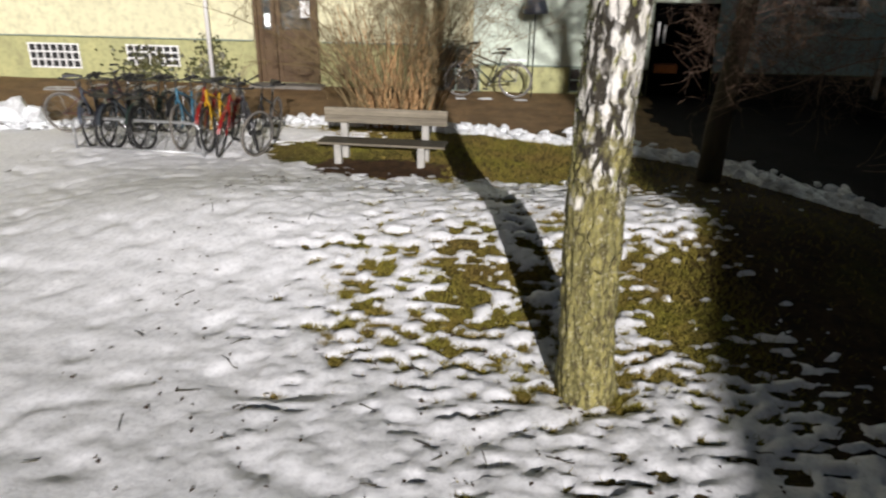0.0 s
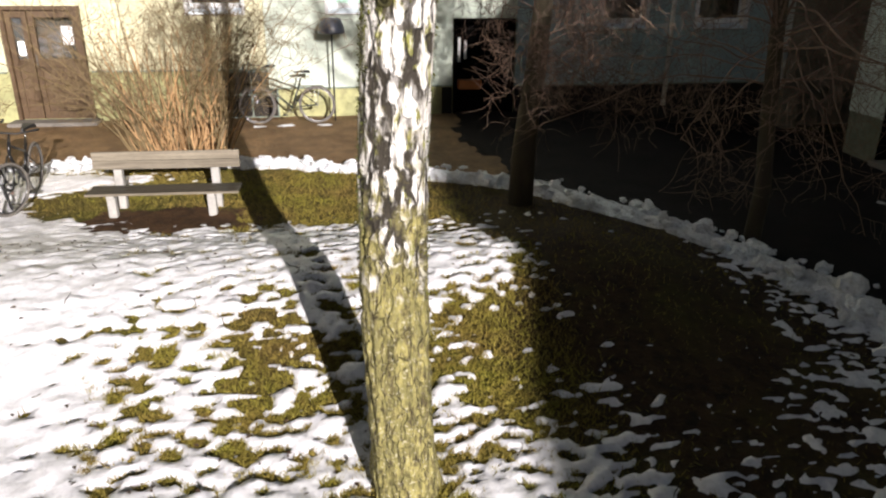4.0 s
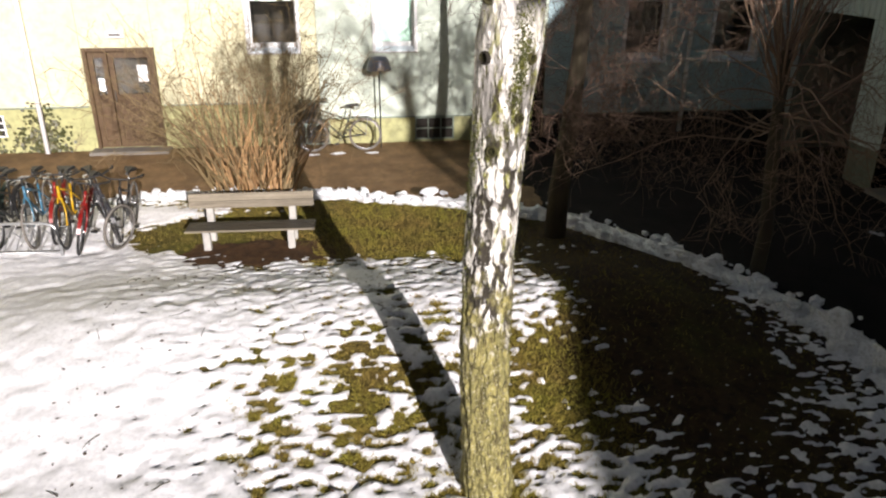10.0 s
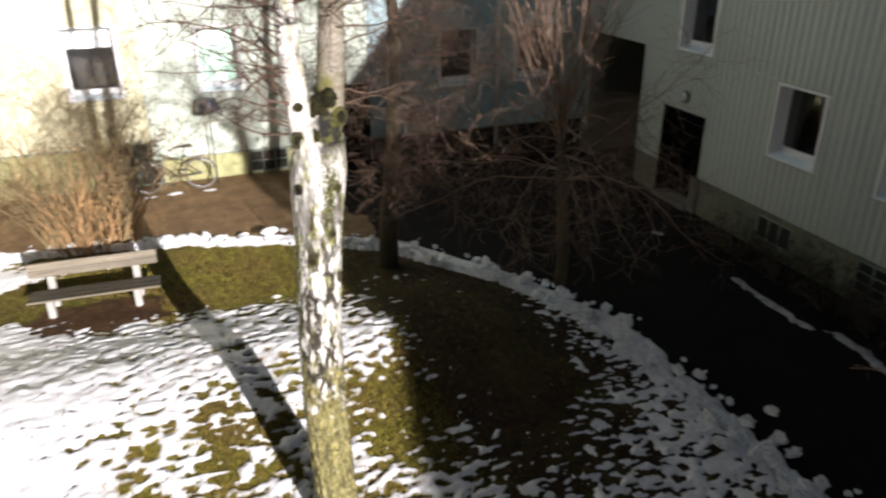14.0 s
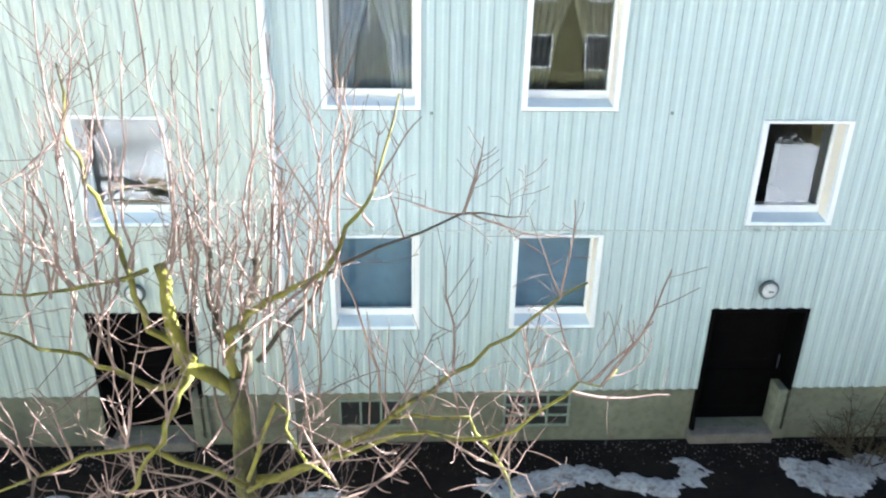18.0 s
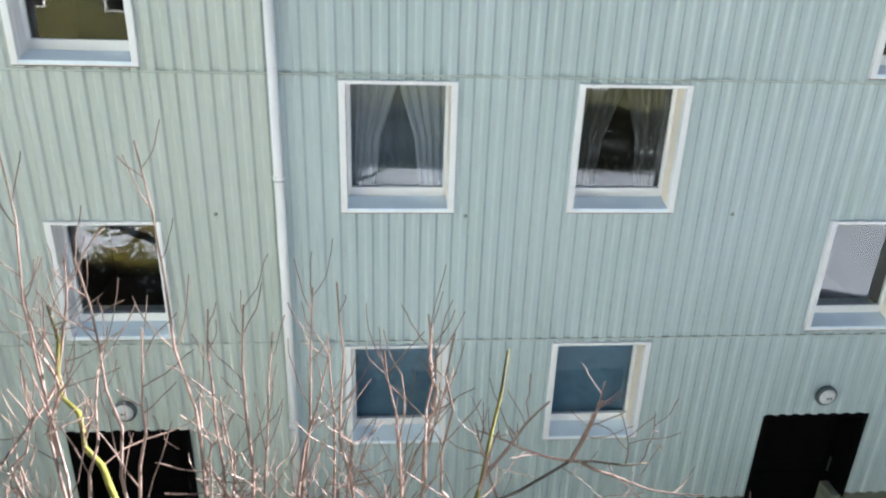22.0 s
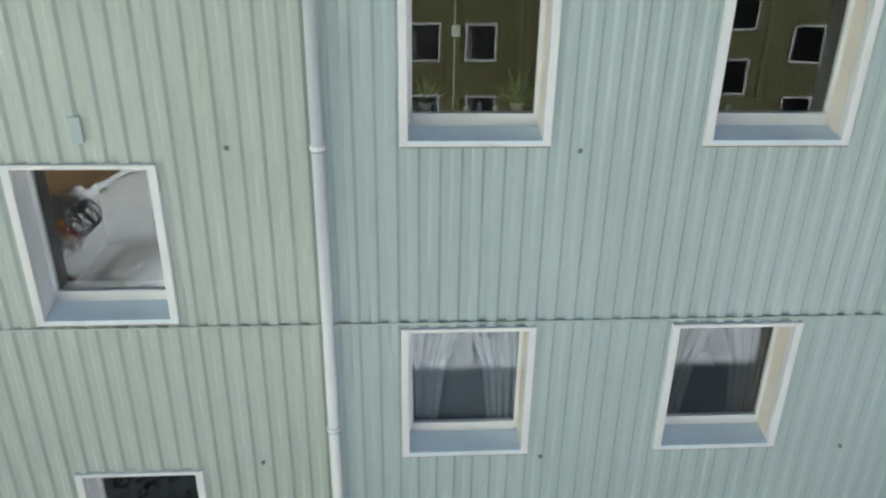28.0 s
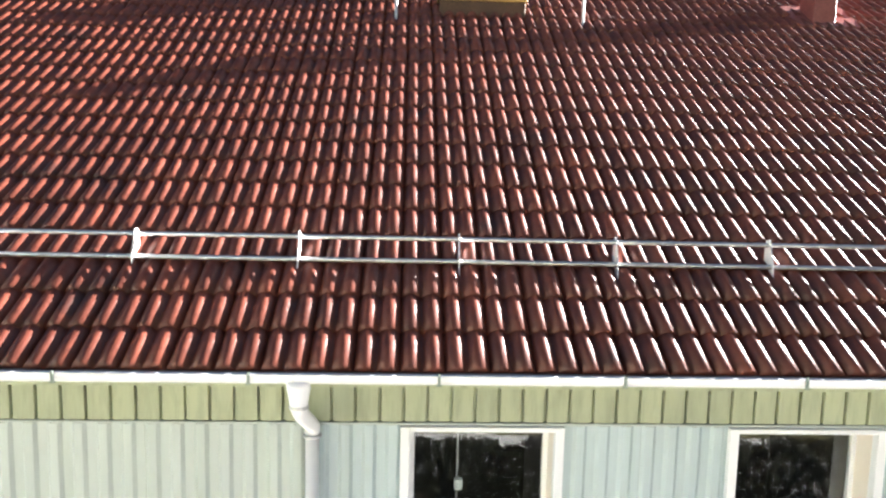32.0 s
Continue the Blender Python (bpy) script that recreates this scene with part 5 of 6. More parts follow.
def birch():
    w = Wood(3)
    th = thing("birch_tree", pose(-8.55, 3.68, 0.0), label="leaning white birch with a mossy fissured lower trunk", category="tree")
    axis = [(0.0, 0.0, 0.02, 0.27), (0.0, 0, 0.22, 0.215), (-0.02, 0, 0.5, 0.2), (-0.04, 0, 1.1, 0.192), (-0.06, 0, 1.7, 0.188), (-0.045, 0, 2.3, 0.185), (-0.02, 0, 2.9, 0.184), (0.01, 0, 3.4, 0.19), (0.05, 0, 3.9, 0.22), (0.07, 0, 4.15, 0.2), (0.075, 0, 4.3, 0.15), (0.08, 0, 4.45, 0.085), (0.08, 0, 4.56, 0.02)]
    n = 72
    g, m = w.thick, []
    fine = []
    for (x0, y0, z0, r0), (x1, y1, z1, r1) in zip(axis, axis[1:]):
        k = max(1, int((z1 - z0) / 0.028))
        fine += [tuple(a + (b - a) * i / k for a, b in zip((x0, y0, z0, r0), (x1, y1, z1, r1))) for i in range(k)]
    for x, y, z, r in fine:
        plates = 0.022 * (0.25 + 0.75 * smooth01((3.3 - z) / 1.6)) * smooth01((4.5 - z) / 0.4)
        for i in range(n):
            a = 2 * math.pi * i / n
            q = Vector((math.cos(a) * 2.2, math.sin(a) * 2.2, z * 1.8))
            p = Vector((math.cos(a) * 3.4, math.sin(a) * 3.4, z * 3.0))
            ridge = 1 - 2.2 * abs(noise.noise(p)) - 0.9 * abs(noise.noise(p * 2.3 + Vector((9, 0, 0))))
            rr = r * (1 + 0.05 * noise.noise(q)) + plates * max(-1.0, ridge - 0.35) + 0.05 * smooth01((0.4 - z) / 0.4) * max(0, math.sin(a * 3 + 1))
            m.append((x + rr * math.cos(a), y + rr * math.sin(a), z))
    g.add(m, [(i * n + k, i * n + (k + 1) % n, (i + 1) * n + (k + 1) % n, (i + 1) * n + k) for i in range(len(fine) - 1) for k in range(n)])
    left = [(0.0, 0, 4.0), (-0.07, 0, 4.35), (-0.1, 0.02, 4.9), (-0.08, 0.03, 5.6), (-0.15, 0.05, 6.6), (-0.1, 0.1, 8.0), (-0.2, 0.15, 10.0), (-0.15, 0.2, 12.0)]
    right = [(0.1, 0, 4.0), (0.18, 0.02, 4.4), (0.23, 0.02, 5.0), (0.27, 0.05, 5.7), (0.3, 0.0, 6.8), (0.42, 0.05, 8.4), (0.4, 0.1, 10.5), (0.5, 0.1, 12.5)]
    w.limb(left, 0.105, 0.03, 14)
    # Second stem's bark: moss stains, and twig shadow put in as grey.
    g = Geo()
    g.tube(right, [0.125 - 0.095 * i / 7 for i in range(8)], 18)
    g.part("stem", M_BIRCH_GREY, th, "moss-stained second stem, greyed for the shadow on it", smooth=True)
    for pts in (left, right):
        w.sprout(pts[1:], 0.03, 14, 1.2, 2, rise=-0.03, spread=1.2, start=0.12, bend=0.4)
    low = [(-0.12, -0.05, 4.45), (-0.3, -0.08, 4.5), (-0.5, -0.05, 4.75)]
    w.sprout(low, 0.014, 5, 0.8, 1, rise=-0.03)
    w.limb(low, 0.016, 0.008)
    w.finish(th, M_BIRCH, M_TWIG_DARK, M_TWIG_DARK)
    def knot(bx, by, z, rx, rz, a, rim=True):
        """A healed branch scar: a ring of bark round a dark hollow, facing the angle a. Without the rim, a black patch
        painted as crotch shadow.
        """
        d, e = Vector((math.cos(a), math.sin(a), 0)), Vector((-math.sin(a), math.cos(a), 0))
        rings = ((1.35, -0.03), (1.22, 0.008), (1.0, 0.014), (0.84, 0.002)), ((0.9, 0.002), (0.7, 0.001), (0.4, -0.004), (0.0, -0.006))
        if not rim:
            rings = ((), ((1.15, -0.03), (1.0, 0.01), (0.7, 0.022), (0.4, 0.02), (0.0, 0.024)))
        for rows, name, mat in zip(rings, ("callus", "hollow"), (M_TRUNK_MOSS, M_BURR)):
            g, m = Geo(), []
            for k, h in rows:
                for i in range(20):
                    u = 2 * math.pi * i / 20
                    j = k * (1 + 0.16 * noise.noise(Vector((2 * math.cos(u) + z * 9, 2 * math.sin(u), bx * 9))) + (0.0 if rim else 0.22 * noise.noise(Vector((5 * math.cos(u), 5 * math.sin(u), z * 7)))))
                    m.append(Vector((bx, by, z)) + e * (rx * j * math.cos(u)) + Vector((0, 0, rz * j * math.sin(u))) + d * h)
            if m:
                g.add(m, [(i * 20 + k, i * 20 + (k + 1) % 20, (i + 1) * 20 + (k + 1) % 20, (i + 1) * 20 + k) for i in range(len(rows) - 1) for k in range(20)])
                g.part(name, mat, th, "black patch for a cut branch's hollow and the crotch shadow" if name == "hollow" else "mossy ring of bark round a scar", smooth=True)

    for dx, z, r in ((-0.13, 3.8, 0.034), (0.15, 3.8, 0.028), (-0.08, 3.2, 0.03), (0.09, 3.42, 0.026)):
        cx, cr = (float(np.interp(z, [p[2] for p in axis], [p[q] for p in axis])) for q in (0, 3))
        a = -math.acos(max(-0.9, min(0.9, (dx - cx) / cr)))
        knot(cx + (cr + 0.014) * math.cos(a), (cr + 0.014) * math.sin(a), z, r, r * 1.05, a)
    knot(-0.105, -0.115, 4.18, 0.044, 0.05, -1.75)
    knot(0.235, -0.1, 4.33, 0.048, 0.06, -1.2)
    knot(-0.08, -0.095, 4.43, 0.03, 0.028, -1.6)
    # Rimless black patches: shadow between the stems, put in as colour.
    knot(0.075, -0.1, 4.36, 0.06, 0.15, -1.55, False)
    knot(0.15, -0.115, 4.48, 0.06, 0.07, -1.5, False)
    knot(0.03, -0.16, 4.18, 0.03, 0.09, -1.6, False)
    # moss tufts on the bark: angle, height, spread of both, count
    g = Geo()
    for a0, z0, da, dz, count in ((3.35, 2.75, 0.3, 0.35, 420), (3.5, 3.15, 0.22, 0.16, 200), (3.3, 2.1, 0.25, 0.35, 240), (-1.35, 3.75, 0.12, 0.17, 2400), (-1.5, 4.02, 0.1, 0.1, 220), (-0.7, 4.25, 0.2, 0.12, 300), (-2.2, 3.25, 0.3, 0.08, 160),
                                  (-0.4, 3.4, 0.2, 0.12, 130), (3.4, 4.3, 0.25, 0.14, 150), (0.1, 2.9, 0.25, 0.5, 220), (-0.3, 1.9, 0.25, 0.5, 200)):
        for _ in range(count):
            a, z = w.rnd.gauss(a0, da), w.rnd.gauss(z0, dz)
            cx = np.interp(z, [p[2] for p in axis], [p[0] for p in axis])
            r = np.interp(z, [p[2] for p in axis], [p[3] for p in axis]) + w.rnd.uniform(-0.012, 0.016)
            p = Vector((cx + r * math.cos(a), r * math.sin(a), z))
            d = Vector((math.cos(a), math.sin(a), w.rnd.gauss(0, 0.7))) * w.rnd.uniform(0.004, 0.011)
            e = Vector((-math.sin(a), math.cos(a), w.rnd.gauss(0, 0.6))) * w.rnd.uniform(0.004, 0.008)
            g.add([p - e, p + d, p + e, p - d], [(0, 1, 2, 3)])
    tagged(g.part("moss", M_MOSS, th, "olive moss and lichen on the bark"), kind="stuff")
    # thin mossy twigs below the fork
    tw = Wood(6)
    for i in range(30):
        s0 = -1 if i % 4 else 1
        p = Vector((0.05 + s0 * 0.2, w.rnd.uniform(-0.1, 0.05), w.rnd.uniform(4.1, 5.2)))
        pts = tw.wander(p, (s0, w.rnd.gauss(0, 0.4), w.rnd.uniform(-0.1, 0.9)), w.rnd.uniform(0.3, 0.9), 0.45, 0.02, 8)
        tw.limb(pts, 0.009, 0.003)
        tw.sprout(pts, 0.005, 6, 0.3, 1, spread=1.1, bend=0.5)
    tagged(tw.thin.part("twig_growth", M_TWIG_DARK, th), kind="stuff")


def dark_tree():
    """The tree by the bank, in the house's shade."""
    w = Wood(14)
    th = thing("bare_tree", pose(-6.57, 8.85, 0.3), label="bare dark tree beside the snow bank", category="tree")
    trunk = [(0, 0, -0.05), (0.02, 0, 0.8), (0.12, 0, 1.8), (0.18, 0, 2.7), (0.22, 0, 3.5), (0.2, 0, 4.5), (0.3, 0.1, 6.0), (0.2, 0.2, 7.5)]
    w.limb(trunk, 0.17, 0.04, 14)
    w.sprout(trunk[2:], 0.019, 32, 1.8, 2, rise=0.02, spread=1.3, start=0.0, bend=0.5)
    w.finish(th, M_BARK_DARK, M_BARK_DARK, M_TWIG_DARK)


def drooping_tree():
    w = Wood(22)
    th = thing("bare_tree", pose(-4.25, 7.2, 0.2), label="small bare tree with arching grey-brown branches", category="tree")
    trunk = [(0, 0, -0.05), (0.03, -0.02, 0.8), (-0.03, 0.02, 1.6), (-0.1, 0, 2.4), (-0.12, 0, 3.1)]
    w.limb(trunk, 0.1, 0.07, 12)
    top = Vector(trunk[-1])
    for i in range(25):
        a = 2 * math.pi * i / 25 + w.rnd.uniform(-0.2, 0.2)
        way = Vector((math.cos(a), math.sin(a), w.rnd.uniform(0.0, 0.5)))
        base = Vector(trunk[2]).lerp(top, w.rnd.uniform(0.2, 1.0))
        pts = w.wander(base, way, w.rnd.uniform(1.6, 3.0), 0.35, -0.09, 9)
        w.limb(pts, 0.0135, 0.0035)
        w.sprout(pts, 0.007, 11, 1.0, 1, rise=-0.04, spread=1.1, bend=0.5)
    for i in range(40):
        way = Vector((w.rnd.gauss(0, 0.3), w.rnd.gauss(0, 0.3), 1))
        pts = w.wander(Vector(trunk[3]).lerp(top, w.rnd.uniform(0, 1)), way, w.rnd.uniform(1.5, 3.2), 0.12, 0.03, 7)
        w.limb(pts, 0.0135, 0.003)
        w.sprout(pts, 0.007, 7, 0.6, 0, rise=0.06, spread=0.8)
    w.finish(th, M_BARK_DARK, M_TWIG, M_TWIG)


def tall_tree():
    """Stands beside the path out of sight; its crown shades the end house."""
    w = Wood(57)
    th = thing("bare_tree", pose(-3.2, -6.9, 0.0), label="tall bare tree beside the path", category="tree")
    trunk = [(0, 0, -0.05), (0.05, 0, 2.5), (0.0, 0, 5.0), (0.05, 0.05, 7.2), (-0.12, 0, 8.25)]
    w.limb(trunk, 0.17, 0.11, 12)
    for pts, r in (([(-0.12, 0, 8.2), (0.1, 0, 8.36), (0.32, 0.1, 8.48), (0.6, 0.1, 8.8), (0.75, 0.2, 9.3)], 0.06), ([(-0.02, 0, 7.3), (-0.35, 0, 7.48), (-0.7, 0.1, 7.6), (-1.0, 0.1, 7.85), (-1.2, 0, 8.3)], 0.045),
                   ([(-0.12, 0, 8.2), (-0.32, 0, 8.45), (-0.4, 0.1, 9.0), (-0.7, 0.1, 9.6)], 0.05), ([(-0.06, 0, 7.7), (0.28, 0, 7.85), (0.5, -0.1, 8.15), (0.95, -0.1, 8.4)], 0.035)):
        w.limb(pts, r, 0.014)
        w.sprout(pts, 0.024, 8, 0.9, 1, rise=0.03, spread=1.1, bend=0.45)
    for a, ln, up in ((0.4, 2.6, 0.7), (3.4, 2.8, 0.6), (1.9, 2.2, 1.2), (5.0, 2.4, 1.0), (2.7, 2.6, 0.4), (0.1, 2.4, 0.35)):
        pts = w.wander(Vector(trunk[-1]) - Vector((0, 0, 0.9 * w.rnd.random())), (math.cos(a), math.sin(a), up), ln, 0.3, 0.03, 7)
        w.limb(pts, 0.05, 0.014)
        w.sprout(pts, 0.03, 9, 1.1, 2, rise=0.03, spread=1.1, bend=0.4)
    w.finish(th, M_BARK_DARK, M_BARK_DARK, M_TWIG)


def pollard():
    th = thing("pollard_tree", pose(-4.6, 0.1, 0.15), label="pollarded bare tree with mossy limbs and pale upright shoots", category="tree")
    limbs = [
        ([(0.16, 0.02, -0.1), (0.14, 0.0, 1.2), (0.12, -0.03, 2.4), (0.1, -0.05, 3.2), (0.1, -0.06, 3.75), (0.1, -0.07, 3.95)], 0.075, 0.05),
        ([(0.1, -0.08, 3.82), (0.1, 0.15, 3.99), (0.1, 0.23, 4.05), (0.1, 0.26, 4.33), (0.15, 0.29, 4.62)], 0.045, 0.034),
        ([(0.1, -0.06, 3.74), (0.1, -0.03, 4.05), (0.1, -0.04, 4.22), (0.1, -0.16, 4.35), (0.1, -0.35, 4.46), (-0.1, -0.61, 4.69), (0.0, -0.71, 4.89), (0.1, -0.85, 5.05), (0.4, -0.98, 5.48)], 0.03, 0.006),
        ([(0.1, -0.08, 3.9), (0.1, -0.14, 4.19), (0.3, -0.14, 4.37), (0.44, -0.15, 4.53)], 0.03, 0.024),
        ([(0.1, 0.16, 4.05), (0.1, 0.38, 4.25), (0.1, 0.43, 4.57), (0.4, 0.62, 4.7), (0.54, 0.78, 4.94), (0.6, 0.86, 5.16), (0.6, 0.84, 5.59)], 0.022, 0.007),
        ([(0.1, 0.2, 3.94), (0.1, 0.41, 3.88), (0.1, 0.6, 4.0), (0.1, 0.86, 4.12), (0.1, 1.17, 4.24)], 0.022, 0.007),
        ([(0.1, 0.34, 4.61), (0.1, 0.74, 4.5), (0.1, 1.12, 4.47)], 0.014, 0.006),
        ([(0.1, -0.02, 4.15), (0.2, 0.07, 4.35), (0.3, 0.07, 4.68)], 0.022, 0.015),
        ([(0.1, -0.03, 3.22), (0.1, -0.27, 3.23), (0.1, -0.58, 3.41), (0.1, -0.93, 3.67), (0.1, -1.27, 3.95), (0.1, -1.6, 4.19), (0.1, -2.0, 4.52)], 0.03, 0.006),
        ([(-0.1, 0.12, 4.08), (-0.2, 0.19, 3.96), (-0.3, 0.33, 3.72), (-0.3, 0.48, 3.46), (-0.3, 0.63, 3.15)], 0.018, 0.007),
        ([(0.2, -0.16, 3.98), (0.3, -0.37, 4.22), (0.4, -0.63, 4.49), (0.6, -1.35, 4.74), (0.6, -1.74, 4.72)], 0.016, 0.004),
        ([(-0.1, -0.92, 3.8), (-0.3, -1.34, 3.94), (-0.4, -1.52, 3.68), (-0.4, -1.59, 3.42)], 0.013, 0.005),
        ([(0.0, -0.09, 3.3), (-0.3, -0.35, 4.04), (-0.5, -0.47, 3.93), (-0.5, -0.67, 3.68)], 0.014, 0.005),
        ([(0.0, -0.06, 3.26), (-0.3, 0.33, 3.79), (-0.4, 0.6, 3.82), (-0.4, 1.06, 3.6)], 0.018, 0.006),
        ([(0.0, -0.08, 3.22), (-0.3, -0.96, 3.84), (-0.4, -1.42, 3.88), (-0.5, -1.78, 4.2), (-0.5, -2.02, 4.35)], 0.016, 0.005),
    ]
    leaders = [
        [(0.1, 0.69, 4.6), (0.4, 0.81, 5.06), (0.6, 0.9, 6.28)],
        [(0.1, 0.22, 4.64), (0.4, 0.26, 5.22), (0.54, 0.4, 6.28)],
        [(0.3, 0.06, 4.71), (0.4, 0.04, 5.69)],
        [(0.4, -0.12, 4.55), (0.5, -0.21, 5.71)],
        [(0.1, -0.41, 4.51), (0.3, -0.31, 5.13), (0.4, -0.31, 5.78)],
        [(0.1, 0.42, 4.6), (0.2, 0.43, 5.12), (0.2, 0.35, 5.71)],
        [(0.5, 0.87, 4.93), (0.6, 0.92, 5.74)],
        [(-0.1, -0.92, 3.82), (-0.2, -0.79, 4.45), (-0.1, -0.62, 4.87)],
        [(-0.2, -0.57, 3.88), (-0.2, -0.57, 4.49)],
        [(0.1, -0.84, 4.85), (0.1, -0.7, 5.04), (0.2, -0.74, 5.67)],
        [(0.0, -1.27, 4.02), (0.0, -1.22, 4.67)],
        [(-0.4, -1.7, 4.02), (-0.4, -1.57, 4.53)],
        [(0.1, 1.0, 4.17), (0.2, 1.01, 4.82)],
        [(0.1, 0.7, 4.02), (0.1, 0.55, 4.6)],
        [(0.1, 0.21, 4.01), (0.1, 0.1, 4.79)],
        [(0.1, -0.04, 4.19), (0.1, -0.15, 4.92)],
        [(0.1, -0.35, 4.43), (0.1, -0.5, 5.07)],
    ]
    shoots = Wood(32)
    rnd = shoots.rnd
    for _ in range(20):
        y = rnd.uniform(-0.7, 1.05)
        z = 4.1 + 0.35 * abs(y) + rnd.uniform(-0.1, 0.25)
        leaders.append([(rnd.uniform(0.0, 0.25), y * 0.9, z), (rnd.uniform(0.15, 0.45), y, z + rnd.uniform(0.5, 0.7)), (rnd.uniform(0.2, 0.6), y + rnd.gauss(0, 0.08), z + rnd.uniform(0.7, 1.5) - 0.4 * max(0, -y))])
    for i, (pts, r0, r1) in enumerate(limbs):
        fine = []
        for a, b in zip(pts, pts[1:]):
            a, b = Vector(a), Vector(b)
            fine += [a.lerp(b, t) + (Vector([rnd.gauss(0, 0.014) for _ in range(3)]) if i and t else Vector()) for t in (0, 0.33, 0.66)]
        fine.append(Vector(pts[-1]))
        n = len(fine)
        g = Geo().tube(fine, [(r0 + (r1 - r0) * j / (n - 1)) * rnd.uniform(0.9, 1.14) for j in range(n)], 14 if i == 0 else 9)
        g.part("trunk" if i == 0 else "limb", M_TRUNK_MOSS if i == 0 else M_BARK_MOSS if i not in (3, 7, 10) else M_BARK_DARK, th, smooth=True)
        if i == 0:
            continue
        for _ in range(7):
            t = rnd.random() ** 0.6
            j = min(n - 2, int(t * (n - 1)))
            p = fine[j].lerp(fine[j + 1], rnd.random())
            way = Vector((rnd.gauss(0, 0.35), rnd.gauss(0, 0.35), 1 if rnd.random() < 0.75 else -0.2))
            s = shoots.wander(p, way, rnd.uniform(0.25, 0.75), 0.17, 0.05, 7)
            shoots.limb(s, 0.0085, 0.0035)
            shoots.sprout(s, 0.006, 4, 0.26, 0, rise=0.08, spread=1.0)
        shoots.sprout(fine, 0.0072, 6, 0.55, 1, rise=0.02, spread=1.1, start=0.3, bend=0.35)
    for foot in leaders:
        pts = []
        for a, b in zip(foot, foot[1:]):
            a, b = Vector(a), Vector(b)
            pts += [a.lerp(b, k / 4) + Vector([rnd.gauss(0, 0.012) if k else 0 for _ in range(3)]) for k in range(4)]
        pts.append(Vector(foot[-1]))
        shoots.limb(pts, 0.009, 0.0032, 6)
        shoots.sprout(pts, 0.0055, 8, 0.34, 0, rise=0.1, spread=0.75)
    tagged(shoots.thin.part("crown", M_TWIG_PALE, th, "pale pink-brown shoots"), kind="stuff")
    # shoots cut back and hanging low over the path
    w = Wood(33)
    for i in range(20):
        a = w.rnd.uniform(0, 6.28)
        p = Vector((0.1, -0.05, w.rnd.uniform(2.5, 3.5)))
        pts = w.wander(p, (math.cos(a), math.sin(a), w.rnd.uniform(-0.1, 0.4)), w.rnd.uniform(0.7, 1.6), 0.35, -0.02, 8)
        w.limb(pts, 0.0105, 0.003)
        w.sprout(pts, 0.005, 5, 0.4, 1, rise=0.02, spread=1.1, bend=0.4)
    tagged(w.thin.part("low_crown", M_TWIG_PALE, th), kind="stuff")


def big_shrub():
    w = Wood(41)
    th = thing("bare_shrub", pose(-11.25, 11.3, 0.38), label="tall bare shrub of fanned red-brown stems behind the bench", category="shrub")
    for i in range(88):
        a = w.rnd.uniform(0, 2 * math.pi)
        r = 0.75 * math.sqrt(w.rnd.random())
        p = Vector((0.95 * r * math.cos(a), 0.55 * r * math.sin(a), -0.03))
        way = Vector((0.26 * r * math.cos(a) + w.rnd.gauss(-0.02, 0.11), 0.25 * math.sin(a), 1))
        pts = w.wander(p, way, w.rnd.uniform(0.6, 2.2), 0.2, -0.02, 7)
        w.limb(pts, w.rnd.uniform(0.0115, 0.0159), 0.006, 5)
    stems = w.thin
    w.thin = Geo()
    for i in range(58):
        a = w.rnd.uniform(0, 2 * math.pi)
        p = Vector((0.6 * math.cos(a), 0.35 * math.sin(a), 0.0))
        way = Vector((0.34 * math.cos(a) + w.rnd.gauss(-0.1, 0.16), 0.3 * math.sin(a), 1))
        pts = w.wander(p, way, w.rnd.uniform(2.0, 3.9), 0.26, -0.012, 11)
        w.limb(pts, 0.0155 * w.rnd.uniform(0.7, 1.0), 0.003)
        w.sprout(pts, 0.0085, 9, 0.8, 1, rise=0.01, spread=1.05, start=0.3, bend=0.6)
    tagged(stems.part("stem_mass", M_STEM, th, "dense red-brown young stems"), kind="stuff")
    tagged(w.thin.part("crown", M_TWIG_TAN, th), kind="stuff")


birch()
dark_tree()
drooping_tree()
tall_tree()
pollard()
big_shrub()


# ---- bench ----
def build_bench():
    th = thing("bench", pose(-11.05, 8.85, 0.35, 0, 0, -1.5), label="weathered wooden park bench on concrete legs", category="bench")
    for x in (-0.6, 0.58):
        boxes((x - 0.05, 0.32, 0, x + 0.05, 0.42, 0.72)).part("back_post", M_CONC, th, "pale concrete post", bevel=0.01)
        boxes((x - 0.05, -0.08, 0, x + 0.05, 0.02, 0.3)).part("leg", M_CONC, th, "pale concrete leg", bevel=0.01)
        boxes((x - 0.045, -0.1, 0.29, x + 0.045, 0.34, 0.335)).part("seat_bearer", M_CONC, th, bevel=0.008)
    for z, t in ((0.562, 0.0), (0.672, 0.006)):
        boxes((-0.87, 0.275 + t, z, 0.9, 0.318 + t, z + 0.108)).part("back_slat", M_BENCH, th, bevel=0.006)
    for y in (-0.12, 0.005, 0.13):
        boxes((-0.88, y, 0.345, 0.92, y + 0.112, 0.372)).part("seat_slat", M_BENCHSEAT, th, bevel=0.006)
    boxes((-0.88, -0.128, 0.343, 0.92, -0.122, 0.37)).part("seat_edge", M_BENCH, th, "pale strip along the front edge")
    return th


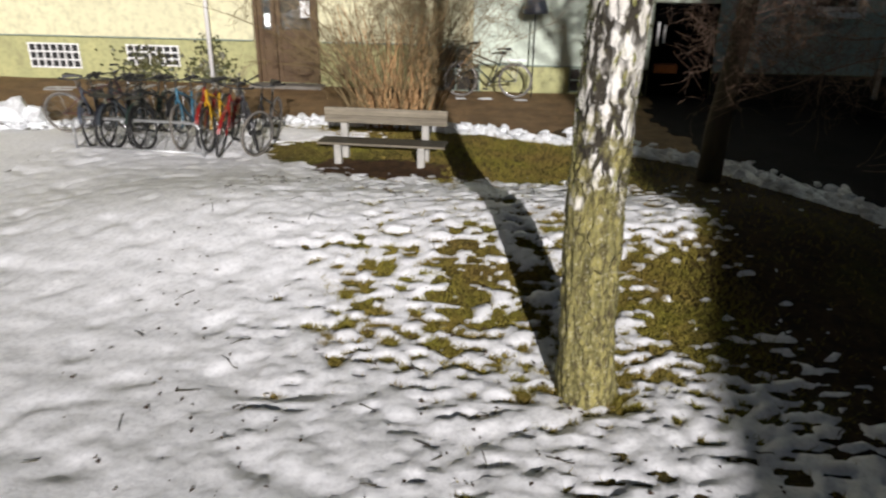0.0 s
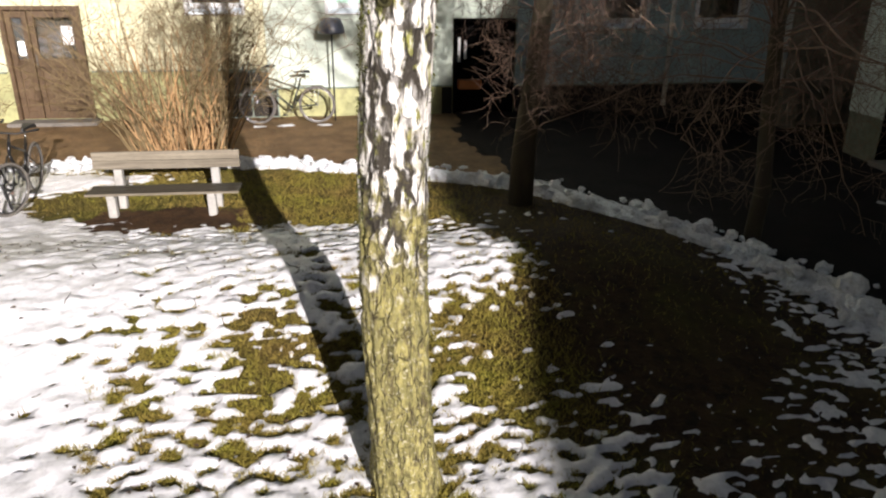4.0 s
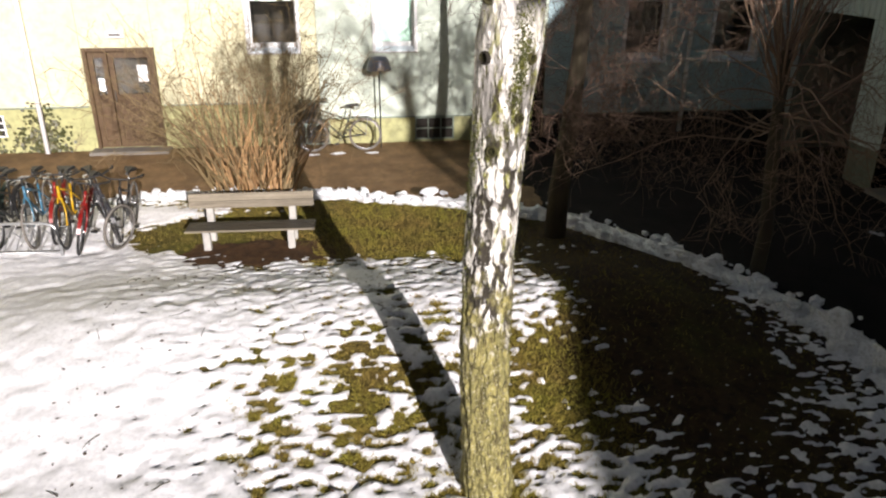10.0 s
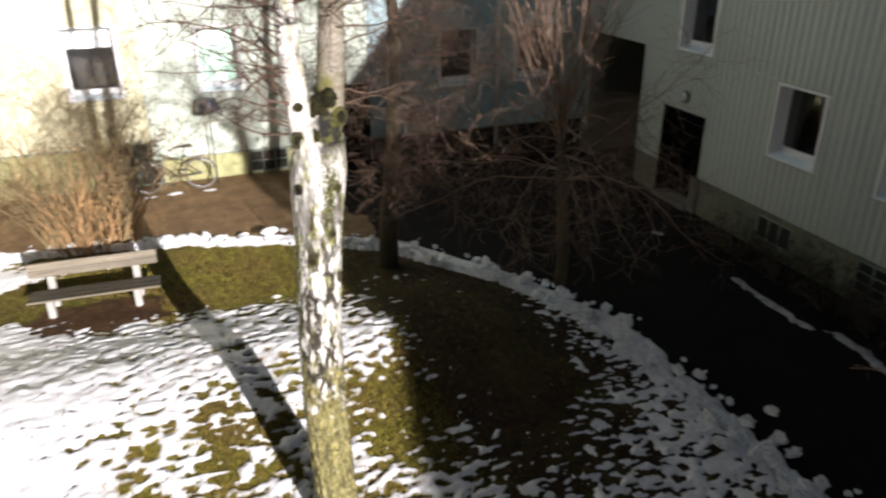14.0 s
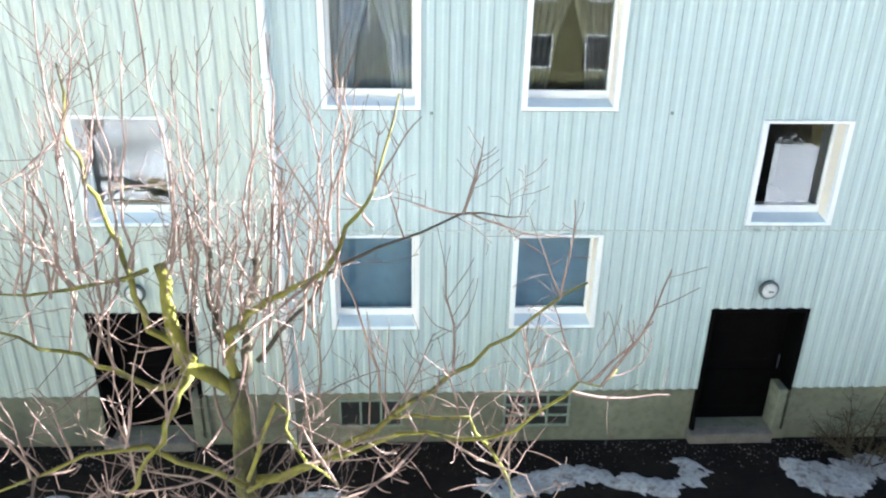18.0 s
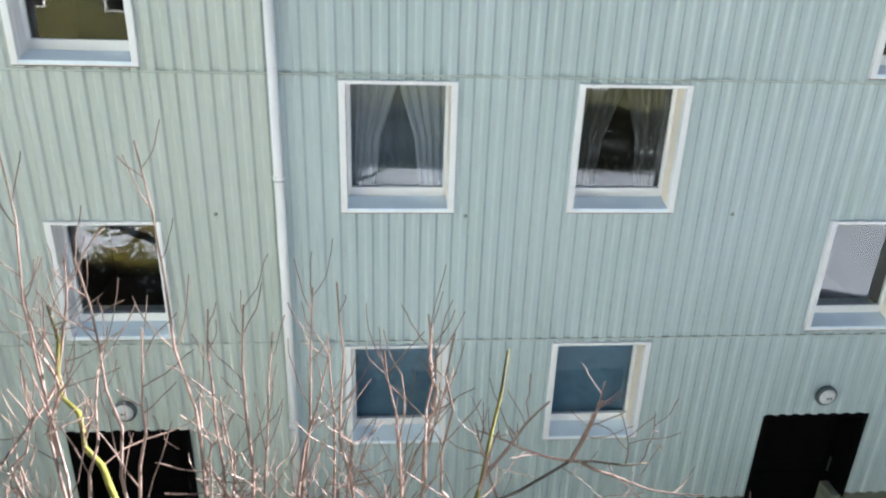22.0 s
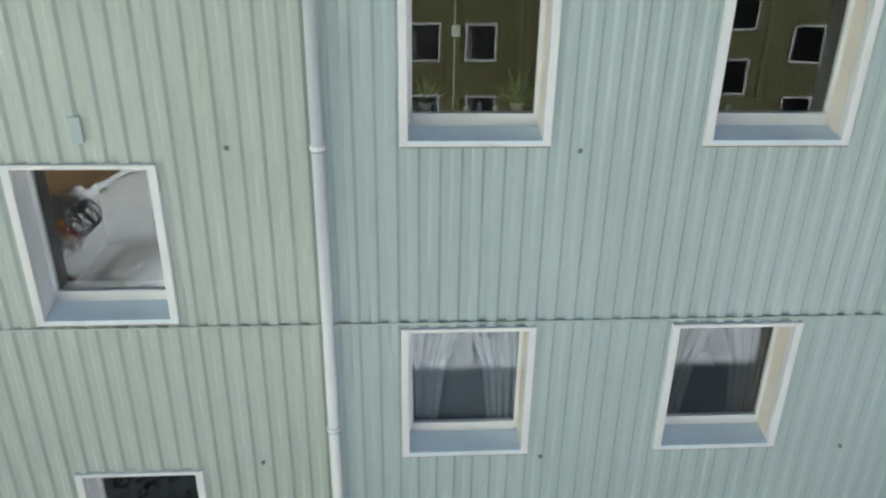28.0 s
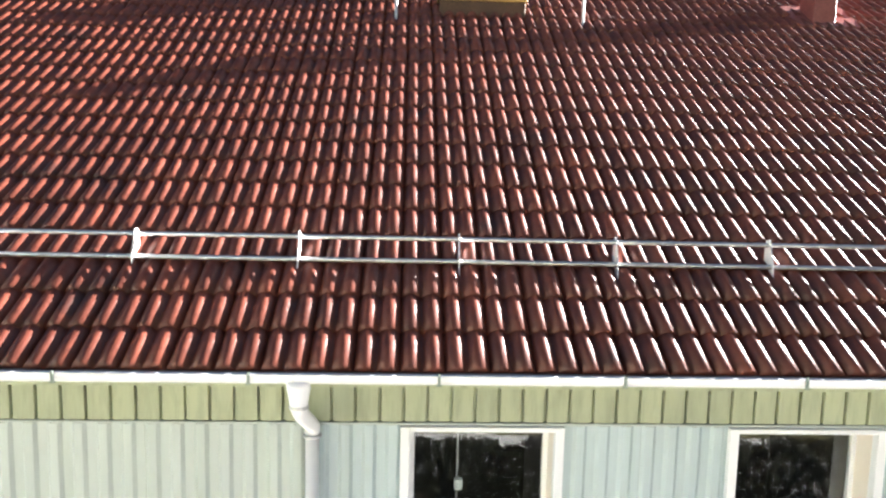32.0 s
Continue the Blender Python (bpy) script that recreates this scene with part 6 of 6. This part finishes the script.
build_bench()
g = Geo()
rb = random.Random(4)
for i in range(33):
    for k in range(15):
        x, y = -12.15 + 2.3 * i / 32, 8.05 + 1.15 * k / 14
        e = 1 - max(abs(i - 16) / 16, abs(k - 7) / 7) ** 2
        g.v.append((x + rb.gauss(0, 0.01), y + rb.gauss(0, 0.01), ground_z(x, y) + 0.05 * min(1, 1.9 * e + 1.1 * fbm(x, y, 2.6, 19)) + rb.gauss(0, 0.004) - 0.022))
g.f = [(k * 15 + i, (k + 1) * 15 + i, (k + 1) * 15 + i + 1, k * 15 + i + 1) for k in range(32) for i in range(14)]
tagged(g.part("bare_soil", stuff_mat("wet_brown_soil", (0.12, 0.062, 0.026), (0.05, 0.028, 0.014), 7, 0.85, 0.9, 30, dist=0.03, spec=0.2), smooth=True), "worn muddy brown soil under the bench", "soil", kind="stuff")


# ---- bicycles ----
M_TYRE = stuff_mat("dusty_tyre", (0.2, 0.18, 0.15), (0.12, 0.11, 0.1), 8, 0.8, 0.1, 40)
def build_bike(frame_col, seat_h=0.95, basket=False, guards=True, wheel_r=0.335, rack=True, light_tyre=False, steer=0.0):
    th = thing("bicycle")
    fm = paint("bike_paint", frame_col, 0.3)
    R = wheel_r

    def tube(name, pts, r, mat=fm, parent=th, n=8):
        return Geo().tube(pts, r, n).part(name, mat, parent, smooth=True)

    for x in (-0.53, 0.53):
        wh = thing("wheel")
        wh.parent = th
        wh.location = (x, 0, R)
        if x > 0:
            wh.rotation_euler = (0, 0, radians(steer))
        Geo().ring(R - 0.02, 0.02, 28, 6).part("tyre", M_TYRE if light_tyre else M_BLACK, wh, smooth=True)
        Geo().ring(R - 0.045, 0.01, 28, 5).part("rim", M_CHROME, wh, smooth=True)
        Geo().tube([(0, -0.04, 0), (0, 0.04, 0)], 0.02, 8).part("hub", M_CHROME, wh)
        sp = Geo()
        for i in range(18):
            a = 2 * math.pi * i / 18
            sp.tube([(0.018 * math.cos(a + 0.5), 0.02 * (-1) ** i, 0.018 * math.sin(a + 0.5)), ((R - 0.05) * math.cos(a), 0, (R - 0.05) * math.sin(a))], 0.0022, 3, caps=False)
        tagged(sp.part("spoke_web", M_CHROME, wh), kind="stuff")
        if guards:
            g = Geo()
            for i in range(13):
                a = radians(15 + 150 * i / 12) if x > 0 else radians(5 + 165 * i / 12)
                for w in (-0.025, 0.025):
                    g.v.append(((R + 0.022) * math.cos(a), w, (R + 0.022) * math.sin(a)))
            g.f = [(2 * i, 2 * i + 1, 2 * i + 3, 2 * i + 2) for i in range(12)]
            g.part("mudguard", fm, wh)
    bb, seat, head, low = (-0.08, 0, 0.29), (-0.24, 0, seat_h - 0.22), (0.36, 0, 0.88), (0.39, 0, 0.72)
    tube("seat_tube", [bb, seat], 0.017)
    tube("top_tube", [(-0.21, 0, seat_h - 0.32), (0.365, 0, 0.84)], 0.016)
    tube("down_tube", [bb, low], 0.019)
    tube("head_tube", [head, low], 0.021)
    for y in (-0.05, 0.05):
        tube("chain_stay", [bb, (-0.53, y, R)], 0.009)
        tube("seat_stay", [(-0.21, 0, seat_h - 0.34), (-0.53, y, R)], 0.008)
        tube("fork_blade", [(0.39, y * 0.5, 0.72), (0.44, y, 0.5), (0.53, y, R)], 0.011)
    tube("seat_post", [seat, (-0.27, 0, seat_h - 0.06)], 0.013, M_CHROME)
    g = Geo().add([(-0.15, -0.09, 0), (-0.17, 0.09, 0), (0.02, 0.035, 0.01), (0.14, 0.02, 0.0), (0.14, -0.02, 0.0), (0.02, -0.035, 0.01), (-0.14, -0.07, 0.05), (-0.14, 0.07, 0.05), (0.02, 0.025, 0.045), (0.13, 0.012, 0.03), (0.13, -0.012, 0.03), (0.02, -0.025, 0.045)],
                  [(0, 1, 2, 3, 4, 5), (11, 10, 9, 8, 7, 6), (0, 6, 7, 1), (1, 7, 8, 2), (2, 8, 9, 3), (3, 9, 10, 4), (4, 10, 11, 5), (5, 11, 6, 0)])
    s = g.part("saddle", M_BLACK, th, "black saddle")
    s.location = (-0.28, 0, seat_h - 0.05)
    tube("stem", [head, (0.345, 0, 0.98), (0.4, 0, 1.0)], 0.013, M_CHROME)
    bar = tube("handlebar", [(0.22, -0.29, 1.02), (0.34, -0.26, 1.03), (0.41, -0.1, 1.0), (0.41, 0.1, 1.0), (0.34, 0.26, 1.03), (0.22, 0.29, 1.02)], 0.012, M_BLACK)
    for y in (-0.285, 0.285):
        tube("grip", [(0.2, y * 1.01, 1.02), (0.31, y * 0.95, 1.028)], 0.017, M_BLACK)
    c = Geo().ring(0.09, 0.006, 20, 4).part("chainring", M_CHROME, th)
    c.location = (-0.08, -0.045, 0.29)
    for sgn in (-1, 1):
        tube("crank_arm", [(-0.08, sgn * 0.06, 0.29), (-0.08 + sgn * 0.12, sgn * 0.07, 0.29 - sgn * 0.12)], 0.009, M_CHROME)
        boxes((-0.12 + sgn * 0.12, sgn * 0.12 - 0.045, 0.28 - sgn * 0.12, -0.03 + sgn * 0.12, sgn * 0.12 + 0.045, 0.3 - sgn * 0.12)).part("pedal", M_BLACK, th)
    if rack:
        boxes((-0.75, -0.07, 0.715, -0.3, -0.055, 0.73), (-0.75, 0.055, 0.715, -0.3, 0.07, 0.73), (-0.75, -0.07, 0.715, -0.735, 0.07, 0.73), (-0.55, -0.055, 0.717, -0.535, 0.055, 0.728)).part("luggage_rack", M_GALV, th)
        tube("rack_strut", [(-0.6, 0.06, 0.715), (-0.53, 0.055, R)], 0.006, M_GALV)
    if basket:
        g = Geo()
        for z in (0.78, 0.87, 0.96, 1.05):
            o = 0.02 * (z - 0.78) / 0.27
            g.tube([(0.45, -0.15 - o, z), (0.72 + o, -0.15 - o, z), (0.72 + o, 0.15 + o, z), (0.45, 0.15 + o, z), (0.45, -0.15 - o, z)], 0.005, 4)
        for i in range(7):
            g.tube([(0.46 + 0.04 * i, -0.15, 0.78), (0.46 + 0.045 * i, -0.17, 1.05)], 0.003, 3)
            g.tube([(0.46 + 0.04 * i, 0.15, 0.78), (0.46 + 0.045 * i, 0.17, 1.05)], 0.003, 3)
        for i in range(6):
            g.tube([(0.72, -0.13 + 0.052 * i, 0.78), (0.74, -0.14 + 0.056 * i, 1.05)], 0.003, 3)
        g.box(0.45, -0.15, 0.775, 0.72, 0.15, 0.785)
        g.part("basket", M_BLACK, th, "black wire basket")
    return th


def stand_bike(th, x, y, turn, lean, label, lift=0.0):
    th.matrix_basis = Matrix.Translation((x, y, ground_z(x, y) + 0.035 + lift)) @ Matrix.Rotation(radians(turn), 4, "Z") @ Matrix.Rotation(radians(lean), 4, "X")
    tagged(th, label, "bicycle", "bicycles in the yard")


BIKES = [
    ((0.09, 0.03, 0.025), -15.78, 9.95, 8, 6, "dark brown-red bicycle on the snow edge", {"light_tyre": True}),
    ((0.06, 0.07, 0.09), -15.6, 9.61, -72, 7, "dark blue-grey bicycle in the rack", {}),
    ((0.02, 0.02, 0.025), -15.3, 9.68, -86, -6, "black bicycle with a wire basket in the rack", {"basket": True}),
    ((0.05, 0.06, 0.07), -15.02, 9.61, -93, 5, "dark grey bicycle in the rack", {}),
    ((0.03, 0.05, 0.04), -14.78, 9.68, -88, -4, "dark green bicycle in the rack", {"rack": False}),
    ((0.02, 0.02, 0.02), -14.52, 9.58, -95, 6, "black bicycle in the rack", {"basket": True}),
    ((0.06, 0.18, 0.27), -14.12, 9.66, -84, 4, "light blue bicycle in the rack", {"guards": False, "light_tyre": True}),
    ((0.25, 0.02, 0.015), -13.92, 9.78, -80, -5, "dark red bicycle in the rack", {"seat_h": 0.9}),
    ((0.6, 0.35, 0.01), -13.68, 9.61, -84, 2, "yellow mountain bicycle in the rack", {"guards": False, "rack": False}),
    ((0.24, 0.015, 0.012), -13.5, 9.38, -80, -13, "red bicycle beside the rack", {"rack": False}),
    ((0.05, 0.05, 0.055), -13.2, 9.7, -64, 9, "dark grey bicycle beside the rack", {}),
    ((0.02, 0.02, 0.02), -12.92, 9.49, -86, -6, "black mountain bicycle standing apart from the rack", {"guards": False, "rack": False, "light_tyre": True, "steer": -26}),
    ((0.05, 0.06, 0.045), -9.8, 13.45, 180, 5, "dark touring bicycle leaning on the house plinth", {"basket": True, "light_tyre": True}),
]
for col, x, y, turn, lean, label, extra in BIKES:
    stand_bike(build_bike(col, **extra), x, y, turn, lean, label)

rk = thing("bicycle_rack", pose(0, 0, 0), label="galvanised tube bicycle rack at the snow edge", category="bicycle rack")
z0 = ground_z(-14.6, 8.9)
Geo().tube([(-15.64, 8.97, z0), (-15.64, 8.97, z0 + 0.42), (-15.6, 8.97, z0 + 0.5), (-15.5, 8.965, z0 + 0.53), (-13.78, 8.84, z0 + 0.53), (-13.68, 8.83, z0 + 0.5), (-13.63, 8.83, z0 + 0.42), (-13.62, 8.82, z0)], 0.021, 10).part("hoop", M_GALV, rk, smooth=True)
Geo().tube([(-15.64, 8.97, z0 + 0.1), (-13.62, 8.82, z0 + 0.1)], 0.016, 8).part("lower_rail", M_GALV, rk, smooth=True)
for i in range(12):
    x = -15.5 + i * 0.155
    Geo().tube([(x, 8.96 - 0.006 * i, z0 + 0.1), (x, 9.2, z0 + 0.3), (x, 9.5, z0 + 0.08)], 0.008, 6).part("wheel_holder", M_GALV, rk)

# ---- lamp by the end house ----
lp = thing("garden_lamp", pose(-8.95, 13.62, 0.45), label="dark garden lamp with a domed hood by the wall", category="lamp")
Geo().tube([(0, 0, 0), (0, 0, 1.68)], 0.016, 10).part("post", M_BLACK, lp, smooth=True)
Geo().lathe([(0.24, 1.66), (0.245, 1.69), (0.215, 1.8), (0.18, 1.88), (0.16, 1.91), (0.02, 1.93)], 18).part("hood", paint("blue_grey_enamel", (0.08, 0.09, 0.12)), lp, smooth=True)


# ---- ivy on the plinth of the end house ----
def ivy(x0, x1, z0, z1, count, seed):
    r = random.Random(seed)
    th = thing("ivy", pose((x0 + x1) / 2, A_Y, z0), label="straggling dark ivy climbing the plinth", category="climber")
    w = Wood(seed)
    for _ in range(10):
        a = Vector((r.uniform(x0, x1) - (x0 + x1) / 2, 0.03, 0))
        p = [Vector((q.x, 0.035, max(0, q.z))) for q in w.wander(a, (r.gauss(0, 0.5), 0, 1), (z1 - z0) * r.uniform(0.6, 1.1), 0.4, 0.0, 7)]
        w.limb(p, 0.006, 0.002)
    tagged(w.thin.part("vine", M_TWIG, th), kind="stuff")
    g = Geo()
    for _ in range(count):
        u = r.gauss(0, 0.4)
        x, z = u * (x1 - x0) * 0.6, abs(r.gauss(0, 0.5)) * (z1 - z0)
        if z > (z1 - z0) * 1.05:
            continue
        s, t, y = r.uniform(0.02, 0.045), r.uniform(0, 6.28), -r.uniform(-0.02, 0.06)
        c, d = math.cos(t) * s, math.sin(t) * s
        g.add([(x + c, y, z + d), (x - d, y - 0.015, z + c), (x - c, y, z - d), (x + d, y + 0.01, z - c)], [(0, 1, 2, 3)])
    tagged(g.part("foliage", M_IVY, th), kind="stuff")


ivy(-17.7, -16.3, 0.42, 1.25, 520, 61)
ivy(-16.1, -15.1, 0.42, 1.5, 520, 62)


# ---- low dark shrub by the sheet-metal front ----
def low_shrub(x, y, seed, size):
    w = Wood(seed)
    th = thing("bare_shrub", pose(x, y, ground_z(x, y)), label="low dark bare shrub against the plinth", category="shrub")
    for _ in range(26):
        a = w.rnd.uniform(0, 6.28)
        pts = w.wander((0.15 * math.cos(a), 0.15 * math.sin(a), 0), (0.6 * math.cos(a), 0.9 * math.sin(a), 1), size * w.rnd.uniform(0.6, 1.1), 0.3, 0, 6)
        w.limb(pts, 0.012, 0.003)
        w.sprout(pts, 0.008, 7, 0.35 * size, 1, spread=1.0)
    tagged(w.thin.part("crown", M_BARK_DARK, th), kind="stuff")


def hedge():
    """Seen in the panes only, in front of the far house."""
    w = Wood(81)
    rnd = w.rnd
    th = thing("hedge", pose(-15.9, -2.5, ground_z(-15.9, -2.5)), label="tall dark evergreen hedge before the far house", category="hedge")
    g = Geo()
    for _ in range(15000):
        y = rnd.uniform(-12.5, 3.4)
        top = 2.0 + 0.25 * fbm(0, y, 0.7, 44)
        z = top * rnd.random() ** 0.7
        x = rnd.gauss(0, 0.27) * (1.15 - 0.3 * z / top)
        d = Vector([rnd.gauss(0, 1) for _ in range(3)]).normalized() * rnd.uniform(0.06, 0.12)
        e = d.cross(Vector((rnd.gauss(0, 1), rnd.gauss(0, 1), rnd.gauss(0, 1)))).normalized() * 0.06
        p = Vector((x, y, max(0.05, z)))
        g.add([p - d, p + e, p + d, p - e], [(0, 1, 2, 3)])
    for i in range(53):
        y = -12.45 + 0.3 * i
        w.limb(w.wander((rnd.gauss(0, 0.08), y, -0.05), (rnd.gauss(0, 0.15), rnd.gauss(0, 0.15), 1), 1.5, 0.2, 0.02, 5), 0.03, 0.008)
    tagged(w.mid.part("stem_row", M_BARK_DARK, th), kind="stuff")
    tagged(g.part("foliage", M_HEDGE, th), kind="stuff")


M_HEDGE = stuff_mat("dark_needle_foliage", (0.02, 0.024, 0.01), (0.012, 0.013, 0.007), 6, 0.8, 0, 20, spec=0.2)
hedge()
low_shrub(-0.45, -7.0, 71, 0.9)
low_shrub(-0.5, 4.5, 72, 0.7)
low_shrub(-0.5, 5.4, 74, 0.85)
low_shrub(-0.5, 6.4, 75, 0.8)
low_shrub(-0.45, 7.6, 73, 0.75)


# ---- grass, gravel, fallen twigs ----
r = random.Random(90)
g = Geo()
n = 0
tries = 0
while n < 80000 and tries < 260000:
    tries += 1
    x, y = r.uniform(-13.2, -3.9), r.uniform(2.0, 11.0)
    if tries % 3 == 0:
        x, y = r.uniform(-11.0, -7.0), r.uniform(3.2, 6.8)
    # Blades thin out eastward along with the ground's painted darkening.
    if ((x + 11.1) / 1.15) ** 2 + ((y - 8.55) / 0.62) ** 2 < 0.8 + 0.5 * fbm(x, y, 2.0, 93) or r.random() < 0.9 * smooth01((x + 8.4) / 1.7) or snow_depth(x, y) > 0.018 or on_lawn(x, y) < 0.1:
        continue
    h, a, s = r.uniform(0.018, 0.05), r.uniform(0, 6.28), r.uniform(0.003, 0.006)
    z = ground_z(x, y)
    lx, ly = r.gauss(0, 0.03), r.gauss(0, 0.03)
    c, d = math.cos(a) * s, math.sin(a) * s
    k = len(g.v)
    g.v += [(x - c, y - d, z), (x + c, y + d, z), (x + lx, y + ly, z + h)]
    g.f.append((k, k + 1, k + 2))
    n += 1
tagged(g.part("grass", M_GRASS), "short matted yellow-green winter grass", "grass", kind="stuff")
g = Geo()
for _ in range(2600):
    x, y = -abs(r.gauss(0, 0.3)) - 0.03, r.uniform(-9, 9)
    s = r.uniform(0.012, 0.032)
    z = ground_z(x, y) + 0.035
    t = r.uniform(0, 3)
    c, d = math.cos(t) * s, math.sin(t) * s
    g.add([(x + c, y + d, z), (x - d, y + c, z), (x - c, y - d, z), (x + d, y - c, z), (x, y, z + s * 0.8)], [(0, 1, 4), (1, 2, 4), (2, 3, 4), (3, 0, 4)])
tagged(g.part("gravel", stuff_mat("dark_pebbles", (0.16, 0.14, 0.13), (0.07, 0.06, 0.055), 30, 0.8, 0.2, 60, ws=True)), "dark pebble strip along the plinth", "gravel", kind="stuff")
w = Wood(95)
for _ in range(110):
    x, y = w.rnd.uniform(-12.5, -5.5), w.rnd.uniform(1.8, 8.0)
    if snow_depth(x, y) < 0.02:
        continue
    a = w.rnd.uniform(0, 6.28)
    pts = [Vector((q.x, q.y, snow_z(q.x, q.y) + 0.008)) for q in w.wander((x, y, 0), (math.cos(a), 0.6 * math.sin(a), 0), w.rnd.uniform(0.05, 0.22), 0.3, 0, 4)]
    w.limb(pts, 0.005, 0.002)
tagged(w.thin.part("fallen_twigs", M_BARK_DARK), "scattered dark twigs on the snow", "twigs", kind="stuff")
g = Geo()
for _ in range(420):
    x, y = r.uniform(-12.5, -7.2), r.uniform(1.5, 8.0)
    if snow_depth(x, y) < 0.015:
        continue
    s, t = r.uniform(0.01, 0.028), r.uniform(0, 6.28)
    c, d, z = math.cos(t) * s, math.sin(t) * s, snow_z(x, y) + 0.008
    g.add([(x + c, y + d, z), (x - d * 0.6, y + c * 0.6, z + 0.01), (x - c, y - d, z), (x + d * 0.6, y - c * 0.6, z + 0.004)], [(0, 1, 2, 3)])
tagged(g.part("fallen_leaves", stuff_mat("brown_leaf", (0.09, 0.05, 0.025), (0.05, 0.03, 0.02), 20, 0.8, 0, 20)), "scattered dead brown leaves on the snow", "leaves", kind="stuff")

# ---- the tiles nearest the eaves, one by one ----
tile_mesh = tile0.mesh("roof_tile", M_TILE, smooth=True)
for rr in range(near_rows):
    for c in near_cols:
        ob = new("roof_tile", tile_mesh)
        ob.parent = roof
        ob.matrix_basis = slope_m @ Matrix.Translation((-c * TW, rr * TL, r.uniform(-0.002, 0.002))) @ Matrix.Rotation(r.gauss(0, 0.006), 4, "Z")
